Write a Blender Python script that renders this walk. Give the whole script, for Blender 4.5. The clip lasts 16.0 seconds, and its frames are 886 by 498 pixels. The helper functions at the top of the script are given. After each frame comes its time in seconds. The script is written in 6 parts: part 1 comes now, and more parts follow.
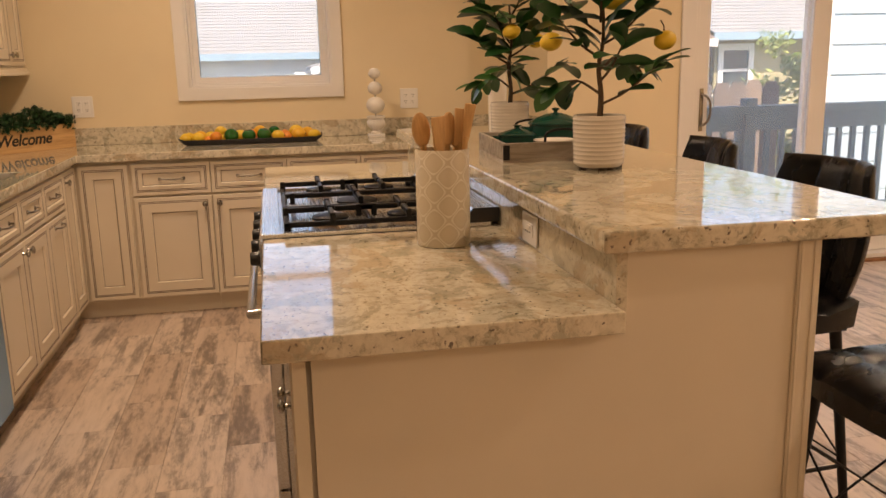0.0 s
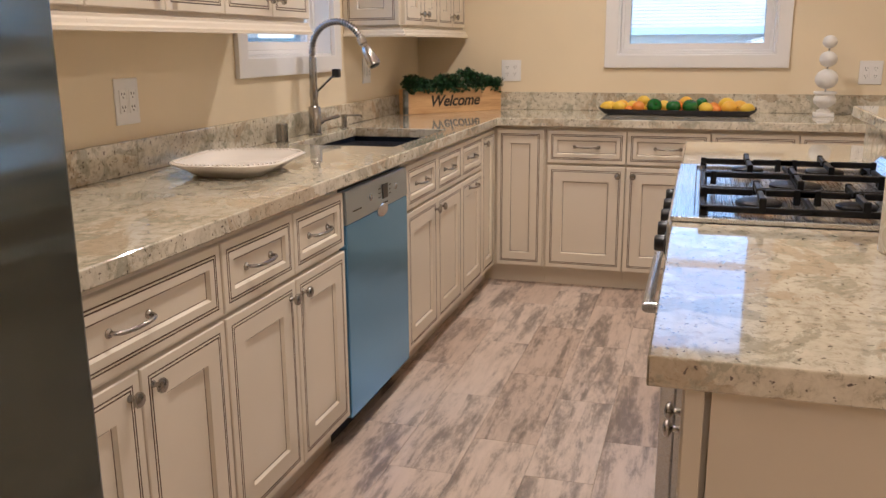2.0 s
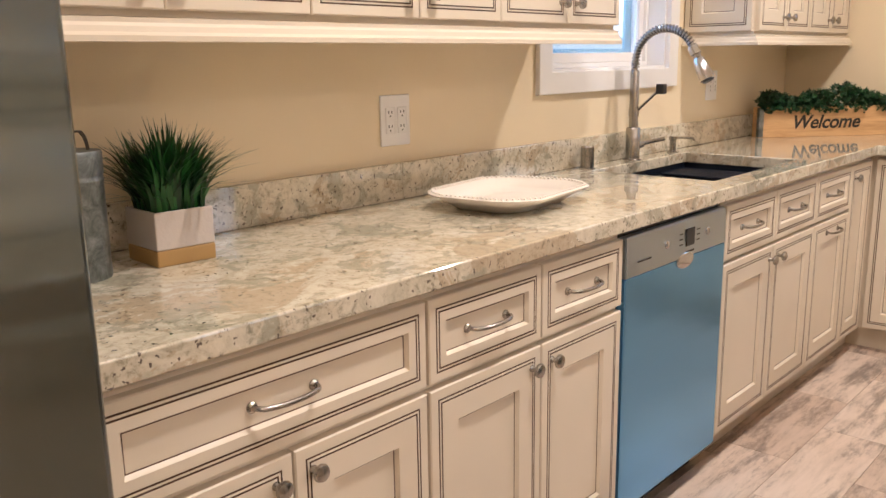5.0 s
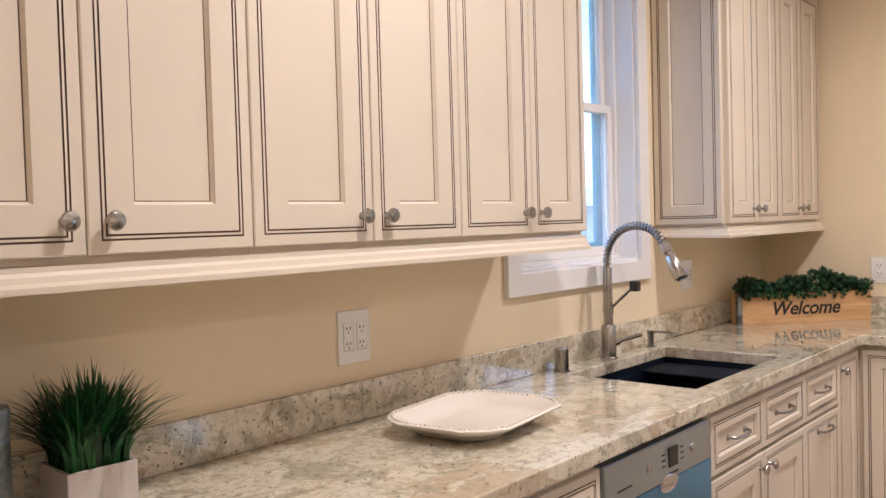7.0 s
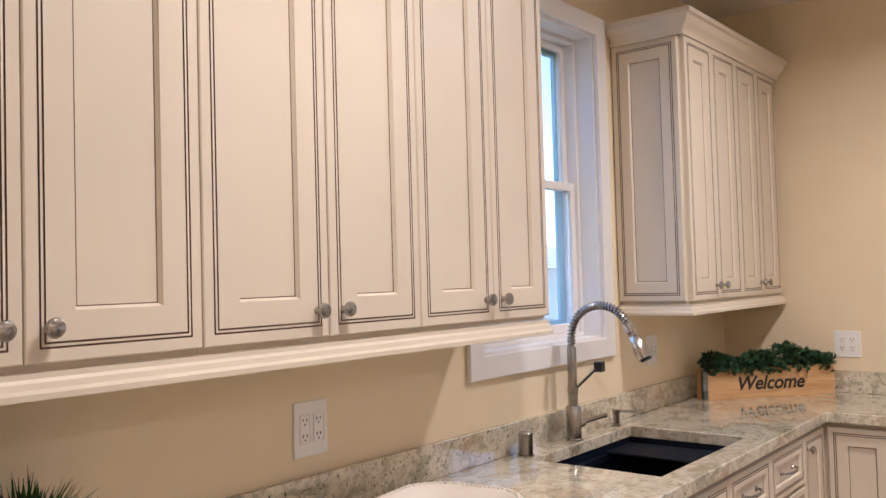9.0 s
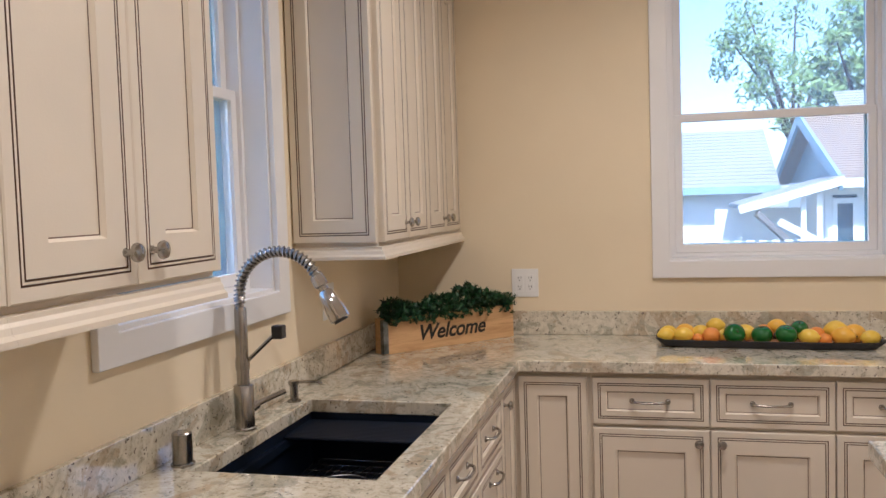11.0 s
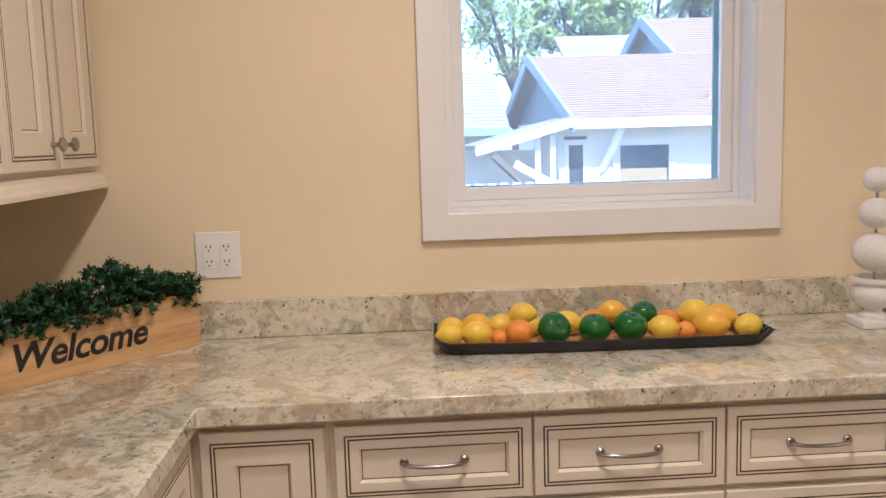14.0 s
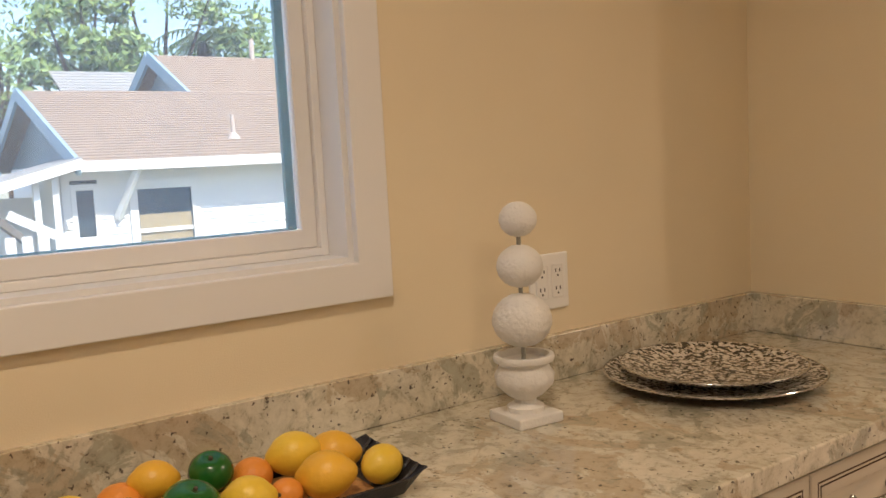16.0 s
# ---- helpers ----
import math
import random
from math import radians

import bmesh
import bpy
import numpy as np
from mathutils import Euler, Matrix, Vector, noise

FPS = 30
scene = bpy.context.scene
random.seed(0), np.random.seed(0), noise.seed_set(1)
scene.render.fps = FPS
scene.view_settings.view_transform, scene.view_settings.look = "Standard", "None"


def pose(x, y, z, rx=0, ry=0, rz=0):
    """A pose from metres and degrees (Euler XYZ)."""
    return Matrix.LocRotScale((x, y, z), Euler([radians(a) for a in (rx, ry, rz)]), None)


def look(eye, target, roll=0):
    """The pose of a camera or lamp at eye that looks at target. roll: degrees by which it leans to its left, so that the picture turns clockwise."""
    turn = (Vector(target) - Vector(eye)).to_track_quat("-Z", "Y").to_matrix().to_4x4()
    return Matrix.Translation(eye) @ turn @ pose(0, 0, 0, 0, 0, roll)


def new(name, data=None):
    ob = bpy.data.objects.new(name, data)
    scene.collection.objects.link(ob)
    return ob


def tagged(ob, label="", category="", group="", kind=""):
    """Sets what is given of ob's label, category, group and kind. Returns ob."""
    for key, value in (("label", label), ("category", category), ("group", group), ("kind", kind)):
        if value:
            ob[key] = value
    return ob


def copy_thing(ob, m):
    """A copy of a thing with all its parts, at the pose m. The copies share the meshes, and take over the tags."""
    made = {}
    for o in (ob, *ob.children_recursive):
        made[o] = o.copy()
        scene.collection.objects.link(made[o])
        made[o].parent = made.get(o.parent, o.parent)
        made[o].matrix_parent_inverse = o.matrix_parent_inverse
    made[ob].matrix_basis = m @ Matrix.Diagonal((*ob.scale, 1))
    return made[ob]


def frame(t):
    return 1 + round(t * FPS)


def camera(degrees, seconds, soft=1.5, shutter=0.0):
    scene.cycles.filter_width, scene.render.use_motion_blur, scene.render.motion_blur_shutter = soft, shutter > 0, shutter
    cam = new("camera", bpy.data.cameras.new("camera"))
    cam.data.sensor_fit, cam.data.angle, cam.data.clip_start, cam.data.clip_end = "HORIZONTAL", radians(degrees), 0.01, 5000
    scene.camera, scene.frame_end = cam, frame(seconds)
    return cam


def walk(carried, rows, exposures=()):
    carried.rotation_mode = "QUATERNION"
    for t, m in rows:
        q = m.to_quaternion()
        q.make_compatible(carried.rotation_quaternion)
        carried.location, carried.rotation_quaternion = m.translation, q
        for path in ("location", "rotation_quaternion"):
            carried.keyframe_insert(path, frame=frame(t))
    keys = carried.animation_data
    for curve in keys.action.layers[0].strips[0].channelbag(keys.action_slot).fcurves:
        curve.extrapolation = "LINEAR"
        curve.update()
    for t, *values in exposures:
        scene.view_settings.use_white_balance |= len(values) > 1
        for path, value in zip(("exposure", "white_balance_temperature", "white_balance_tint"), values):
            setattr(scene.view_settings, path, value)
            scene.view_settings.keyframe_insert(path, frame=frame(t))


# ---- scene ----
cam = camera(54.9, 16.0)
PATH = [
    (0, (1.666, 0.594, 1.358), (2.041, 2.51, 0.928), -1.3),
    (0.5, (1.664, 0.609, 1.353), (1.912, 2.537, 0.88), -1.2),
    (1, (1.672, 0.68, 1.336), (1.734, 2.622, 0.862), -0.9),
    (1.5, (1.666, 0.809, 1.329), (1.456, 2.744, 0.869), -0.3),
    (2, (1.668, 0.923, 1.296), (1.111, 2.786, 0.829), -0.4),
    (2.5, (1.750, 1.042, 1.291), (0.832, 2.738, 0.760), -0.4),
    (3, (1.805, 1.174, 1.281), (0.661, 2.718, 0.723), -0.9),
    (3.2, (1.797, 1.217, 1.282), (0.604, 2.718, 0.720), -1.0),
    (5.3, (1.663, 1.537, 1.302), (0.34, 2.988, 0.921), -0.7),
    (5.5, (1.643, 1.574, 1.312), (0.32, 3.036, 0.976), -0.8),
    (6, (1.575, 1.635, 1.358), (0.283, 3.142, 1.115), -0.8),
    (6.5, (1.576, 1.646, 1.389), (0.289, 3.169, 1.243), -1.3),
    (7, (1.629, 1.646, 1.426), (0.319, 3.157, 1.361), -1.6),
    (7.5, (1.681, 1.627, 1.459), (0.344, 3.115, 1.465), -1.5),
    (8, (1.709, 1.623, 1.492), (0.351, 3.09, 1.548), -1.1),
    (8.2, (1.721, 1.629, 1.497), (0.358, 3.09, 1.57), -1.1),
    (10.3, (1.274, 2.015, 1.515), (0.502, 3.859, 1.467), -2.0),
    (10.5, (1.224, 2.101, 1.523), (0.533, 3.977, 1.449), -1.7),
    (11, (1.15, 2.285, 1.509), (0.662, 4.221, 1.398), -1.8),
    (11.5, (1.030, 2.520, 1.466), (0.826, 4.501, 1.280), -2.2),
    (12, (0.966, 2.744, 1.416), (0.938, 4.722, 1.120), -2.2),
    (12.5, (0.978, 2.962, 1.404), (0.997, 4.929, 1.042), -2.0),
    (13, (1.019, 3.174, 1.428), (1.036, 5.139, 1.056), -2.0),
    (13.5, (0.997, 3.449, 1.45), (1.064, 5.421, 1.122), -1.3),
    (14, (1.034, 3.708, 1.429), (1.163, 5.688, 1.174), -1.7),
    (14.5, (1.063, 3.952, 1.422), (1.359, 5.916, 1.183), -1.9),
    (15, (1.071, 4.191, 1.469), (1.724, 6.062, 1.2), -2.1),
    (15.5, (1.166, 4.398, 1.432), (2.073, 6.165, 1.205), -2.8),
    (16, (1.275, 4.611, 1.406), (2.419, 6.239, 1.204), -3.0),
]
EXPOSURES = [
    (0.0, 1.32, 7020, 21),
    (0.5, 1.38, 7510, 22),
    (1.0, 1.43, 7390, 22),
    (1.4, 1.5, 5230, 14),
    (2.0, 1.65, 5080, 14),
    (2.6, 1.8, 5210, 13),
    (3.2, 2.05, 5620, 13),
    (5.4, 2.18, 5010, 15),
    (6.5, 2.0, 4870, 16),
    (8.0, 1.82, 4870, 16),
    (10.5, 1.57, 4910, 14),
    (11.5, 1.43, 4720, 13),
    (12.5, 1.65, 5140, 14),
    (13.5, 1.75, 5140, 14),
    (14.5, 1.61, 4910, 13),
    (15.5, 1.47, 5290, 10),
    (16.0, 1.3, 5970, 12),
]
walk(cam, [(t, look(eye, target, roll)) for t, eye, target, roll in PATH], EXPOSURES)

# ---- world, sun, lamps ----
world = bpy.data.worlds.new("world")
scene.world = world
world.use_nodes = True
wn = world.node_tree.nodes
sky = wn.new("ShaderNodeTexSky")
sky.sky_type, sky.sun_disc = "NISHITA", False
sky.sun_elevation, sky.sun_rotation = radians(52), radians(166)
sky.air_density, sky.dust_density, sky.ozone_density = 1.0, 1.0, 1.0
wn["Background"].inputs["Strength"].default_value = 0.15
world.node_tree.links.new(sky.outputs[0], wn["Background"].inputs["Color"])

sun_data = bpy.data.lights.new("sun", "SUN")
sun_data.energy, sun_data.angle, sun_data.color = 3.9, radians(0.53), (1.0, 0.92, 0.77)
sun_ob = new("sun", sun_data)
sun_ob.matrix_world = look((0, 0, 30), (-0.24 * 10, 0.97 * 10, 30 - 12.8))

CEIL = 2.80
LAMP_WATTS = 7.7
LAMP_SPOTS = [(1.2, 2.9), (1.3, 4.7), (1.9, -1.4), (4.3, -0.8), (4.3, 1.5), (4.3, 3.8), (5.9, 0.4), (5.9, 2.9)]

# ---- materials ----
MATS = {}


def material(name, rough=0.5, metal=0.0):
    m = bpy.data.materials.new(name)
    m.use_nodes = True
    b = m.node_tree.nodes["Principled BSDF"]
    b.inputs["Roughness"].default_value = rough
    b.inputs["Metallic"].default_value = metal
    MATS[name] = m
    return m, m.node_tree.nodes, m.node_tree.links, b


def ramp(nodes, stops):
    r = nodes.new("ShaderNodeValToRGB")
    e = r.color_ramp.elements
    while len(e) < len(stops):
        e.new(0.5)
    for k, (p, c) in enumerate(stops):
        e[k].position, e[k].color = p, (*c, 1)
    return r


def noise_tex(nodes, links, scale, detail=4.0, rough=0.55, coord=None, stretch=None, distort=0.0):
    n = nodes.new("ShaderNodeTexNoise")
    n.inputs["Scale"].default_value, n.inputs["Detail"].default_value, n.inputs["Roughness"].default_value = scale, detail, rough
    n.inputs["Distortion"].default_value = distort
    if coord is not None:
        if stretch:
            mp = nodes.new("ShaderNodeMapping")
            mp.inputs["Scale"].default_value = stretch
            links.new(coord, mp.inputs["Vector"])
            coord = mp.outputs["Vector"]
        links.new(coord, n.inputs["Vector"])
    return n


def mix(nodes, links, fac, a, b, blend="MIX"):
    m = nodes.new("ShaderNodeMix")
    m.data_type, m.blend_type = "RGBA", blend
    for sock, v in ((m.inputs["Factor"], fac), (m.inputs[6], a), (m.inputs[7], b)):
        if hasattr(v, "is_linked"):
            links.new(v, sock)
        elif isinstance(v, tuple):
            sock.default_value = (*v, 1)
        else:
            sock.default_value = v
    return m.outputs[2]


def position(nodes):
    return nodes.new("ShaderNodeNewGeometry").outputs["Position"]


def bump(nodes, links, b, height, strength, distance=0.002):
    bp = nodes.new("ShaderNodeBump")
    bp.inputs["Strength"].default_value, bp.inputs["Distance"].default_value = strength, distance
    links.new(height, bp.inputs["Height"])
    links.new(bp.outputs["Normal"], b.inputs["Normal"])


def painted(name, colour, rough=0.5, vary=0.05, grain=220.0, relief=0.12, metal=0.0):
    """A coat of one colour with broad unevenness and a fine relief."""
    m, n, l, b = material(name, rough, metal)
    p = position(n)
    big = noise_tex(n, l, 1.7, 3, 0.6, p)
    lo = tuple(c * (1 - vary) for c in colour)
    hi = tuple(min(1, c * (1 + vary)) for c in colour)
    r = ramp(n, [(0.3, lo), (0.7, hi)])
    l.new(big.outputs["Fac"], r.inputs["Fac"])
    l.new(r.outputs["Color"], b.inputs["Base Color"])
    fine = noise_tex(n, l, grain, 2, 0.6, p)
    bump(n, l, b, fine.outputs["Fac"], relief)
    rr = n.new("ShaderNodeMapRange")
    rr.inputs["To Min"].default_value, rr.inputs["To Max"].default_value = max(0.02, rough - 0.06), min(1, rough + 0.06)
    l.new(noise_tex(n, l, 9, 3, 0.6, p).outputs["Fac"], rr.inputs["Value"])
    l.new(rr.outputs["Result"], b.inputs["Roughness"])
    return m


WALL = painted("cream_wall_paint", (0.80, 0.68, 0.47), 0.75, 0.03, 340, 0.25)
CEILING = painted("ceiling_paint", (0.82, 0.76, 0.64), 0.85, 0.02, 260, 0.3)
TRIM = painted("white_trim_paint", (0.80, 0.78, 0.76), 0.38, 0.03, 300, 0.06)
CABINET = painted("cream_cabinet_paint", (0.69, 0.61, 0.485), 0.42, 0.045, 260, 0.08)
GLAZE = painted("brown_glaze", (0.10, 0.052, 0.028), 0.55, 0.4, 160, 0.15)
PLATE = painted("outlet_plastic", (0.84, 0.82, 0.79), 0.3, 0.01, 300, 0.02)
SLOT = painted("outlet_slots", (0.035, 0.03, 0.028), 0.6, 0.1)
NICKEL = painted("brushed_nickel", (0.38, 0.36, 0.33), 0.24, 0.06, 700, 0.05, 1.0)
CHROME = painted("chrome", (0.62, 0.61, 0.60), 0.13, 0.03, 500, 0.02, 1.0)
BLACK_PLASTIC = painted("black_plastic", (0.012, 0.012, 0.013), 0.35, 0.2)
IRON = painted("cast_iron", (0.006, 0.006, 0.007), 0.42, 0.25, 500, 0.3)
SINK = painted("black_composite", (0.005, 0.009, 0.020), 0.38, 0.25, 900, 0.35)
LEATHER = painted("black_leather", (0.0035, 0.004, 0.0055), 0.27, 0.25, 420, 0.25)
for dull in (LEATHER, IRON, SINK):
    dull.node_tree.nodes["Principled BSDF"].inputs["Specular IOR Level"].default_value = 0.28
CERAMIC = painted("ivory_ceramic", (0.80, 0.74, 0.66), 0.16, 0.02, 90, 0.05)
PLASTER = painted("white_plaster", (0.78, 0.75, 0.70), 0.8, 0.05, 170, 1.0)
ENAMEL = painted("green_enamel", (0.008, 0.05, 0.036), 0.14, 0.2, 200, 0.04)
GOLD = painted("gold_paint", (0.36, 0.22, 0.07), 0.45, 0.12)
SOIL = painted("dark_moss", (0.04, 0.03, 0.02), 0.9, 0.4, 90, 1.0)
BARK = painted("tree_bark", (0.07, 0.045, 0.025), 0.85, 0.3, 120, 0.8)


def steel_material(name, colour, rough, along, buckle=0.0):
    """Brushed stainless steel, its brush marks drawn out along one axis."""
    m, n, l, b = material(name, rough, 1.0)
    p = position(n)
    s = {"x": (3, 900, 900), "y": (900, 3, 900), "z": (900, 900, 3)}[along]
    fine = noise_tex(n, l, 1.0, 3, 0.6, p, s)
    r = ramp(n, [(0.25, tuple(c * 0.97 for c in colour)), (0.75, colour)])
    l.new(fine.outputs["Fac"], r.inputs["Fac"])
    l.new(r.outputs["Color"], b.inputs["Base Color"])
    rr = n.new("ShaderNodeMapRange")
    rr.inputs["To Min"].default_value, rr.inputs["To Max"].default_value = rough - 0.02, rough + 0.05
    l.new(fine.outputs["Fac"], rr.inputs["Value"])
    l.new(rr.outputs["Result"], b.inputs["Roughness"])
    if buckle:
        # a long sheet is never quite flat: slow waves up its height
        wave = noise_tex(n, l, 1.0, 2, 0.5, p, (0.5, 0.6, 5.0))
        bump(n, l, b, wave.outputs["Fac"], buckle, 0.06)
    else:
        bump(n, l, b, fine.outputs["Fac"], 0.01, 0.0005)
    b.inputs["Anisotropic"].default_value = 0.4
    return m


STEEL = steel_material("brushed_steel", (0.62, 0.63, 0.64), 0.26, "y")
FILM_STEEL = steel_material("blue_filmed_steel", (0.20, 0.47, 0.86), 0.22, "y", 0.12)
TEAL = painted("teal_window_gasket", (0.03, 0.16, 0.20), 0.4, 0.1)
FRIDGE_STEEL = steel_material("fridge_steel", (0.21, 0.235, 0.235), 0.20, "z", 0.5)


def granite_material():
    m, n, l, b = material("polished_granite", 0.06)
    p = position(n)
    # a cream ground, faintly swirled
    flow = noise_tex(n, l, 8.5, 7, 0.70, p, (1.25, 1.0, 1.2), 1.9)
    base = ramp(n, [(0.33, (0.44, 0.40, 0.305)), (0.43, (0.61, 0.56, 0.435)), (0.52, (0.69, 0.635, 0.505)), (0.66, (0.75, 0.695, 0.565))])
    l.new(flow.outputs["Fac"], base.inputs["Fac"])
    # ragged tan blotches, then smaller olive-grey ones
    tan = noise_tex(n, l, 5.2, 8, 0.66, p, (1.0, 0.72, 1.0), 0.9)
    tan_mask = ramp(n, [(0.535, (0, 0, 0)), (0.56, (0.85, 0.85, 0.85))])
    l.new(tan.outputs["Fac"], tan_mask.inputs["Fac"])
    ct = mix(n, l, tan_mask.outputs["Color"], base.outputs["Color"], (0.50, 0.41, 0.285))
    grey = noise_tex(n, l, 10.0, 8, 0.70, p, (1.0, 0.8, 1.2), 0.8)
    grey_mask = ramp(n, [(0.54, (0, 0, 0)), (0.58, (0.75, 0.75, 0.75))])
    l.new(grey.outputs["Fac"], grey_mask.inputs["Fac"])
    c0 = mix(n, l, grey_mask.outputs["Color"], ct, (0.37, 0.355, 0.27))
    cloud = noise_tex(n, l, 46.0, 6, 0.74, p, None, 0.4)
    spots = ramp(n, [(0.36, (0.40, 0.38, 0.33)), (0.44, (0.86, 0.84, 0.80)), (0.56, (1, 1, 1)), (0.70, (1.0, 0.98, 0.93))])
    l.new(cloud.outputs["Fac"], spots.inputs["Fac"])
    c1 = mix(n, l, 0.72, c0, spots.outputs["Color"], "MULTIPLY")
    dark = n.new("ShaderNodeTexVoronoi")
    dark.inputs["Scale"].default_value = 80
    dark.inputs["Randomness"].default_value = 1.0
    bend = noise_tex(n, l, 55, 3, 0.6, p)
    warp = n.new("ShaderNodeVectorMath")
    warp.operation = "MULTIPLY_ADD"
    warp.inputs[1].default_value = (0.03, 0.03, 0.03)
    l.new(bend.outputs["Color"], warp.inputs[0])
    l.new(p, warp.inputs[2])
    l.new(warp.outputs[0], dark.inputs["Vector"])
    edge = noise_tex(n, l, 160, 2, 0.5, p)
    grow = n.new("ShaderNodeMath")
    grow.operation = "MULTIPLY_ADD"
    grow.inputs[1].default_value = 0.5
    l.new(edge.outputs["Fac"], grow.inputs[0])
    l.new(dark.outputs["Distance"], grow.inputs[2])
    near = ramp(n, [(0.45, (1, 1, 1)), (0.52, (0, 0, 0))])
    l.new(grow.outputs[0], near.inputs["Fac"])
    sep = n.new("ShaderNodeSeparateColor")
    l.new(dark.outputs["Color"], sep.inputs[0])
    few = ramp(n, [(0.66, (0, 0, 0)), (0.73, (0.92, 0.92, 0.92))])
    l.new(sep.outputs[0], few.inputs["Fac"])
    mask = mix(n, l, 1.0, near.outputs["Color"], few.outputs["Color"], "MULTIPLY")
    c3 = mix(n, l, mask, c1, (0.10, 0.075, 0.065))
    l.new(c3, b.inputs["Base Color"])
    b.inputs["Specular IOR Level"].default_value = 0.8
    b.inputs["Coat Weight"].default_value = 0.5
    b.inputs["Coat Roughness"].default_value = 0.02
    rr = n.new("ShaderNodeMapRange")
    rr.inputs["To Min"].default_value, rr.inputs["To Max"].default_value = 0.03, 0.09
    l.new(cloud.outputs["Fac"], rr.inputs["Value"])
    l.new(rr.outputs["Result"], b.inputs["Roughness"])
    return m


GRANITE = granite_material()


def plank_material():
    m, n, l, b = material("weathered_plank_tile", 0.38)
    info = n.new("ShaderNodeObjectInfo")
    p = position(n)
    off = n.new("ShaderNodeVectorMath")
    off.operation = "MULTIPLY_ADD"
    comb = n.new("ShaderNodeCombineXYZ")
    for k in range(3):
        l.new(info.outputs["Random"], comb.inputs[k])
    l.new(comb.outputs[0], off.inputs[0])
    off.inputs[1].default_value = (37, 53, 11)
    l.new(p, off.inputs[2])
    q = off.outputs[0]
    grain = noise_tex(n, l, 1.0, 6, 0.62, q, (34, 5.0, 8), 0.3)
    patch = noise_tex(n, l, 1.0, 4, 0.60, q, (15, 1.9, 3), 0.5)
    mottle = noise_tex(n, l, 40.0, 5, 0.75, q, (1.0, 0.28, 1.0))
    tone = ramp(n, [(0.0, (0.56, 0.44, 0.35)), (0.5, (0.64, 0.52, 0.425)), (1.0, (0.70, 0.585, 0.49))])
    l.new(info.outputs["Random"], tone.inputs["Fac"])
    streak = ramp(n, [(0.33, (0.72, 0.70, 0.68)), (0.47, (0.92, 0.91, 0.90)), (0.62, (1, 1, 1))])
    l.new(grain.outputs["Fac"], streak.inputs["Fac"])
    c1 = mix(n, l, 0.6, tone.outputs["Color"], streak.outputs["Color"], "MULTIPLY")
    # grey wear: broad patches whose rims break up into small flecks
    rim = n.new("ShaderNodeMath")
    rim.operation = "MULTIPLY_ADD"
    rim.inputs[1].default_value = 0.62
    l.new(mottle.outputs["Fac"], rim.inputs[0])
    l.new(patch.outputs["Fac"], rim.inputs[2])
    worn = ramp(n, [(0.64, (0.33, 0.325, 0.33)), (0.735, (0.58, 0.57, 0.565)), (0.82, (0.89, 0.885, 0.88)), (0.91, (1, 1, 1))])
    l.new(rim.outputs[0], worn.inputs["Fac"])
    c2 = mix(n, l, 0.92, c1, worn.outputs["Color"], "MULTIPLY")
    l.new(c2, b.inputs["Base Color"])
    bump(n, l, b, grain.outputs["Fac"], 0.2, 0.0015)
    return m


PLANK = plank_material()
GROUT = painted("floor_joint", (0.40, 0.33, 0.265), 0.8, 0.1)


def wood_material(name, light, dark, scale=(3, 30, 30), rough=0.5):
    m, n, l, b = material(name, rough)
    tc = n.new("ShaderNodeTexCoord").outputs["Object"]
    g = noise_tex(n, l, 1.0, 6, 0.65, tc, scale, 0.7)
    r = ramp(n, [(0.3, dark), (0.55, light), (0.8, tuple(min(1, c * 1.12) for c in light))])
    l.new(g.outputs["Fac"], r.inputs["Fac"])
    l.new(r.outputs["Color"], b.inputs["Base Color"])
    bump(n, l, b, g.outputs["Fac"], 0.2, 0.001)
    return m


PINE = wood_material("pine_box_wood", (0.64, 0.40, 0.18), (0.46, 0.26, 0.10), (4, 30, 40))
SPOON_WOOD = wood_material("spoon_wood", (0.64, 0.39, 0.17), (0.46, 0.25, 0.09), (30, 30, 4))
GREY_WOOD = wood_material("weathered_tray_wood", (0.36, 0.31, 0.25), (0.13, 0.10, 0.08), (4, 34, 34), 0.7)
WICKER = wood_material("woven_cane", (0.55, 0.30, 0.10), (0.30, 0.13, 0.04), (90, 90, 90), 0.6)


def glass_material():
    m, n, l, b = material("window_glass", 0.0)
    b.inputs["Base Color"].default_value = (0.97, 0.985, 0.985, 1)
    b.inputs["Transmission Weight"].default_value = 1.0
    b.inputs["IOR"].default_value = 1.45
    # an added translucent veil imitates bright haze over the view outside
    haze_veil = n.new("ShaderNodeBsdfTranslucent")
    haze_veil.inputs["Color"].default_value = (0.92, 0.95, 0.97, 1)
    patchy = n.new("ShaderNodeMapRange")
    patchy.inputs["To Min"].default_value, patchy.inputs["To Max"].default_value = 0.12, 0.20
    l.new(noise_tex(n, l, 5.0, 4, 0.6, position(n)).outputs["Fac"], patchy.inputs["Value"])
    both = n.new("ShaderNodeMixShader")
    l.new(patchy.outputs["Result"], both.inputs["Fac"])
    l.new(b.outputs["BSDF"], both.inputs[1])
    l.new(haze_veil.outputs["BSDF"], both.inputs[2])
    l.new(both.outputs["Shader"], n["Material Output"].inputs["Surface"])
    return m


GLASS = glass_material()

# ---- mesh helpers ----


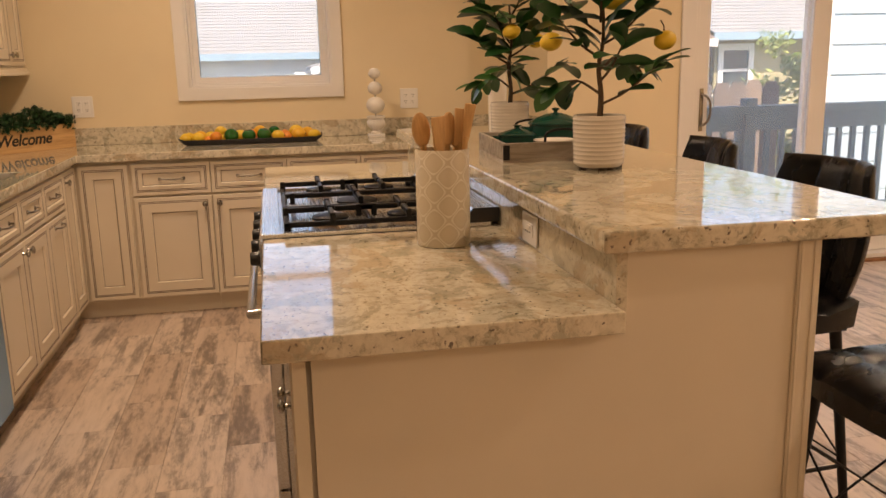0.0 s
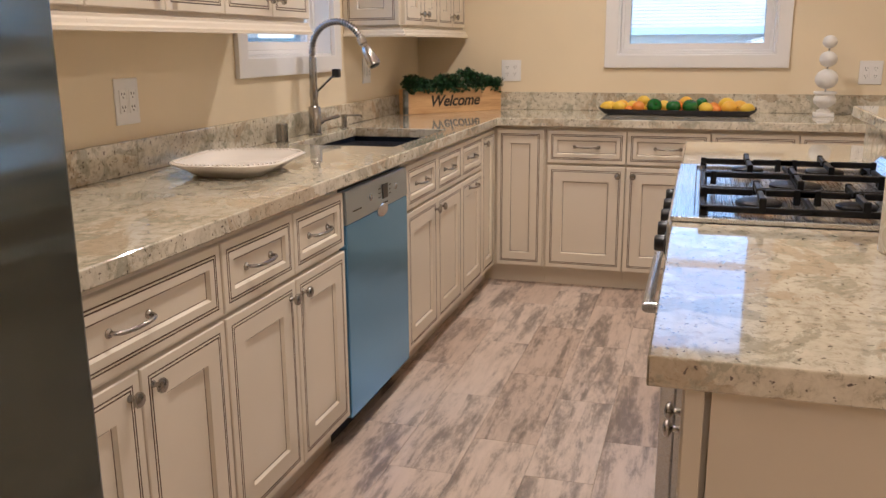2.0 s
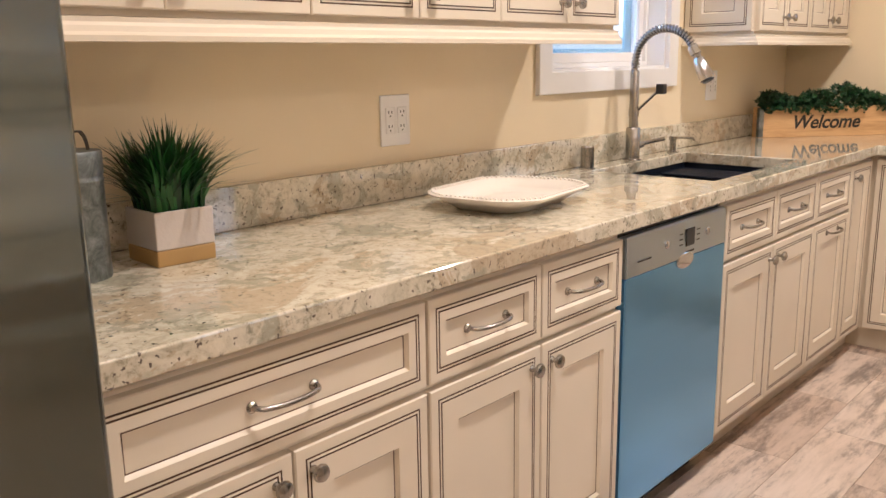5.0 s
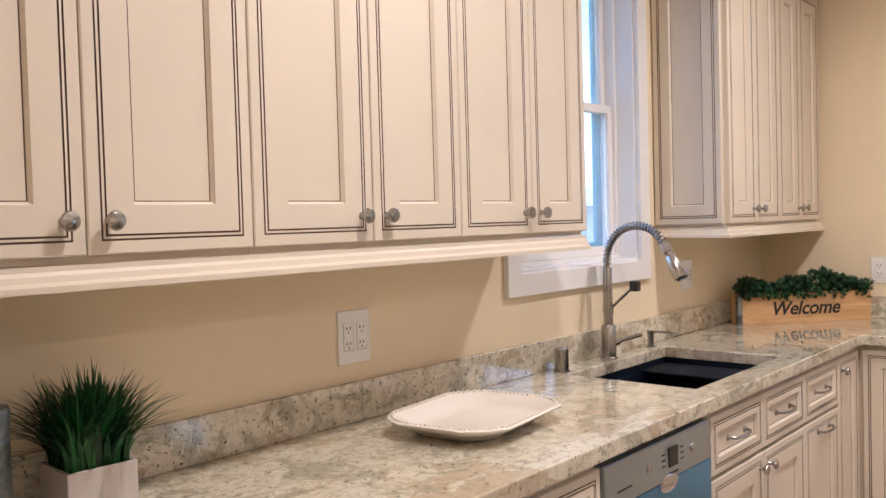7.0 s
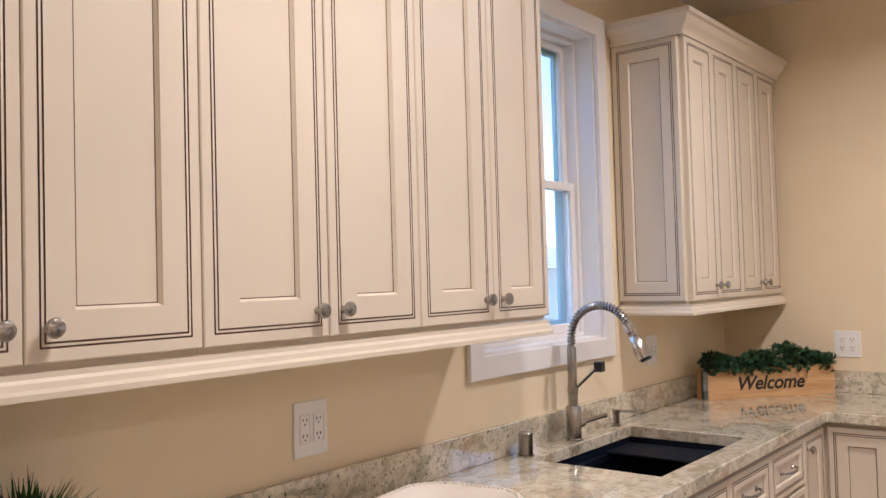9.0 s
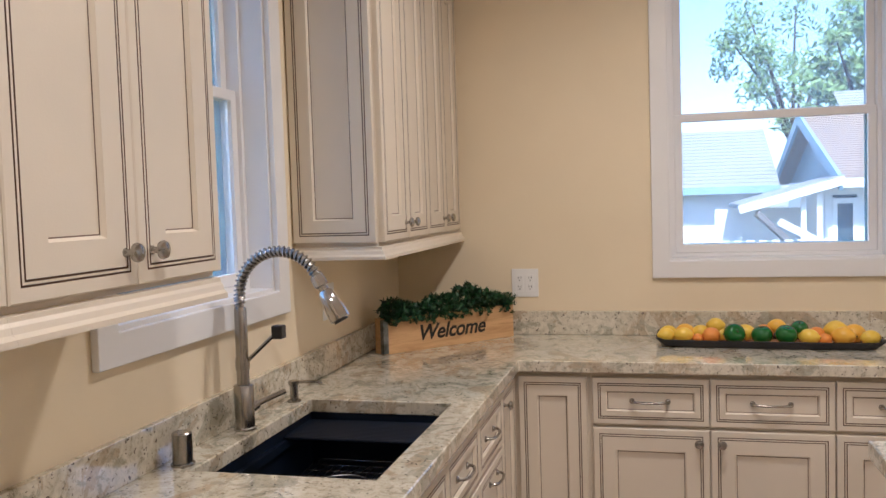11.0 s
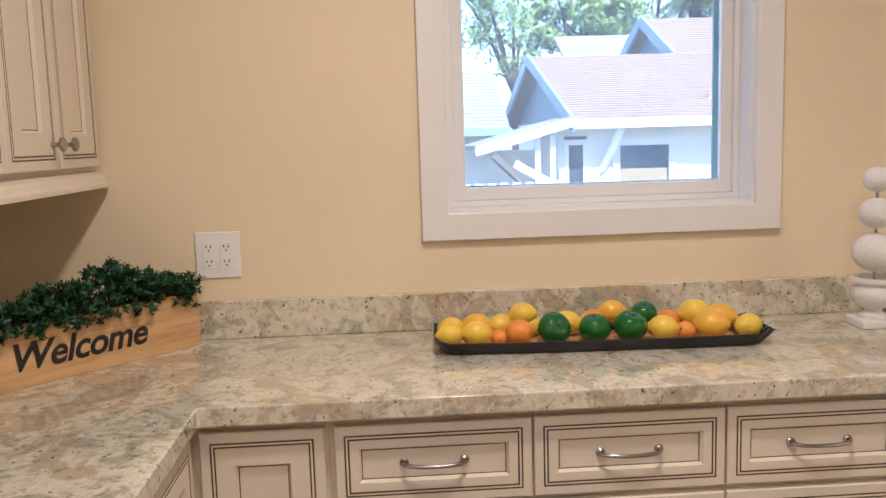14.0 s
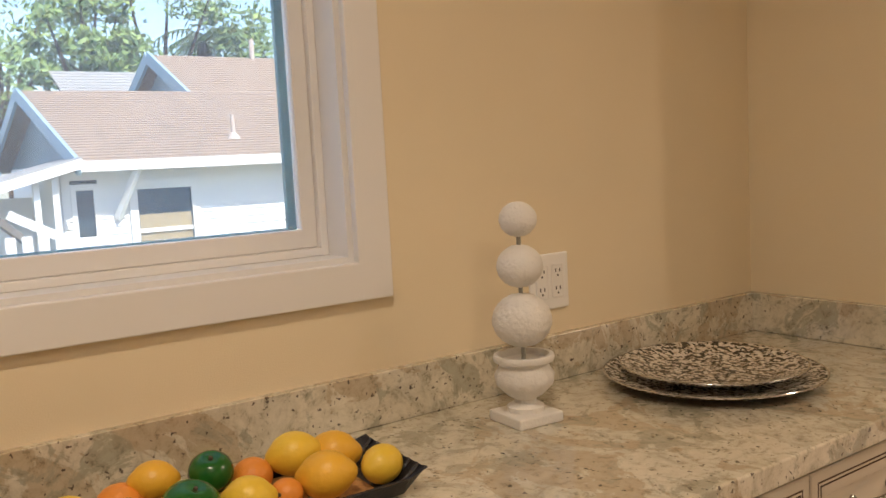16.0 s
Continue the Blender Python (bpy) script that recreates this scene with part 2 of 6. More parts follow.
def part(name, bm, mat, parent=None, label="", smooth=False, at=None):
    """Links a bmesh as one mesh object, under a thing or a part if given."""
    if smooth:
        for f in bm.faces:
            f.smooth = True
    me = bpy.data.meshes.new(name)
    bm.to_mesh(me)
    bm.free()
    if isinstance(mat, (list, tuple)):
        for m in mat:
            me.materials.append(m)
    else:
        me.materials.append(mat)
    ob = new(name, me)
    if parent is not None:
        ob.parent = parent
    if at is not None:
        ob.matrix_basis = at
    if smooth:
        me.set_sharp_from_angle(angle=radians(40))
    if label:
        tagged(ob, label)
    return ob


def thing(name, m, label, category, group="", kind=""):
    ob = new(name)
    ob.empty_display_size = 0.1
    ob.matrix_basis = m
    return tagged(ob, label, category, group, kind)


def add_box(bm, x0, x1, y0, y1, z0, z1, bevel=0.0, seg=2, mat=0):
    vs = [bm.verts.new((x, y, z)) for z in (z0, z1) for y in (y0, y1) for x in (x0, x1)]
    fs = [bm.faces.new([vs[k] for k in q]) for q in ((0, 2, 3, 1), (4, 5, 7, 6), (0, 1, 5, 4), (2, 6, 7, 3), (0, 4, 6, 2), (1, 3, 7, 5))]
    for f in fs:
        f.material_index = mat
    if bevel:
        es = {e for f in fs for e in f.edges}
        bmesh.ops.bevel(bm, geom=list(es), offset=bevel, segments=seg, affect="EDGES", profile=0.5)
    return bm


def box(x0, x1, y0, y1, z0, z1, bevel=0.0, seg=2):
    return add_box(bmesh.new(), x0, x1, y0, y1, z0, z1, bevel, seg)


def add_lathe(bm, profile, seg=24, m=None, mat=0):
    """Turns (radius, height) pairs round z; a zero radius closes the end."""
    m = m or Matrix()
    rings = []
    for r, z in profile:
        if r <= 1e-6:
            rings.append([bm.verts.new(m @ Vector((0, 0, z)))])
        else:
            rings.append([bm.verts.new(m @ Vector((r * math.cos(2 * math.pi * k / seg), r * math.sin(2 * math.pi * k / seg), z))) for k in range(seg)])
    for a, b in zip(rings, rings[1:]):
        for k in range(seg):
            j = (k + 1) % seg
            if len(a) == 1 and len(b) == 1:
                continue
            if len(a) == 1:
                f = bm.faces.new((a[0], b[j], b[k]))
            elif len(b) == 1:
                f = bm.faces.new((a[k], a[j], b[0]))
            else:
                f = bm.faces.new((a[k], a[j], b[j], b[k]))
            f.material_index = mat
    bmesh.ops.recalc_face_normals(bm, faces=bm.faces[:])
    return bm


def lathe(profile, seg=24, m=None):
    return add_lathe(bmesh.new(), profile, seg, m)


def add_tube(bm, points, radius, seg=10, closed_ends=True, mat=0):
    """A round tube along points; radius may be one number or one for each point."""
    pts = [Vector(p) for p in points]
    rs = radius if isinstance(radius, (list, tuple)) else [radius] * len(pts)
    side = None
    rings = []
    for k, p in enumerate(pts):
        t = (pts[min(k + 1, len(pts) - 1)] - pts[max(k - 1, 0)]).normalized()
        if side is None:
            side = t.orthogonal().normalized()
        side = (side - side.dot(t) * t).normalized()
        up = t.cross(side)
        rings.append([bm.verts.new(p + rs[k] * (math.cos(a) * side + math.sin(a) * up)) for a in (2 * math.pi * j / seg for j in range(seg))])
    for a, b in zip(rings, rings[1:]):
        for k in range(seg):
            j = (k + 1) % seg
            bm.faces.new((a[k], a[j], b[j], b[k])).material_index = mat
    if closed_ends:
        bm.faces.new(list(reversed(rings[0]))).material_index = mat
        bm.faces.new(rings[-1]).material_index = mat
    return bm


def tube(points, radius, seg=10):
    return add_tube(bmesh.new(), points, radius, seg)


def smooth_path(points, steps=6):
    """Catmull-Rom points through the given ones."""
    p = [Vector(q) for q in points]
    p = [2 * p[0] - p[1]] + p + [2 * p[-1] - p[-2]]
    out = []
    for k in range(1, len(p) - 2):
        for s in range(steps):
            t = s / steps
            a, b, c, d = p[k - 1:k + 3]
            out.append(0.5 * (2 * b + (c - a) * t + (2 * a - 5 * b + 4 * c - d) * t * t + (3 * b - a - 3 * c + d) * t ** 3))
    return out + [p[-2]]


def cells(us, vs, solid, w0, w1, place, bevel=0.0):
    """An upright or flat slab made of the solid cells of a grid, with no inner faces."""
    bm = bmesh.new()
    cache = {}

    def v(i, j, k):
        if (i, j, k) not in cache:
            cache[i, j, k] = bm.verts.new(place(us[i], vs[j], (w0, w1)[k]))
        return cache[i, j, k]

    on = lambda i, j: 0 <= i < len(us) - 1 and 0 <= j < len(vs) - 1 and solid(i, j)
    for i in range(len(us) - 1):
        for j in range(len(vs) - 1):
            if not on(i, j):
                continue
            bm.faces.new((v(i, j, 1), v(i + 1, j, 1), v(i + 1, j + 1, 1), v(i, j + 1, 1)))
            bm.faces.new((v(i, j, 0), v(i, j + 1, 0), v(i + 1, j + 1, 0), v(i + 1, j, 0)))
            for (di, dj), (a, b) in (((0, -1), ((i, j), (i + 1, j))), ((1, 0), ((i + 1, j), (i + 1, j + 1))), ((0, 1), ((i + 1, j + 1), (i, j + 1))), ((-1, 0), ((i, j + 1), (i, j)))):
                if not on(i + di, j + dj):
                    bm.faces.new((v(*a, 0), v(*b, 0), v(*b, 1), v(*a, 1)))
    bmesh.ops.recalc_face_normals(bm, faces=bm.faces[:])
    if bevel:
        sharp = [e for e in bm.edges if len(e.link_faces) == 2 and e.calc_face_angle(0) > 0.5]
        bmesh.ops.bevel(bm, geom=sharp, offset=bevel, segments=3, affect="EDGES", profile=0.5)
    return bm


def structure(ob, label, category):
    return tagged(ob, label, category, kind="structure")


XY = lambda u, v, w: (u, v, w)
YZ = lambda u, v, w: (w, u, v)
XZ = lambda u, v, w: (u, w, v)

# ---- room shell ----
ROOM_X1, ROOM_Y0, RETURN_X, SLIDE_Y = 7.0, -2.6, 3.26, 5.45
WIN_B = (1.196, 2.050, 1.226, 2.45)   # back window opening: x0, x1, z0, z1
WIN_L = (3.884, 4.705, 1.245, 2.455)   # side window opening: y0, y1, z0, z1
SLIDE = (4.18, 6.85, 0.02, 2.30)     # sliding door opening: x0, x1, z0, z1
WT = 0.16                            # wall thickness

structure(part("wall_back", cells([-WT, WIN_B[0], WIN_B[1], RETURN_X + WT], [0, WIN_B[2], WIN_B[3], CEIL], lambda i, j: (i, j) != (1, 1), 6.0, 6.0 + WT, XZ), WALL), "pale cream painted plaster wall with a window", "wall")
structure(part("wall_left", cells([ROOM_Y0 - WT, WIN_L[0], WIN_L[1], 6.0], [0, WIN_L[2], WIN_L[3], CEIL], lambda i, j: (i, j) != (1, 1), -WT, 0.0, YZ), WALL), "pale cream painted plaster wall behind the sink", "wall")
structure(part("wall_return", box(RETURN_X, RETURN_X + WT, SLIDE_Y, 6.0, 0, CEIL), WALL), "short cream painted return wall at the counter end", "wall")
structure(part("wall_slider", cells([RETURN_X + WT, SLIDE[0], SLIDE[1], ROOM_X1], [0, SLIDE[2], SLIDE[3], CEIL], lambda i, j: (i, j) != (1, 1), SLIDE_Y, SLIDE_Y + WT, XZ), WALL), "cream painted wall around the sliding glass door", "wall")
structure(part("wall_right", box(ROOM_X1, ROOM_X1 + WT, ROOM_Y0, SLIDE_Y + WT, 0, CEIL), WALL), "plain cream painted side wall", "wall")
structure(part("wall_rear", box(0.0, ROOM_X1 + WT, ROOM_Y0 - WT, ROOM_Y0, 0, CEIL), WALL), "plain cream painted rear wall", "wall")
structure(part("ceiling", box(-WT, ROOM_X1 + WT, ROOM_Y0 - WT, 6.0 + WT, CEIL, CEIL + 0.15), CEILING), "flat pale painted ceiling", "ceiling")
floor = structure(part("floor", box(-WT, ROOM_X1 + WT, ROOM_Y0 - WT, 6.0 + WT, -0.12, -0.004), GROUT), "grey-brown weathered wood-look plank floor", "floor")
structure(part("baseboard_slider", box(RETURN_X + WT + 0.002, SLIDE[0] - 0.10, SLIDE_Y - 0.015, SLIDE_Y - 0.001, 0, 0.12, 0.003), TRIM), "white painted baseboard along the floor", "baseboard")
structure(part("baseboard_right", box(ROOM_X1 - 0.015, ROOM_X1 - 0.001, ROOM_Y0 + 0.02, SLIDE_Y - 0.02, 0, 0.12, 0.003), TRIM), "white painted baseboard along the floor", "baseboard")

# recessed ceiling lamps
for lx, ly in LAMP_SPOTS:
    can = thing("recessed_ceiling_lamp", pose(lx, ly, CEIL), "round white recessed ceiling lamp with warm light", "ceiling lamp", "recessed ceiling lamps")
    part("trim_ring", lathe([(0.062, -0.001), (0.062, -0.006), (0.085, -0.004), (0.085, -0.0005)], 32), TRIM, can, smooth=True)
    ld = bpy.data.lights.new("lamp", "AREA")
    ld.shape, ld.size, ld.energy, ld.color, ld.spread = "DISK", 0.12, LAMP_WATTS, (1.0, 0.78, 0.54), radians(160)
    lo = new("lamp_light", ld)
    lo.parent = can
    lo.matrix_basis = pose(0, 0, -0.008)


# ---- windows ----


def double_hung(name, m, w, z0, z1, depth, sill_label, seal, tw):
    """A double-hung window seen from inside. Local x across, y outward from the wall's inner face; z is world height."""
    win = structure(thing(name, m, sill_label, "window"), "", "")
    mid = z0 + 0.62
    part("casing", cells([-tw, 0.004, w - 0.004, w + tw], [z0 - tw, z0 + 0.004, z1 - 0.004, z1 + tw], lambda i, j: (i, j) != (1, 1), -0.02, -0.0005, XZ, 0.003), TRIM, win)
    part("jamb", cells([0.0005, 0.014, w - 0.014, w - 0.0005], [z0 + 0.0005, z0 + 0.014, z1 - 0.014, z1 - 0.0005], lambda i, j: (i, j) != (1, 1), 0.0005, depth, XZ), TRIM, win)
    part("window_frame", cells([0.0142, 0.030, w - 0.030, w - 0.0142], [z0 + 0.0142, z0 + 0.030, z1 - 0.030, z1 - 0.0142], lambda i, j: (i, j) != (1, 1), 0.075, depth - 0.002, XZ, 0.002), TRIM, win)
    for nm, a, b, y in (("lower_sash", z0 + 0.0302, mid, 0.088), ("upper_sash", mid - 0.03, z1 - 0.0302, 0.117)):
        s = part(nm, cells([0.0302, 0.062, w - 0.062, w - 0.0302], [a, a + 0.036, b - 0.032, b], lambda i, j: (i, j) != (1, 1), y, y + 0.026, XZ, 0.003), TRIM, win)
        g = part("pane", box(0.058, w - 0.058, y + 0.012, y + 0.016, a + 0.032, b - 0.028), GLASS, s)
        g.visible_shadow = False
    part("outer_gasket", cells([0.0302, seal, w - seal, w - 0.0302], [z0 + 0.0302, z0 + seal + 0.004, z1 - seal - 0.004, z1 - 0.0302], lambda i, j: (i, j) != (1, 1), 0.1445, depth - 0.003, XZ, 0.001), TEAL, win)
    return win


double_hung("window_1", pose(WIN_B[0], 6.0, 0), WIN_B[1] - WIN_B[0], WIN_B[2], WIN_B[3], WT, "white double-hung window with wide painted casing", 0.0635, 0.068)
double_hung("window_2", pose(0, WIN_L[0], 0, 0, 0, 90), WIN_L[1] - WIN_L[0], WIN_L[2], WIN_L[3], WT, "white double-hung window above the kitchen sink", 0.078, 0.07)


def sliding_door():
    x0, x1, z0, z1 = SLIDE
    d = structure(thing("door_1", pose(x0, SLIDE_Y, 0), "white framed sliding glass door to the deck", "door"), "", "")
    w = x1 - x0
    part("casing", cells([-0.09, 0.002, w - 0.002, w + 0.09], [0.0, z1 - 0.002, z1 + 0.09], lambda i, j: (i, j) != (1, 0), -0.02, -0.0005, XZ, 0.003), TRIM, d)
    part("door_frame", cells([0.001, 0.03, w - 0.03, w - 0.001], [z0 + 0.001, z0 + 0.03, z1 - 0.03, z1 - 0.001], lambda i, j: (i, j) != (1, 1), 0.0, WT, XZ, 0.002), TRIM, d)
    for k, (a, b, y) in enumerate(((0.032, 0.93, 0.03), (0.80, 1.74, 0.085), (1.66, w - 0.032, 0.03))):
        s = part("sliding_panel", cells([a, a + 0.085, b - 0.12, b], [z0 + 0.032, z0 + 0.15, z1 - 0.13, z1 - 0.032], lambda i, j: (i, j) != (1, 1), y, y + 0.04, XZ, 0.004), TRIM, d)
        g = part("pane", box(a + 0.08, b - 0.115, y + 0.018, y + 0.022, z0 + 0.145, z1 - 0.125), GLASS, s)
        g.visible_shadow = False
        if k == 0:
            h = part("handle_plate", box(a + 0.03, a + 0.055, y - 0.006, y - 0.0003, 0.90, 1.16, 0.002), NICKEL, s)
            part("handle_pull", tube(smooth_path([(a + 0.043, y - 0.004, 0.935), (a + 0.052, y - 0.035, 0.945), (a + 0.075, y - 0.05, 0.985), (a + 0.078, y - 0.05, 1.075), (a + 0.055, y - 0.035, 1.115), (a + 0.043, y - 0.004, 1.125)]), 0.008, 8), NICKEL, h, smooth=True)
    part("threshold", box(-0.02, w + 0.02, -0.03, 0.10, 0.0005, z0, 0.004), wood_material("threshold_wood", (0.30, 0.14, 0.06), (0.18, 0.08, 0.03)), d)
    return d


sliding_door()

# ---- cabinets ----


def panel_front(w, h, stile, line):
    """A door or drawer front: stepped rings with two glazed grooves and a sunken, glaze-edged field. Front at y < 0."""
    bm = bmesh.new()
    a = line
    steps = [(0, 0.0, 0), (0, -0.0175, 0), (0.0025, -0.020, 0), (a, -0.020, 0), (a + 0.0008, -0.0178, 1), (a + 0.0026, -0.0178, 1), (a + 0.0034, -0.020, 1), (a + 0.0074, -0.0205, 0),
             (a + 0.0082, -0.0180, 1), (a + 0.0100, -0.0180, 1), (a + 0.0108, -0.0205, 1), (stile, -0.0205, 0), (stile + 0.0012, -0.0175, 0), (stile + 0.0050, -0.0118, 0), (stile + 0.0072, -0.0112, 1)]
    rings = []
    for inset, y, _ in steps:
        rings.append([bm.verts.new(p) for p in ((inset, y, inset), (w - inset, y, inset), (w - inset, y, h - inset), (inset, y, h - inset))])
    for (r0, r1, s) in zip(rings, rings[1:], steps[1:]):
        for k in range(4):
            bm.faces.new((r0[k], r0[(k + 1) % 4], r1[(k + 1) % 4], r1[k])).material_index = s[2]
    bm.faces.new(rings[-1])
    bm.faces.new(list(reversed(rings[0])))
    return bm


def knob_mesh():
    return lathe([(0.0, 0.0), (0.008, 0.0), (0.008, 0.002), (0.0055, 0.005), (0.0055, 0.013), (0.010, 0.016), (0.0155, 0.019), (0.0165, 0.023), (0.0145, 0.0275), (0.008, 0.0305), (0.0, 0.0313)], 18, pose(0, 0, 0, 90))


def pull_mesh(length):
    bm = bmesh.new()
    s = length / 2
    add_tube(bm, smooth_path([(-s, 0, 0.0), (-s * 0.99, -0.014, 0.001), (-s * 0.80, -0.025, 0), (-s * 0.35, -0.030, -0.001), (0, -0.031, -0.001), (s * 0.35, -0.030, -0.001), (s * 0.80, -0.025, 0), (s * 0.99, -0.014, 0.001), (s, 0, 0)], 4),
             0.0046, 10)
    for x in (-s, s):
        add_lathe(bm, [(0, 0), (0.010, 0), (0.010, 0.003), (0.0065, 0.007), (0, 0.008)], 14, pose(x, 0, 0, 90))
    return bm


DOOR_N = {"stile": 0.081, "line": 0.022}
DRAW_N = {"stile": 0.048, "line": 0.019}


def add_front(cab, kind, x0, x1, z0, z1, grip, side=0, y=0.0):
    """A door or drawer front of a cabinet with its knob or pull; side -1 puts the knob near x0, 1 near x1."""
    w, h = x1 - x0, z1 - z0
    k = DOOR_N if kind == "door" else DRAW_N
    narrow = min(k["stile"], w * 0.30)
    f = part(kind if kind == "door" else "drawer_front", panel_front(w, h, narrow, min(k["line"], w * 0.09)), [CABINET, GLAZE], cab, at=pose(x0, y, z0))
    if grip == "pull":
        zz = h / 2 if kind == "drawer" else h - 0.045
        part("pull_handle", pull_mesh(min(0.125, w * 0.42)), NICKEL, f, "brushed nickel arched pull", True, pose(w / 2, -0.0112 if kind == "drawer" else -0.0205, zz))
    elif grip:
        zz = h - 0.045 if grip == "knob_top" else 0.055
        part("knob", knob_mesh(), NICKEL, f, "round brushed nickel knob", True, pose(w / 2 + side * (w / 2 - 0.036), -0.0205, zz))
    return f


GAP = 0.0025
DEPTH = 0.598


def base_cabinet(m, w, drawers, doors, label, group, body_z0=0.10, depth=DEPTH, hollow=False):
    """A base unit: drawers and doors are lists of (x0, x1, grip, side). Local y points to the wall."""
    cab = thing("base_cabinet", m, label, "cabinet", group)
    bm = box(0.0006, w - 0.0006, 0.0, depth, body_z0, 0.60 if hollow else 0.872)
    if hollow:
        add_box(bm, 0.0006, w - 0.0006, 0.0, 0.018, 0.6002, 0.872)
    part("body", bm, CABINET, cab)
    part("toe_kick", box(0.0006, w - 0.0006, 0.055, 0.07, 0.0, body_z0 - 0.0005), CABINET, cab)
    for x0, x1, grip, side in drawers:
        add_front(cab, "drawer", x0 + GAP, x1 - GAP, 0.682, 0.852, grip, side, -0.0004)
    for x0, x1, z1, grip, side in doors:
        add_front(cab, "door", x0 + GAP, x1 - GAP, 0.112, z1, grip, side, -0.0004)
    return cab


FX, FY = 0.608, 5.42   # face-frame planes of the side run and the back run
left_m = lambda y: pose(FX, y, 0, 0, 0, 90)
back_m = lambda x: pose(x, FY, 0)
CL = "cream glazed base cabinet with nickel hardware under granite"
GL, GB = "base cabinets along the sink wall", "base cabinets along the window wall"
ZD = 0.668
base_cabinet(left_m(1.910), 0.700, [(0.030, 0.697, "pull", 0)], [(0.030, 0.370, ZD, "knob_top", 1), (0.370, 0.697, ZD, "knob_top", -1)], "wide cream glazed base cabinet, one drawer over two doors", GL)
base_cabinet(left_m(2.610), 0.720, [(0.0, 0.370, "pull", 0), (0.370, 0.717, "pull", 0)], [(0.0, 0.370, ZD, "knob_top", 1), (0.370, 0.717, ZD, "knob_top", -1)], "cream glazed base cabinet, two drawers over two doors", GL)
base_cabinet(left_m(3.925), 0.790, [(0.003, 0.400, "pull", 0), (0.400, 0.790, "pull", 0)], [(0.003, 0.400, ZD, "knob_top", 1), (0.400, 0.790, ZD, "knob_top", -1)], "cream glazed sink base cabinet with two drawers and doors", GL, hollow=True)
base_cabinet(left_m(4.715), 0.392, [(0.0, 0.392, "pull", 0)], [(0.0, 0.392, ZD, "pull", 0)], "cream glazed pull-out cabinet with nickel pull handles", GL)


def corner_cabinet():
    cab = thing("corner_cabinet", pose(0, 5.107, 0), "cream glazed corner cabinet with two full-height doors", "cabinet", GL)
    y1 = 6.0 - 5.107
    bm = cells([0.004, FX, 0.897], [0.0006, FY - 5.107, y1 - 0.004], lambda i, j: (i, j) != (1, 0), 0.10, 0.872, XY)
    part("body", bm, CABINET, cab)
    bm = bmesh.new()
    add_box(bm, FX - 0.07, FX - 0.055, 0.0, FY - 5.107 + 0.0549, 0.0, 0.0995)
    add_box(bm, FX - 0.07, 0.897, FY - 5.107 + 0.055, FY - 5.107 + 0.07, 0.0, 0.0995)
    part("toe_kick", bm, CABINET, cab)
    h = 0.852 - 0.112
    d1 = part("door", panel_front(0.262, h, 0.070, 0.021), [CABINET, GLAZE], cab, at=pose(FX + 0.0004, 0.003, 0.112, 0, 0, 90))
    part("knob", knob_mesh(), NICKEL, d1, "round brushed nickel knob", True, pose(0.035, -0.0205, h - 0.05))
    part("door", panel_front(0.252, h, 0.070, 0.021), [CABINET, GLAZE], cab, at=pose(0.637, FY - 5.107 - 0.0004, 0.112))
    return cab


corner_cabinet()
for k in range(5):
    x0 = 0.9075 + 0.4125 * k
    base_cabinet(back_m(x0 - (0.01 if k == 0 else 0)), 0.4125 + (0.01 if k == 0 else 0), [((0.01 if k == 0 else 0), 0.4125 + (0.01 if k == 0 else 0), "pull", 0)],
                 [((0.01 if k == 0 else 0), 0.4125 + (0.01 if k == 0 else 0), ZD, "knob_top", 1 if k % 2 == 0 else -1)], "cream glazed base cabinet, one drawer over one door", GB, depth=0.576)
base_cabinet(back_m(2.97), 0.285, [(0.0, 0.285, "pull", 0)], [(0.0, 0.285, ZD, "knob_top", -1)], "narrow cream glazed base cabinet at the counter end", GB, depth=0.576)


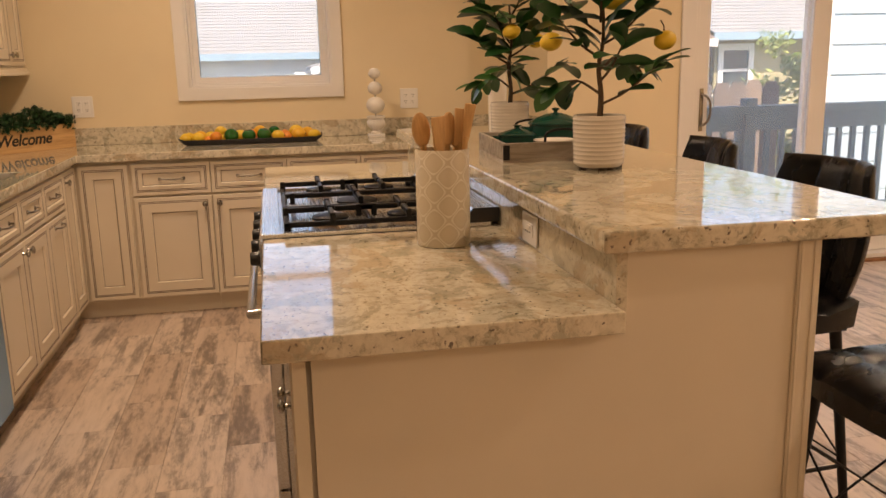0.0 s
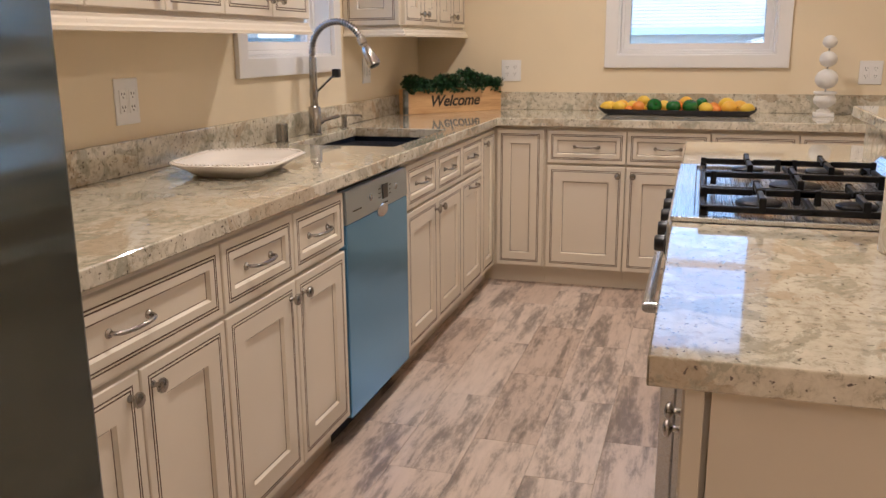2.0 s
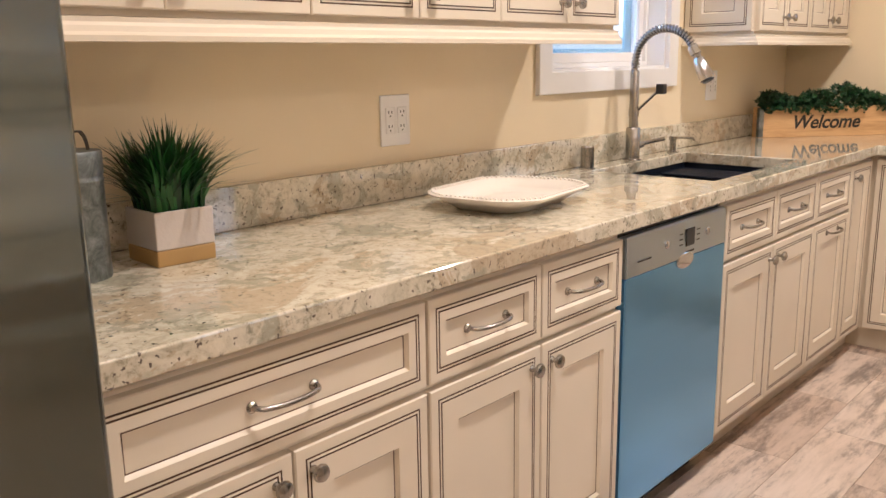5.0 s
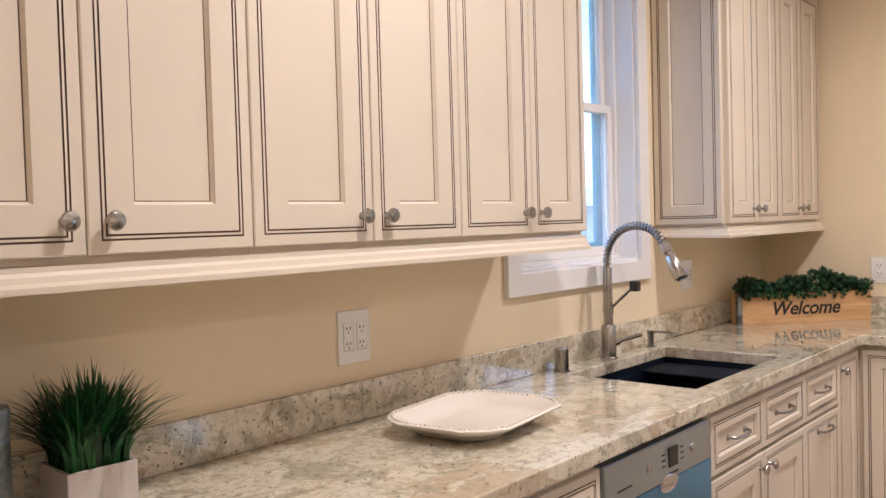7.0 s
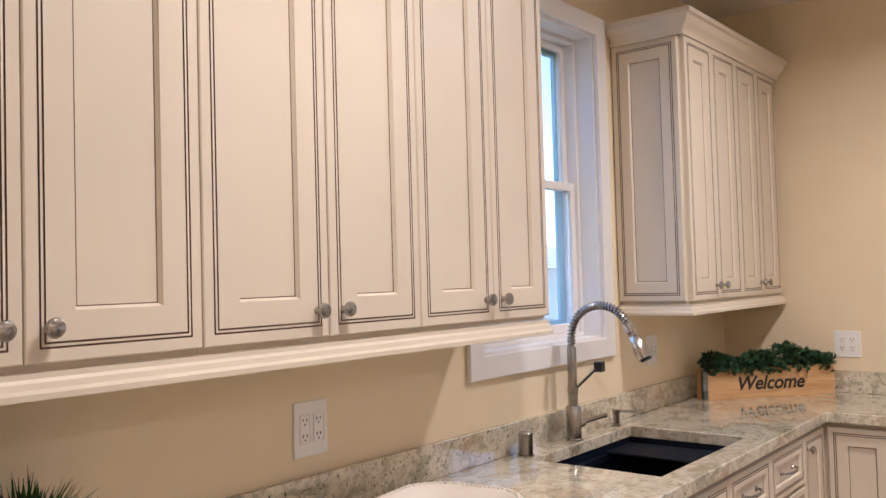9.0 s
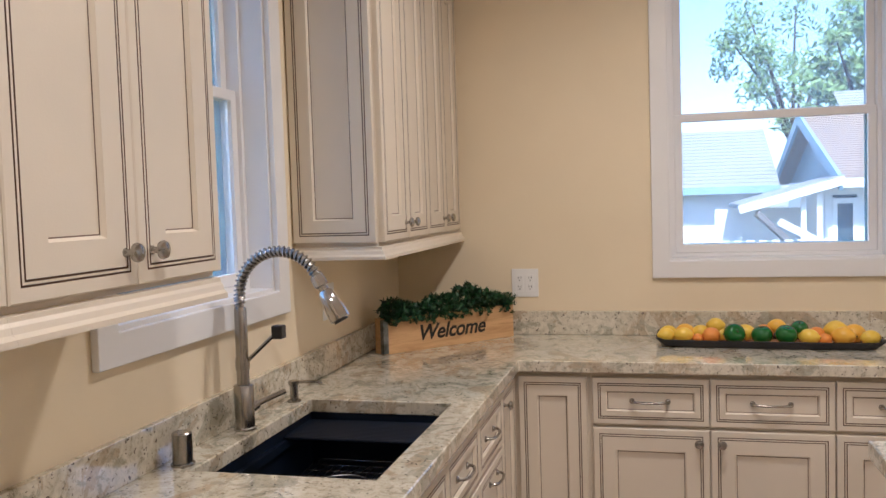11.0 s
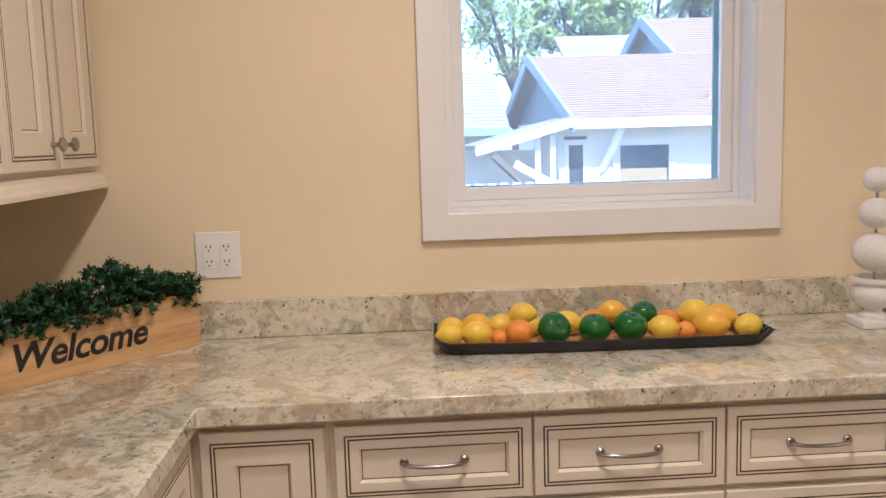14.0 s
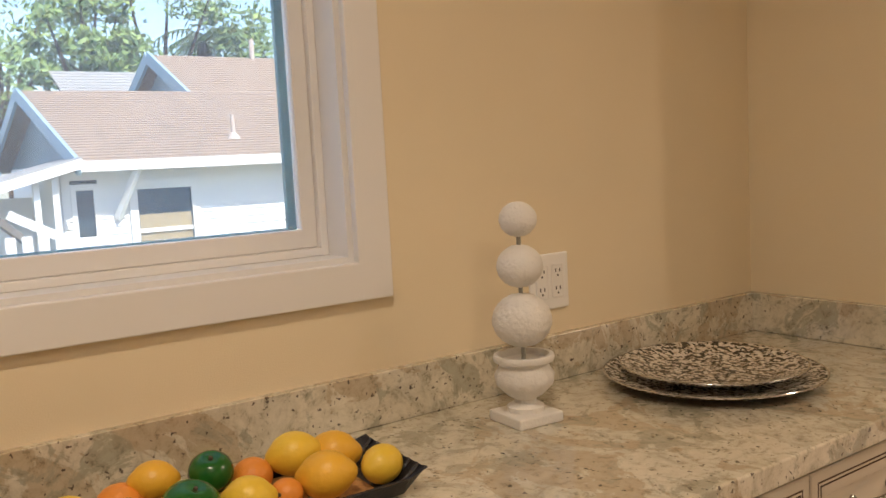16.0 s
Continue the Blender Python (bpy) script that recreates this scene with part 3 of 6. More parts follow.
def upper_cabinet(m, w, seams, label, group, side_panel=0):
    """A wall unit: seams are the door joints. Local y points to the wall; side_panel is the x of a decorated end."""
    cab = thing("wall_cabinet", m, label, "cabinet", group)
    z0, z1, dep = 1.375, 2.438, 0.286
    part("body", box(0.0006, w - 0.0006, 0.0, dep, z0, z1), CABINET, cab)
    for k, (a, b) in enumerate(zip(seams, seams[1:])):
        add_front(cab, "door", a + 0.0015, b - 0.0015, z0 + 0.012, z1 - 0.012, "knob_low", 1 if k % 2 == 0 else -1, -0.0004)
    # light rail with a cove, and crown
    for nm, prof, zz in (("light_rail", [(-0.004, 0.0), (-0.026, -0.002), (-0.026, -0.010), (-0.034, -0.016), (-0.038, -0.026), (-0.050, -0.032), (-0.050, -0.042), (-0.004, -0.042)], z0),
                         ("crown", [(-0.012, -0.010), (-0.026, -0.010), (-0.028, 0.006), (-0.036, 0.016), (-0.052, 0.030), (-0.066, 0.052), (-0.080, 0.056), (-0.080, 0.074), (-0.012, 0.074)], z1)):
        bm = bmesh.new()
        e0 = side_panel == -1
        rows = []
        k = 0.62 if nm == "light_rail" else 1.0
        for px, pz in prof:
            o = -px * k
            path = ([(-o if e0 else 0.0001, dep - 0.001)] if e0 else []) + [(-o if e0 else 0.0001, -o), (w + (o if side_panel == 1 else -0.0001), -o)] + ([(w + o, dep - 0.001)] if side_panel == 1 else [])
            rows.append([bm.verts.new((x, y, zz + pz - 0.0006)) for x, y in path])
        n = len(rows)
        for i in range(n):
            for j in range(len(rows[0]) - 1):
                bm.faces.new((rows[i][j], rows[i][j + 1], rows[(i + 1) % n][j + 1], rows[(i + 1) % n][j]))
        for j in (0, -1):
            bm.faces.new([r[j] for r in rows])
        bmesh.ops.recalc_face_normals(bm, faces=bm.faces[:])
        part(nm, bm, CABINET, cab)
    if side_panel:
        h = z1 - z0 - 0.024
        at = pose(-0.0006 + 0.0004, dep - 0.002, z0 + 0.012, 0, 0, -90) if side_panel == -1 else pose(w, 0.002, z0 + 0.012, 0, 0, 90)
        part("end_panel", panel_front(dep - 0.004, h, 0.072, 0.022), [CABINET, GLAZE], cab, at=at)
    return cab


up_m = lambda y: pose(0.2895, y, 0, 0, 0, 90)
UL, UG = "tall cream glazed wall cabinet with two panelled doors", "wall cabinets"
upper_cabinet(up_m(1.908), 0.719, [0.068, 0.395, 0.719], UL, UG)
upper_cabinet(up_m(2.627), 0.614, [0.0, 0.316, 0.614], UL, UG)
upper_cabinet(up_m(3.241), 0.576, [0.0, 0.299, 0.576], "tall cream glazed wall cabinet beside the sink window", UG)
upper_cabinet(up_m(4.865), 1.118, [0.003, 0.275, 0.545, 0.815, 1.085], "tall cream glazed four-door wall cabinet in the corner", UG, -1)

# ---- worktops ----
CT, CB = 0.915, 0.8735
SINK_R = (0.108, 0.552, 4.000, 4.702)
E1, E2 = 0.645, 5.372
top_xs = [0.0005, SINK_R[0], SINK_R[1], E1, RETURN_X - 0.0005]
top_ys = [1.908, SINK_R[2], SINK_R[3], E2, 5.9995]


def top_solid(i, j):
    if (i, j) == (1, 1):
        return False
    return i < 3 or j == 3


tagged(part("countertop", cells(top_xs, top_ys, top_solid, CB, CT, XY, 0.004), GRANITE), "polished cream and grey granite worktop with a sink cutout", "countertop")
ST = 1.017
for nm, b, lab in (("backsplash", (0.0005, 0.020, 1.908, 3.165), "low granite backsplash strip along the sink wall"), ("backsplash", (0.0005, 0.020, 3.1665, 5.979), "low granite backsplash strip along the sink wall"),
                   ("backsplash", (0.0005, RETURN_X - 0.0215, 5.9795, 5.9995), "low granite backsplash strip under the window"), ("backsplash", (RETURN_X - 0.021, RETURN_X - 0.0005, E2 + 0.01, 5.9995), "short granite backsplash strip on the return wall")):
    tagged(part(nm, box(*b, CT + 0.0004, ST, 0.002), GRANITE), lab, "backsplash")

# ---- island ----
IX0, IX1, IY0, IY1 = 1.624, 2.264, 1.962, 4.45
BX0, BX1, BY0, BY1, BT = 2.234, 2.900, 1.994, 4.56, 1.055
RY0, RY1 = 2.815, 3.690

isl = thing("kitchen_island", pose(0, 0, 0), "cream painted two-level kitchen island with panelled end", "kitchen island")
part("end_panel", cells([1.706, 2.2655, 2.686], [0.0, CB - 0.0005, 1.012], lambda i, j: (i, j) != (0, 1), 2.020, 2.040, XZ), CABINET, isl)
part("corner_post", box(1.672, 1.697, 2.0165, 2.046, 0.0, CB - 0.001, 0.001), CABINET, isl)
post = part("corner_post", box(2.634, 2.676, 2.014, 2.0195, 0.0, 1.012, 0.0015, 1), CABINET, isl)
for x in (2.641, 2.669):
    part("bead", box(x - 0.003, x + 0.003, 2.0115, 2.0138, 0.0, 1.012, 0.001, 1), CABINET, post)
part("bar_wall", box(2.2875, 2.684, 2.0405, 4.43, 0.0, 1.0125), CABINET, isl)
part("far_panel", box(1.70, 2.684, 4.4305, 4.445, 0.0, CB - 0.001), CABINET, isl)
tagged(part("island_countertop", cells([IX0, IX0 + 0.002, 2.18, IX1], [IY0, RY0, RY1, IY1], lambda i, j: j != 1 or i == 2, CB, CT, XY, 0.003), GRANITE), "polished granite island worktop around the range", "countertop")
tagged(part("island_splash", box(IX1 + 0.0005, IX1 + 0.0225, 2.012, 4.43, CT - 0.04, 1.0125, 0.001), GRANITE), "granite riser between the two island worktops", "backsplash")
tagged(part("bar_countertop", box(BX0, BX1, BY0, BY1, 1.013, BT, 0.006, 3), GRANITE), "polished granite raised bar top on the island", "countertop")
isl_m = lambda y: pose(1.690, y, 0, 0, 0, -90)
GI = "base cabinets of the island"
base_cabinet(isl_m(RY0 - 0.002), 0.765, [(0.0, 0.765, "pull", 0)], [(0.0, 0.382, ZD, "knob_top", 1), (0.382, 0.765, ZD, "knob_top", -1)], "cream glazed island base cabinet, drawer over doors", GI, depth=0.6)
base_cabinet(isl_m(4.428), 0.734, [(0.0, 0.367, "pull", 0), (0.367, 0.734, "pull", 0)], [(0.0, 0.367, ZD, "knob_top", 1), (0.367, 0.734, ZD, "knob_top", -1)], "cream glazed island base cabinet, drawers over doors", GI, depth=0.6)

# ---- more materials ----
def leaf_material(name, dark, light, rough=0.4):
    m, n, l, b = material(name, rough)
    geo = n.new("ShaderNodeNewGeometry")
    info = n.new("ShaderNodeObjectInfo")
    s = n.new("ShaderNodeMath")
    s.operation = "FRACT"
    a = n.new("ShaderNodeMath")
    l.new(geo.outputs["Random Per Island"], a.inputs[0])
    l.new(info.outputs["Random"], a.inputs[1])
    l.new(a.outputs[0], s.inputs[0])
    r = ramp(n, [(0.0, dark), (0.7, tuple((x + y) / 2 for x, y in zip(dark, light))), (1.0, light)])
    l.new(s.outputs[0], r.inputs["Fac"])
    l.new(r.outputs["Color"], b.inputs["Base Color"])
    return m


GRASS_LEAF = leaf_material("grass_blade", (0.003, 0.020, 0.004), (0.022, 0.13, 0.018), 0.42)
BOX_LEAF = leaf_material("boxwood_leaf", (0.004, 0.024, 0.006), (0.020, 0.095, 0.022), 0.5)
LEMON_LEAF = leaf_material("lemon_leaf", (0.006, 0.036, 0.010), (0.035, 0.15, 0.022), 0.34)
TREE_LEAF = leaf_material("tree_leaf", (0.09, 0.16, 0.04), (0.30, 0.40, 0.12), 0.6)
BUSH_LEAF = leaf_material("bush_leaf", (0.12, 0.20, 0.03), (0.36, 0.42, 0.08), 0.6)
LEMON_SKIN = painted("lemon_skin", (0.80, 0.53, 0.04), 0.38, 0.10, 130, 0.5)
ORANGE_SKIN = painted("orange_skin", (0.76, 0.27, 0.03), 0.42, 0.12, 150, 0.6)
GREEN_SKIN = painted("green_apple_skin", (0.016, 0.105, 0.014), 0.2, 0.25, 60, 0.05)
CONCRETE = painted("pale_concrete", (0.50, 0.445, 0.40), 0.75, 0.09, 60, 0.5)
TRAY_BLACK = painted("black_cane_lacquer", (0.013, 0.012, 0.016), 0.4, 0.3, 300, 0.8)


def galvanised():
    m, n, l, b = material("galvanised_metal", 0.42, 0.85)
    p = position(n)
    v = noise_tex(n, l, 26, 5, 0.7, p, None, 0.6)
    r = ramp(n, [(0.3, (0.08, 0.09, 0.09)), (0.5, (0.19, 0.21, 0.21)), (0.68, (0.32, 0.34, 0.34))])
    l.new(v.outputs["Fac"], r.inputs["Fac"])
    l.new(r.outputs["Color"], b.inputs["Base Color"])
    bump(n, l, b, v.outputs["Fac"], 0.15)
    return m


GALV = galvanised()


def speckled():
    m, n, l, b = material("speckled_glaze", 0.25)
    tc = n.new("ShaderNodeTexCoord").outputs["Object"]
    v = n.new("ShaderNodeTexVoronoi")
    v.inputs["Scale"].default_value = 170
    mp = n.new("ShaderNodeMapping")
    mp.inputs["Scale"].default_value = (1.0, 0.8, 1.0)
    l.new(tc, mp.inputs["Vector"])
    l.new(mp.outputs[0], v.inputs["Vector"])
    r = ramp(n, [(0.0, (0.02, 0.018, 0.016)), (0.42, (0.03, 0.025, 0.02)), (0.48, (0.38, 0.31, 0.22)), (0.66, (0.66, 0.60, 0.50))])
    l.new(v.outputs["Color"], r.inputs["Fac"])
    l.new(r.outputs["Color"], b.inputs["Base Color"])
    bump(n, l, b, v.outputs["Distance"], 0.4, 0.002)
    return m


SPECKLE = speckled()


def lattice_glaze():
    """Ivory-beige glaze with a raised quatrefoil trellis."""
    m, n, l, b = material("trellis_glaze", 0.3)
    raw = n.new("ShaderNodeSeparateXYZ")
    l.new(n.new("ShaderNodeTexCoord").outputs["UV"], raw.inputs[0])

    def op(kind, a, c=None):
        k = n.new("ShaderNodeMath")
        k.operation = kind
        for sock, v in zip(k.inputs, (a, c)):
            if hasattr(v, "is_linked"):
                l.new(v, sock)
            elif v is not None:
                sock.default_value = v
        return k.outputs[0]

    u, v = raw.outputs[0], raw.outputs[1]
    broad = op("ADD", op("COSINE", u), op("COSINE", v))
    twin = op("ABSOLUTE", op("SUBTRACT", op("ABSOLUTE", broad), 0.30))
    r = ramp(n, [(0.0, (0.76, 0.70, 0.58)), (0.13, (0.76, 0.70, 0.58)), (0.20, (0.60, 0.52, 0.38)), (0.9, (0.64, 0.56, 0.42))])
    l.new(twin, r.inputs["Fac"])
    l.new(r.outputs["Color"], b.inputs["Base Color"])
    bump(n, l, b, r.outputs["Color"], 0.5, 0.002)
    return m


TRELLIS = lattice_glaze()


def add_leaf(bm, m, length, width, curl=0.15, fold=0.2, blunt=False):
    """A pointed leaf along +y, folded along its rib and bent down at the tip."""
    rows = []
    shape = ((0.0, 0.08), (0.15, 0.55), (0.35, 0.92), (0.6, 1.0), (0.82, 0.76), (0.94, 0.42), (1.0, 0.06)) if blunt else ((0.0, 0.10), (0.25, 0.85), (0.55, 1.0), (0.82, 0.6), (1.0, 0.04))
    for t, wd in shape:
        z = -curl * length * t * t
        hw = width / 2 * wd
        rows.append([bm.verts.new(m @ Vector((x, t * length, z + abs(x) * fold))) for x in (-hw, 0, hw)])
    for a, b in zip(rows, rows[1:]):
        for k in (0, 1):
            f = bm.faces.new((a[k], a[k + 1], b[k + 1], b[k]))
            f.smooth = True


def add_blade(bm, base, lean, length, width, droop):
    """A grass blade that rises and bows over."""
    d = Vector((math.cos(lean), math.sin(lean), 0))
    s = Vector((-d.y, d.x, 0)) * width / 2
    rows = []
    for t in (0, 0.25, 0.5, 0.75, 1.0):
        p = Vector(base) + d * (droop * length * t * t) + Vector((0, 0, length * (t - 0.55 * droop * t * t)))
        w = s * (1 - t) ** 0.6 if t < 1 else s * 0.03
        rows.append((bm.verts.new(p - w), bm.verts.new(p + w)))
    for a, b in zip(rows, rows[1:]):
        f = bm.faces.new((a[0], a[1], b[1], b[0]))
        f.smooth = True


def ball(r, sub=3, squash=1.0, wobble=0.0, freq=20.0):
    bm = bmesh.new()
    bmesh.ops.create_icosphere(bm, subdivisions=sub, radius=r)
    for v in bm.verts:
        k = 1 + wobble * noise.noise(v.co * freq)
        v.co *= k
        v.co.z *= squash
    return bm


# ---- dishwasher ----
def dishwasher():
    d = thing("dishwasher", pose(FX, 3.332, 0, 0, 0, 90), "stainless steel dishwasher with a control strip on top", "dishwasher")
    w = 0.590
    part("body", box(0.002, w - 0.002, 0.004, 0.57, 0.10, 0.865), BLACK_PLASTIC, d)
    part("toe_kick", box(0.002, w - 0.002, 0.055, 0.07, 0.0, 0.0995), BLACK_PLASTIC, d)
    part("door_panel", box(0.004, w - 0.004, -0.024, 0.0035, 0.095, 0.744, 0.003), FILM_STEEL, d, "blue-tinted filmed steel door")
    bm = bmesh.new()
    vs = [bm.verts.new(p) for x in (0.004, w - 0.004) for p in ((x, -0.026, 0.7455), (x, -0.022, 0.852), (x, 0.0035, 0.852), (x, 0.0035, 0.7455))]
    for q in ((0, 1, 2, 3), (7, 6, 5, 4), (0, 4, 5, 1), (1, 5, 6, 2), (2, 6, 7, 3), (3, 7, 4, 0)):
        bm.faces.new([vs[k] for k in q])
    bmesh.ops.bevel(bm, geom=bm.edges[:], offset=0.003, segments=2, affect="EDGES")
    cp = part("control_panel", bm, steel_material("panel_steel", (0.50, 0.56, 0.60), 0.36, "y"), d)
    part("display", box(0.325, 0.375, -0.0275, -0.024, 0.776, 0.826, 0.001), BLACK_PLASTIC, cp, "small black display window")
    for x in (0.215, 0.46):
        part("button", lathe([(0, 0), (0.011, 0), (0.0115, 0.003), (0.009, 0.005), (0, 0.005)], 20, pose(x, -0.0235, 0.80, 90)), CHROME, cp, smooth=True)
    for k in range(3):
        for x in (0.288, 0.392):
            part("marking", box(x, x + 0.018, -0.0258, -0.0245, 0.784 + 0.015 * k, 0.787 + 0.015 * k), SLOT, cp)
    part("marking", box(0.06, 0.13, -0.0262, -0.0248, 0.779, 0.783), SLOT, cp)
    part("marking", box(0.325, 0.375, -0.0268, -0.0252, 0.758, 0.763), SLOT, cp)
    h = lathe([(0, 0), (0.030, 0), (0.030, 0.003), (0.024, 0.006), (0, 0.0065)], 28, pose(0.325, -0.0235, 0.738, 90))
    for v in h.verts:
        v.co.x = 0.325 + (v.co.x - 0.325) * 1.7
        v.co.z = 0.738 + (v.co.z - 0.738) * 0.75
    part("grip_recess", h, CHROME, d, smooth=True)


dishwasher()


def fridge():
    f = thing("refrigerator", pose(0, 0.955, 0), "tall stainless steel refrigerator with double doors", "refrigerator")
    part("body", box(0.02, 0.775, 0.004, 0.905, 0.02, 1.775, 0.004), painted("fridge_side_grey", (0.25, 0.25, 0.25), 0.45, 0.05), f)
    for k, (a, b, z0, z1) in enumerate(((0.004, 0.458, 0.46, 1.78), (0.462, 0.911, 0.46, 1.78), (0.004, 0.911, 0.06, 0.452))):
        p = part("fridge_door", box(0.776, 0.868, a, b, z0, z1, 0.008, 3), FRIDGE_STEEL, f)
        if k < 2:
            y = 0.415 if k == 0 else 0.505
            part("handle", tube([(0.866, y, 0.85), (0.922, y, 0.87), (0.922, y, 1.55), (0.866, y, 1.57)], 0.011, 10), CHROME, p, smooth=True)
        else:
            part("handle", tube([(0.866, 0.10, 0.39), (0.922, 0.12, 0.39), (0.922, 0.80, 0.39), (0.866, 0.82, 0.39)], 0.011, 10), CHROME, p, smooth=True)
    part("foot_grille", box(0.03, 0.74, 0.01, 0.91, 0.0, 0.0195), BLACK_PLASTIC, f)


fridge()
tagged(part("fridge_end_panel", box(0.0005, 0.660, 1.8815, 1.9060, 0.0, 2.438, 0.001), CABINET), "cream painted tall end panel beside the refrigerator", "panel")

# ---- sink ----
DX, DY = 0.285, 4.475


def sink():
    x0, x1, y0, y1 = SINK_R
    s = thing("kitchen_sink", pose(0, 0, CT), "black composite undermount kitchen sink with a bottom grid", "sink")
    x0, x1, y0, y1 = x0 - 0.006, x1 + 0.006, y0 - 0.006, y1 + 0.006
    t, zb, zt = 0.012, -0.205, -0.042
    part("bowl", cells([x0 - t, x0, x1, x1 + t], [y0 - t, y0, y1, y1 + t], lambda i, j: (i, j) != (1, 1), zb, zt, XY, 0.001), SINK, s)
    part("bowl_floor", box(x0 - t, x1 + t, y0 - t, y1 + t, zb - t, zb - 0.0002), SINK, s)
    for a, b in ((x0 + 0.0003, x0 + 0.014), (x1 - 0.014, x1 - 0.0003)):
        part("ledge", box(a, b, y0, y1, zt - 0.055, zt - 0.030, 0.002), SINK, s)
    dr = part("drain", lathe([(0.0, 0.006), (0.022, 0.006), (0.024, 0.012), (0.030, 0.016), (0.034, 0.010), (0.050, 0.008), (0.057, 0.001), (0.057, 0.0)], 32, pose(DX, DY, zb)), STEEL, s, "round chrome drain with a basket strainer", True)
    part("strainer_knob", lathe([(0, 0.010), (0.008, 0.010), (0.010, 0.022), (0.006, 0.026), (0, 0.027)], 16, pose(DX, DY, zb)), STEEL, dr, smooth=True)
    zg = zb + 0.022
    grid = thing("sink_grid", pose(0, 0, CT), "chrome wire grid lying in the sink", "sink grid")

    def wire(p, q, r):
        part("wire", tube([p, q], r * 0.72, 6), NICKEL, grid, smooth=True)

    gap = 0.075   # the wires stop short of the drain
    for k in range(17):
        x = x0 + 0.03 + k * (x1 - x0 - 0.06) / 16
        if abs(x - DX) < gap:
            c = math.sqrt(gap * gap - (x - DX) ** 2)
            wire((x, y0 + 0.03, zg), (x, DY - c, zg), 0.0022)
            wire((x, DY + c, zg), (x, y1 - 0.03, zg), 0.0022)
        else:
            wire((x, y0 + 0.03, zg), (x, y1 - 0.03, zg), 0.0022)
    for k in range(13):
        y = y0 + 0.03 + k * (y1 - y0 - 0.06) / 12
        if abs(y - DY) < gap:
            c = math.sqrt(gap * gap - (y - DY) ** 2)
            wire((x0 + 0.03, y, zg + 0.004), (DX - c, y, zg + 0.004), 0.0024)
            wire((DX + c, y, zg + 0.004), (x1 - 0.03, y, zg + 0.004), 0.0024)
        else:
            wire((x0 + 0.03, y, zg + 0.004), (x1 - 0.03, y, zg + 0.004), 0.0024)
    ring = [(DX + gap * math.cos(k * math.pi / 12), DY + gap * math.sin(k * math.pi / 12), zg + 0.002) for k in range(25)]
    part("ring", tube(ring, 0.0026, 6), STEEL, grid, smooth=True)
    for x in (x0 + 0.035, x1 - 0.035):
        for y in (y0 + 0.035, y1 - 0.035):
            part("foot", tube([(x, y, zb), (x, y, zg)], 0.004, 6), BLACK_PLASTIC, grid)
    mat_thing = thing("drying_mat", pose(0, 0, CT + zt - 0.029), "dark ribbed roll-up drying mat laid over the sink", "drying mat")
    for k in range(15):
        y = y1 - 0.012 - k * 0.0135
        part("slat", tube([(x0 + 0.003, y, 0.005), (x1 - 0.003, y, 0.005)], 0.0052, 8), SINK, mat_thing, smooth=True)


sink()


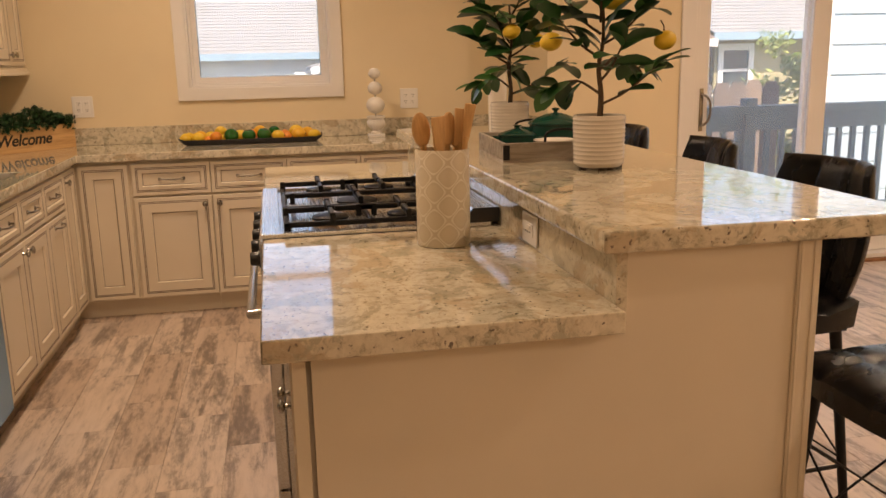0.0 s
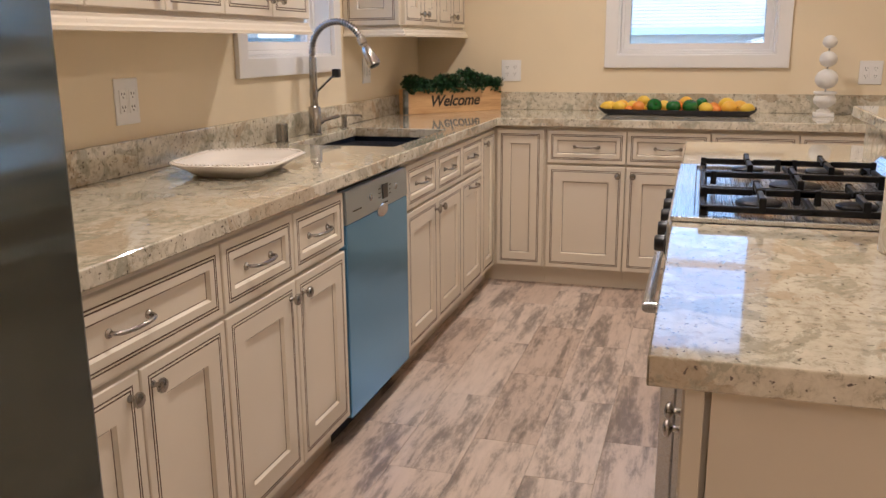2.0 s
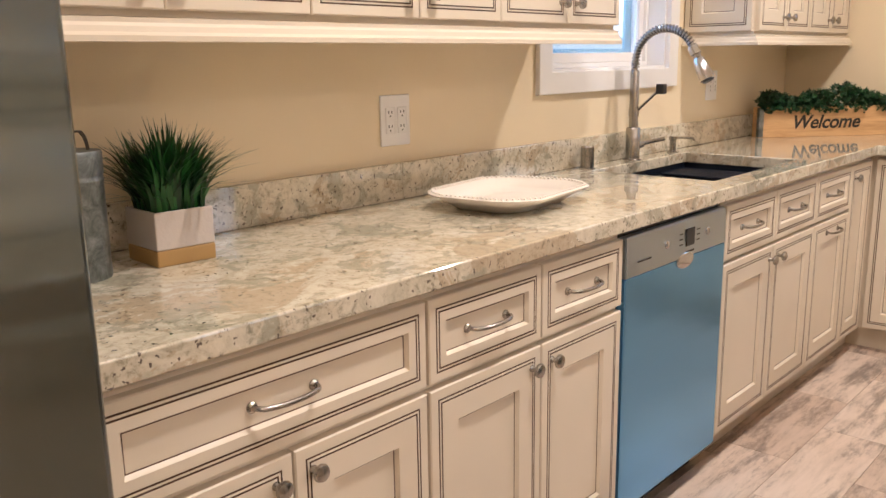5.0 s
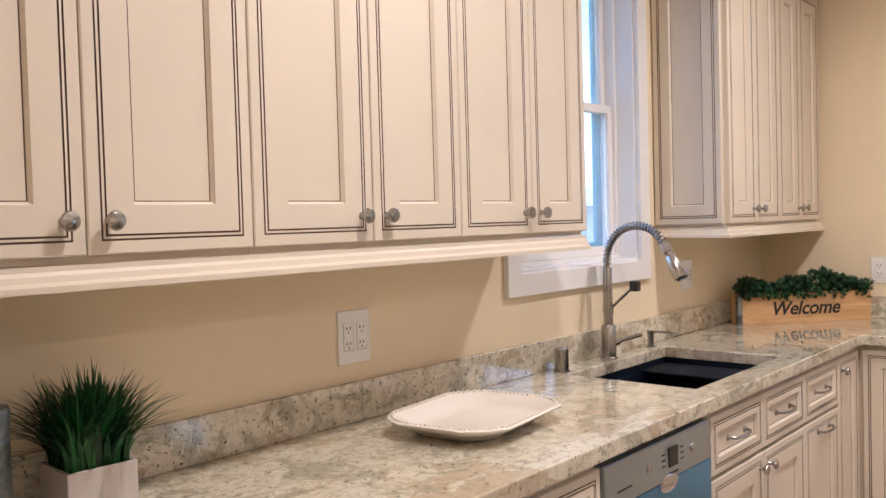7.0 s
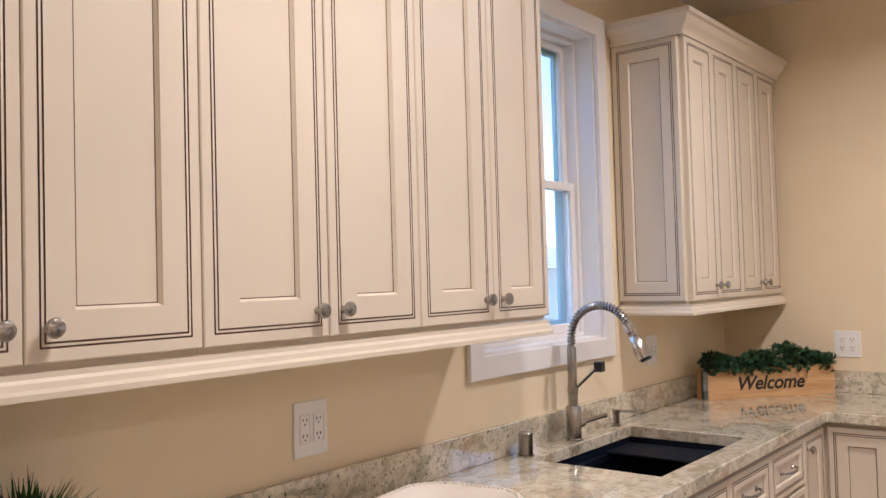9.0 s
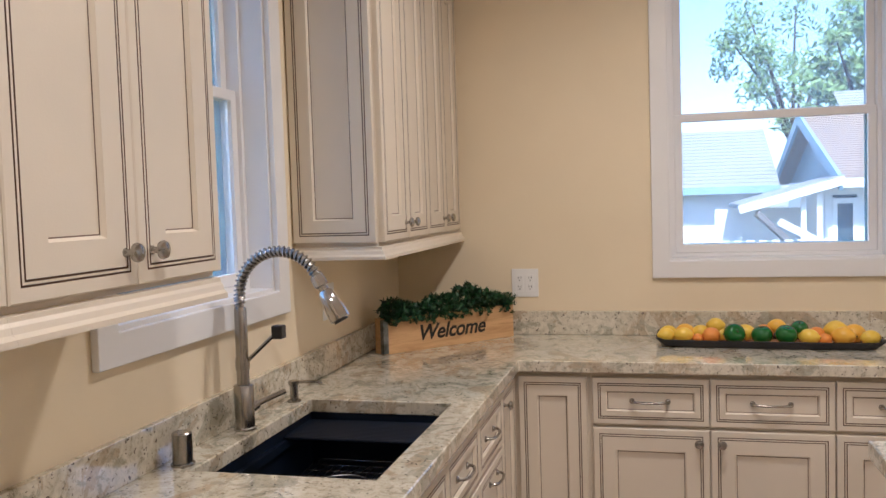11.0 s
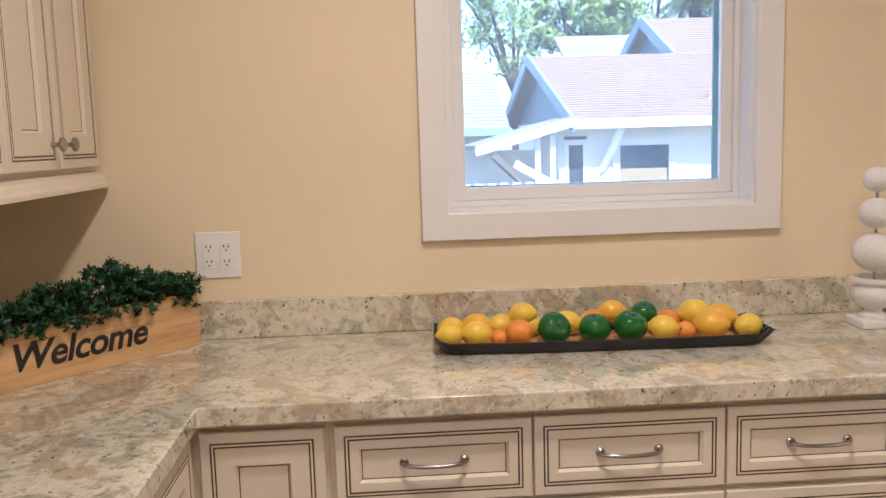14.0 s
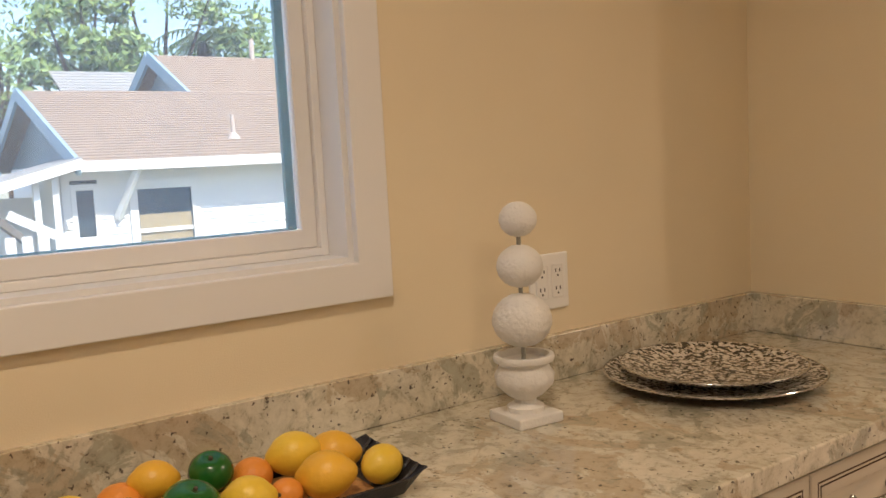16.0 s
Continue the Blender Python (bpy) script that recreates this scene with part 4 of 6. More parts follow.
def faucet():
    f = thing("kitchen_faucet", pose(0.068, 4.345, CT), "brushed steel spring-neck kitchen faucet with pull-down head", "faucet")
    part("base", lathe([(0, 0), (0.030, 0), (0.030, 0.005), (0.0265, 0.009), (0.0265, 0.118), (0.024, 0.122), (0.017, 0.124), (0.017, 0.14), (0, 0.14)], 28), NICKEL, f, smooth=True)
    d = Vector((1.0, 0.04, 0)).normalized()
    arc = [Vector((0, 0, 0.12)), Vector((0, 0, 0.22)), Vector((0, 0, 0.33))]
    cx, cz, r = 0.115, 0.362, 0.115
    for k in range(0, 9):
        a = math.pi - k * math.radians(160) / 8
        arc.append(d * (cx + r * math.cos(a)) + Vector((0, 0, cz + r * math.sin(a))))
    hose = smooth_path(arc, 6)
    part("hose", tube(hose, 0.0105, 10), NICKEL, f, smooth=True)
    part("neck", lathe([(0.0, 0.14), (0.0165, 0.14), (0.0165, 0.325), (0.0145, 0.330), (0.0, 0.330)], 22), NICKEL, f, smooth=True)
    coil = bmesh.new()
    pts = []
    spring = hose[11:]
    total = len(spring) - 1
    turns = 30
    for k in range(turns * 10 + 1):
        u = k / (turns * 10) * total
        i = min(int(u), total - 1)
        p = spring[i].lerp(spring[i + 1], u - i)
        t = (spring[i + 1] - spring[i]).normalized()
        s = d.cross(Vector((0, 0, 1)))
        n2 = t.cross(s).normalized()
        a = 2 * math.pi * k / 10
        pts.append(p + 0.0135 * (math.cos(a) * s + math.sin(a) * n2))
    add_tube(coil, pts, 0.0030, 5)
    part("spring", coil, NICKEL, f, smooth=True)
    end = hose[-1]
    t = (hose[-1] - hose[-2]).normalized()
    q = t.to_track_quat("Z", "Y").to_matrix().to_4x4()
    head = lathe([(0, -0.012), (0.018, -0.012), (0.019, 0.002), (0.019, 0.018), (0.0135, 0.022), (0.013, 0.032), (0.019, 0.038), (0.024, 0.066), (0.0285, 0.106), (0.028, 0.117), (0.022, 0.120), (0, 0.120)], 28)
    sp = part("spray_head", head, CHROME, f, smooth=True, at=Matrix.Translation(end) @ q)
    part("nozzle", lathe([(0, 0.1185), (0.020, 0.1185), (0.020, 0.1245), (0, 0.1245)], 20), BLACK_PLASTIC, sp)
    part("collar", lathe([(0.0135, -0.016), (0.0185, -0.016), (0.0195, 0), (0.0185, 0.016), (0.0135, 0.016)], 20, pose(0, 0, 0.178)), NICKEL, f, smooth=True)
    arm = part("holder_arm", tube([(0.015 * d.x, 0.015 * d.y, 0.186), (0.10 * d.x, 0.10 * d.y, 0.262)], 0.005, 8), NICKEL, f, smooth=True)
    part("holder_clip", box(0.092, 0.122, -0.012, 0.020, 0.246, 0.282, 0.004), BLACK_PLASTIC, arm)
    part("lever", tube(smooth_path([(0.008, 0.022, 0.052), (0.014, 0.050, 0.058), (0.025, 0.085, 0.063), (0.045, 0.155, 0.070)]), [0.014] * 6 + [0.008] * 13, 10), NICKEL, f, smooth=True)


faucet()
sd = thing("soap_dispenser", pose(0.068, 4.665, CT), "brushed steel built-in soap dispenser pump", "soap dispenser")
part("base", lathe([(0, 0), (0.021, 0), (0.021, 0.004), (0.013, 0.008), (0.013, 0.05), (0.016, 0.052), (0.016, 0.064), (0, 0.066)], 22), NICKEL, sd, smooth=True)
part("spout", tube(smooth_path([(0, 0, 0.058), (0.03, 0.004, 0.060), (0.075, 0.008, 0.060), (0.088, 0.009, 0.052)]), 0.0052, 8), NICKEL, sd, smooth=True)
ag = thing("sink_air_gap", pose(0.067, 4.035, CT), "brushed steel cylindrical sink air gap cap", "air gap")
part("cap", lathe([(0, 0.078), (0.020, 0.078), (0.0235, 0.074), (0.0235, 0.006)], 24), NICKEL, ag, smooth=True)
part("base_ring", lathe([(0.0235, 0.006), (0.028, 0.005), (0.028, 0), (0, 0)], 24), NICKEL, ag, smooth=True)


# ---- outlets ----
def outlet(m, w, h, gangs, label, rocker=False):
    o = thing("wall_outlet", m, label, "outlet", "wall outlets")
    part("cover_plate", box(-w / 2, w / 2, -0.006, -0.0003, -h / 2, h / 2, 0.003), PLATE, o)
    for g in range(gangs):
        cx = (g - (gangs - 1) / 2) * 0.046
        if rocker:
            f = part("receptacle", box(cx - 0.0165, cx + 0.0165, -0.0085, -0.0062, -0.034, 0.034, 0.001), PLATE, o)
            part("button", box(cx - 0.012, cx - 0.002, -0.0105, -0.0087, -0.008, 0.022, 0.001), PLATE, f)
            for z in (0.014, -0.004, -0.02):
                part("slot", box(cx + 0.004, cx + 0.0075, -0.0092, -0.0086, z - 0.005, z + 0.004), SLOT, f)
            continue
        f = part("receptacle", box(cx - 0.0165, cx + 0.0165, -0.0085, -0.0062, -0.036, 0.036, 0.003), PLATE, o)
        for s in (-1, 1):
            for dx in (-0.006, 0.006):
                part("slot", box(cx + dx - 0.0014, cx + dx + 0.0014, -0.0092, -0.0086, s * 0.0195 + 0.000, s * 0.0195 + 0.0075), SLOT, f)
            part("slot", box(cx - 0.002, cx + 0.002, -0.0092, -0.0086, s * 0.0195 - 0.0095, s * 0.0195 - 0.0052), SLOT, f)
    return o


outlet(pose(0, 3.158, 1.134, 0, 0, 90), 0.113, 0.138, 2, "cream double wall outlet above the worktop")
outlet(pose(0, 5.131, 1.166, 0, 0, 90), 0.106, 0.128, 2, "cream wall outlet with test buttons beside the window", True)
outlet(pose(0.582, 6.0, 1.141), 0.118, 0.124, 2, "cream double wall outlet beside the welcome planter")
outlet(pose(2.527, 6.0, 1.134), 0.114, 0.124, 2, "cream double wall outlet behind the plaster topiary")
outlet(pose(IX1 + 0.0003, 2.535, 0.958, 0, 90, -90), 0.074, 0.116, 1, "cream outlet set sideways in the island riser", True)


# ---- things on the sink-wall worktop ----
def platter():
    p = thing("serving_platter", pose(0.306, 3.280, CT, 0, 0, 8), "ivory octagonal ceramic serving platter with a beaded rim", "platter")

    def ring(lx, ly, z, cut):
        out = []
        for sx, sy, first in ((1, -1, 0), (1, 1, 1), (-1, 1, 0), (-1, -1, 1)):
            a, b = (sx * (lx - cut), sy * ly), (sx * lx, sy * (ly - cut))
            pair = (a, b) if not first else (b, a)
            for k in range(5):
                t = k / 4
                x = pair[0][0] * (1 - t) + pair[1][0] * t
                y = pair[0][1] * (1 - t) + pair[1][1] * t
                bulge = 1 + 0.06 * math.sin(math.pi * t)
                out.append((x * bulge, y * bulge * 0.93, z * 1.12))
        return out
    bm = bmesh.new()
    prof = [(0.095, 0.150, 0.0, 0.05), (0.105, 0.160, 0.002, 0.055), (0.135, 0.192, 0.020, 0.07), (0.168, 0.226, 0.034, 0.085), (0.171, 0.229, 0.038, 0.086), (0.166, 0.224, 0.0405, 0.084), (0.140, 0.197, 0.031, 0.072), (0.128, 0.185, 0.020, 0.066), (0.112, 0.168, 0.010, 0.058), (0.09, 0.146, 0.008, 0.048)]
    rows = [[bm.verts.new(v) for v in ring(*q)] for q in prof]
    n = len(rows[0])
    for a, b in zip(rows, rows[1:]):
        for k in range(n):
            bm.faces.new((a[k], a[(k + 1) % n], b[(k + 1) % n], b[k]))
    bm.faces.new(list(reversed(rows[0])))
    bm.faces.new(rows[-1])
    part("dish", bm, CERAMIC, p, smooth=True)
    beads = bmesh.new()
    rim = ring(0.160, 0.218, 0.0405, 0.082)
    pts = [Vector(q) for q in rim] + [Vector(rim[0])]
    for a, b in zip(pts, pts[1:]):
        k = max(1, round((b - a).length / 0.0125))
        for s in range(k):
            c = a.lerp(b, s / k)
            bmesh.ops.create_icosphere(beads, subdivisions=1, radius=0.0046, matrix=Matrix.Translation(c))
    part("beaded_rim", beads, CERAMIC, p, smooth=True)


platter()


def grass_pot():
    g = thing("potted_grass", pose(0.168, 2.358, CT, 0, 0, -3), "artificial grass in a pale concrete pot with gold base", "potted plant")
    s, h = 0.062, 0.106
    part("pot", cells([-s, -s + 0.008, s - 0.008, s], [-s, -s + 0.008, s - 0.008, s], lambda i, j: (i, j) != (1, 1), 0.032, h, XY, 0.003), CONCRETE, g)
    part("gold_band", box(-s, s, -s, s, 0.0, 0.0318, 0.003), GOLD, g, "gold painted base band")
    part("soil", box(-s + 0.0085, s - 0.0085, -s + 0.0085, s - 0.0085, 0.032, h - 0.012), SOIL, g)
    rnd = random.Random(4)
    bm = bmesh.new()
    for k in range(700):
        x, y = rnd.uniform(-0.05, 0.05), rnd.uniform(-0.05, 0.05)
        a = math.atan2(y, x) + rnd.uniform(-0.9, 0.9)
        e = math.hypot(x, y) / 0.06
        ln = rnd.uniform(0.12, 0.215) * (1.0 - 0.08 * e)
        add_blade(bm, (x, y, h - 0.015), a, ln, rnd.uniform(0.0075, 0.0125), rnd.uniform(0.05, 0.42) + 0.6 * e * rnd.random())
    for a, dr, ln in ((-1.9, 1.5, 0.15), (0.3, 1.2, 0.16), (0.8, 1.3, 0.17), (-1.2, 1.35, 0.15), (2.8, 1.1, 0.16)):
        add_blade(bm, (0.045 * math.cos(a), 0.045 * math.sin(a), h - 0.012), a, ln, 0.006, dr)
    part("grass_blades", bm, GRASS_LEAF, g, "tuft of glossy green grass blades")


grass_pot()


def canister(m, r, h):
    c = thing("metal_canister", m, "aged galvanised metal canister with a strap-handled lid", "canister", "metal canisters")
    part("body", lathe([(0, 0), (r * 0.98, 0), (r, 0.003), (r, h * 0.76), (r * 1.015, h * 0.765), (r * 1.015, h * 0.785), (r, h * 0.79), (r, h * 0.82), (0, h * 0.82)], 40), GALV, c, smooth=True)
    lid = part("lid", lathe([(r * 1.02, h * 0.82), (r * 1.03, h * 0.83), (r * 1.03, h * 0.985), (r * 1.0, h), (r * 0.9, h * 1.004), (0, h * 1.004)], 40), GALV, c, smooth=True)
    bm = bmesh.new()
    rows = []
    for t in range(13):
        a = math.pi * t / 12
        cx, cz = -0.036 * math.cos(a), h + 0.033 * min(1.0, 1.5 * math.sin(a))
        rows.append([bm.verts.new((cx, yy, cz + dz)) for yy, dz in ((-0.011, 0), (0.011, 0), (0.011, 0.002), (-0.011, 0.002))])
    for a, b in zip(rows, rows[1:]):
        for k in range(4):
            bm.faces.new((a[k], a[(k + 1) % 4], b[(k + 1) % 4], b[k]))
    bmesh.ops.recalc_face_normals(bm, faces=bm.faces[:])
    part("handle", bm, IRON, lid, "dark metal strap handle", at=pose(0, 0, 0, 0, 0, 50))
    a = radians(-20)
    part("emblem", lathe([(0, 0), (0.020, 0), (0.021, 0.0015), (0.019, 0.003), (0, 0.003)], 28, Matrix.Translation((r * 0.985 * math.cos(a), r * 0.985 * math.sin(a), h * 0.47)) @ pose(0, 0, 0, 0, 90, 0) ), painted("rust_emblem", (0.10, 0.065, 0.045), 0.6, 0.3) if "rust_emblem" not in MATS else MATS["rust_emblem"], c, "round rust-brown emblem", True)
    return c


canister(pose(0.178, 2.164, CT, 0, 0, 0), 0.056, 0.232)
canister(pose(0.296, 2.028, CT, 0, 0, 10), 0.050, 0.215)


def welcome_planter():
    L, H, D = 0.655, 0.140, 0.066
    a = math.atan2(5.930 - 5.440, 0.535 - 0.104)
    p = thing("welcome_planter", Matrix.Translation((0.104, 5.440, CT)) @ pose(0, 0, 0, 0, 0, math.degrees(a)), "pine planter box lettered Welcome with artificial greenery", "planter")
    for nm, b in (("front_board", (0.0, L, 0.0, 0.010, 0, H)), ("back_board", (0.0, L, D - 0.010, D, 0, H)), ("end_board", (0.0, 0.010, 0.0105, D - 0.0105, 0, H)), ("end_board", (L - 0.010, L, 0.0105, D - 0.0105, 0, H)), ("bottom_board", (0.0105, L - 0.0105, 0.0105, D - 0.0105, 0, 0.01))):
        part(nm, box(*b, 0.0012, 1), PINE, p)
    bm = bmesh.new()
    add_box(bm, 0.0, 0.022, -0.0012, -0.0002, 0.002, H - 0.001)
    add_box(bm, -0.0012, -0.0002, -0.0012, 0.022, 0.002, H - 0.001)
    part("corner_strap", bm, GALV, p, "galvanised metal corner strap")
    part("moss", box(0.011, L - 0.011, 0.011, D - 0.011, 0.02, H - 0.01), SOIL, p)
    cu = bpy.data.curves.new("lettering", "FONT")
    cu.body, cu.size, cu.shear, cu.extrude, cu.align_x = "Welcome", 0.087, 0.26, 0.0006, "CENTER"
    cu.space_character = 0.97
    cu.offset = 0.0018
    tmp = new("lettering_source", cu)
    dg = bpy.context.evaluated_depsgraph_get()
    me = bpy.data.meshes.new_from_object(tmp.evaluated_get(dg))
    bpy.data.objects.remove(tmp)
    me.materials.clear()
    me.materials.append(BLACK_PLASTIC)
    tx = new("lettering", me)
    tx.parent = p
    tx.matrix_basis = pose(L * 0.50, -0.0012, 0.040, 90, 0, 0)
    tagged(tx, "dark slanted lettering reading Welcome")
    rnd = random.Random(7)
    bm = bmesh.new()
    for k in range(980):
        x = rnd.uniform(0.005, L - 0.005)
        hump = 0.050 + 0.014 * math.sin(x * 27) + 0.062 * math.exp(-((x - 0.42) / 0.06) ** 2)
        y = rnd.uniform(-0.026, D + 0.005)
        z = H + rnd.uniform(-0.012, max(0.012, hump))
        if y < 0:
            z -= 0.030 * rnd.random()
        y = min(y, D - 0.018)
        c = Vector((x, y, z))
        ax = Vector((rnd.uniform(-1, 1), rnd.uniform(-1.2, 0.5), rnd.uniform(0.2, 1.2))).normalized()
        q = ax.to_track_quat("Z", "Y").to_matrix().to_4x4()
        for j in range(9):
            m = Matrix.Translation(c + ax * (j // 3) * 0.007) @ q @ pose(0, 0, 0, 55 - 22 * (j // 3) * 0.6 + rnd.uniform(-10, 10), 0, j * 120 + (j // 3) * 60 + rnd.uniform(-20, 20))
            add_leaf(bm, m, rnd.uniform(0.012, 0.018), rnd.uniform(0.0045, 0.007), 0.1, 0.2)
    part("greenery", bm, BOX_LEAF, p, "dense dark green boxwood sprigs")


welcome_planter()


# ---- things on the window-wall worktop ----
def fruit_tray():
    t = thing("long_tray", pose(1.549, 5.765, CT, 0, 0, -2.9), "long black woven tray with upturned ends", "tray")
    bm = bmesh.new()
    xs = [-0.408, -0.398, -0.372, -0.2, 0, 0.2, 0.372, 0.398, 0.408]
    lift = [0.032, 0.023, 0.003, 0.0, 0.0, 0.0, 0.003, 0.023, 0.032]
    prof = [(-0.112, 0.030), (-0.095, 0.002), (0.095, 0.002), (0.112, 0.030), (0.107, 0.031), (0.091, 0.007), (-0.091, 0.007), (-0.107, 0.031)]
    rows = []
    for x, l in zip(xs, lift):
        k = 1 - 0.10 * (abs(x) / 0.43) ** 4
        rows.append([bm.verts.new((x, y * k, max(z, 0.0) + l * (1.0 if z < 0.02 else 0.35))) for y, z in prof])
    for a, b in zip(rows, rows[1:]):
        for k in range(8):
            bm.faces.new((a[k], a[(k + 1) % 8], b[(k + 1) % 8], b[k]))
    bm.faces.new(rows[0])
    bm.faces.new(list(reversed(rows[-1])))
    bmesh.ops.recalc_face_normals(bm, faces=bm.faces[:])
    part("tray_shell", bm, TRAY_BLACK, t)
    part("cane_lining", box(-0.365, 0.365, -0.088, 0.088, 0.0075, 0.0095), WICKER, t, "tan woven cane lining")
    for s in (-1, 1):
        for k in range(7):
            y = -0.075 + 0.025 * k
            part("end_cane", tube([(s * 0.371, y, 0.013), (s * 0.398, y, 0.031), (s * 0.407, y, 0.040)], 0.004, 6), TRAY_BLACK, t, smooth=True)
    # fruit: position along the tray, row, radius, kind, level
    fruit = [(0.055, 0, 31, "lemon", 0), (0.122, 0, 33, "lemon", 0), (0.178, 0, 22, "orange", 0), (0.228, 0, 36, "orange", 0), (0.315, 0, 44, "apple", 0), (0.416, 0, 42, "apple", 0), (0.505, 0, 44, "apple", 0),
             (0.586, 0, 33, "lemon", 0), (0.642, 0, 26, "orange", 0), (0.706, 0, 38, "lemon_o", 0), (0.800, 0, 32, "lemon", 0),
             (0.062, 1, 30, "lemon", 0), (0.128, 1, 34, "lemon_o", 0), (0.190, 1, 32, "lemon", 0), (0.246, 1, 31, "lemon", 1), (0.268, 1, 28, "lemon", 0), (0.360, 1, 34, "lemon", 0), (0.430, 1, 37, "orange", 0), (0.478, 1, 30, "lemon_o", 1), (0.560, 1, 35, "apple", 0.7),
             (0.622, 1, 33, "orange", 0), (0.690, 1, 36, "lemon", 0.5), (0.758, 1, 37, "lemon_o", 0)]
    rnd = random.Random(11)
    root = t.matrix_basis
    labels = {"lemon": ("lemon", "ripe yellow lemon lying in the black tray", LEMON_SKIN), "lemon_o": ("orange", "yellow-orange citrus fruit lying in the black tray", painted("tangerine_skin", (0.78, 0.43, 0.03), 0.4, 0.12, 140, 0.5)),
              "orange": ("orange", "small round orange lying in the black tray", ORANGE_SKIN), "apple": ("green_apple", "glossy dark green apple lying in the tray", GREEN_SKIN)}
    for u, row, r, kind, lev in fruit:
        r *= 0.00094
        nm, lab, mt = labels[kind]
        bm = ball(r, 3)
        for v in bm.verts:
            c = v.co / r
            if kind.startswith("lemon"):
                v.co.x *= 1.16
                if abs(c.x) > 0.86:
                    v.co.x += math.copysign((abs(c.x) - 0.86) * r * 1.3, c.x)
            elif kind == "apple":
                dip = math.exp(-((c.x * c.x + c.y * c.y) / 0.10))
                v.co.z *= 0.92
                v.co.z -= math.copysign(dip * r * 0.30, c.z)
            else:
                v.co.z *= 0.93
        y = (-0.042 if row == 0 else 0.042)
        z = 0.0098 + r * (0.92 if kind == "apple" else 0.93 if kind == "orange" else 1.0) + lev * 0.030
        tilt = (rnd.uniform(-12, 12), rnd.uniform(-8, 8), rnd.uniform(-30, 30)) if kind != "apple" else (rnd.uniform(60, 85) if u < 0.35 else rnd.uniform(-20, 20), 0, rnd.uniform(-40, 40))
        f = thing(nm, root @ pose(-0.425 + u * 0.985, y, z, *tilt), lab, nm.replace("_", " "), "fruit in the tray")
        part("skin", bm, mt, f, smooth=True)
        if kind == "apple" or r > 0.03:
            part("stem_end", lathe([(0, 0), (0.0035, 0), (0.003, 0.004), (0, 0.005)], 8, Matrix.Translation((0, 0, r * 0.66)) if kind == "apple" else Matrix.Translation((r * 1.30, 0, 0)) @ pose(0, 0, 0, 0, 90, 0)), BARK, f)


fruit_tray()


def topiary():
    t = thing("plaster_topiary", pose(2.290, 5.812, CT, 0, 0, -4), "white plaster topiary of three balls in an urn", "topiary")
    part("plinth", box(-0.050, 0.050, -0.050, 0.050, 0.0, 0.020, 0.003), PLASTER, t)
    bm = lathe([(0, 0.0203), (0.034, 0.0203), (0.035, 0.030), (0.022, 0.037), (0.020, 0.044), (0.034, 0.052), (0.050, 0.072), (0.053, 0.090), (0.046, 0.108), (0.047, 0.112), (0.056, 0.116), (0.058, 0.122), (0.056, 0.128), (0.048, 0.128), (0.046, 0.116), (0, 0.114)], 48)
    for v in bm.verts:
        if 0.050 < v.co.z < 0.106:
            a = math.atan2(v.co.y, v.co.x)
            k = 1 + 0.10 * abs(math.sin(8 * a)) * math.sin(math.pi * (v.co.z - 0.05) / 0.056)
            v.co.x *= k
            v.co.y *= k
    part("urn", bm, PLASTER, t, "fluted white plaster urn", True)
    part("stem", tube([(0, 0, 0.114), (0, 0, 0.40)], 0.0042, 8), painted("dull_rod", (0.35, 0.34, 0.30), 0.5, 0.1), t, smooth=True)
    for z, r, sq in ((0.192, 0.0555, 0.90), (0.293, 0.0430, 0.92), (0.380, 0.0350, 0.92)):
        b = ball(r, 5, sq, 0.042, 190 * 0.05 / r)
        part("ball", b, PLASTER, t, smooth=True, at=pose(0, 0, z))


topiary()


def charger(z, r, label):
    c = thing("speckled_dish", pose(2.752, 5.742, CT + z), label, "dish", "stacked speckled dishes")
    part("dish", lathe([(0, 0.0), (r * 0.55, 0.0), (r * 0.70, 0.004), (r * 0.97, 0.021), (r, 0.0235), (r * 0.995, 0.0265), (r * 0.96, 0.026), (r * 0.70, 0.011), (r * 0.55, 0.0075), (0, 0.007)], 72), SPECKLE, c, smooth=True)
    part("rim", lathe([(r * 0.998, 0.0240), (r * 1.004, 0.0255), (r * 0.998, 0.0272), (r * 0.985, 0.0268)], 72), CHROME, c, "thin silvery rim", True)


charger(0.0, 0.228, "black and ivory speckled charger dish under another")
charger(0.0165, 0.192, "black and ivory speckled dish on a larger one")


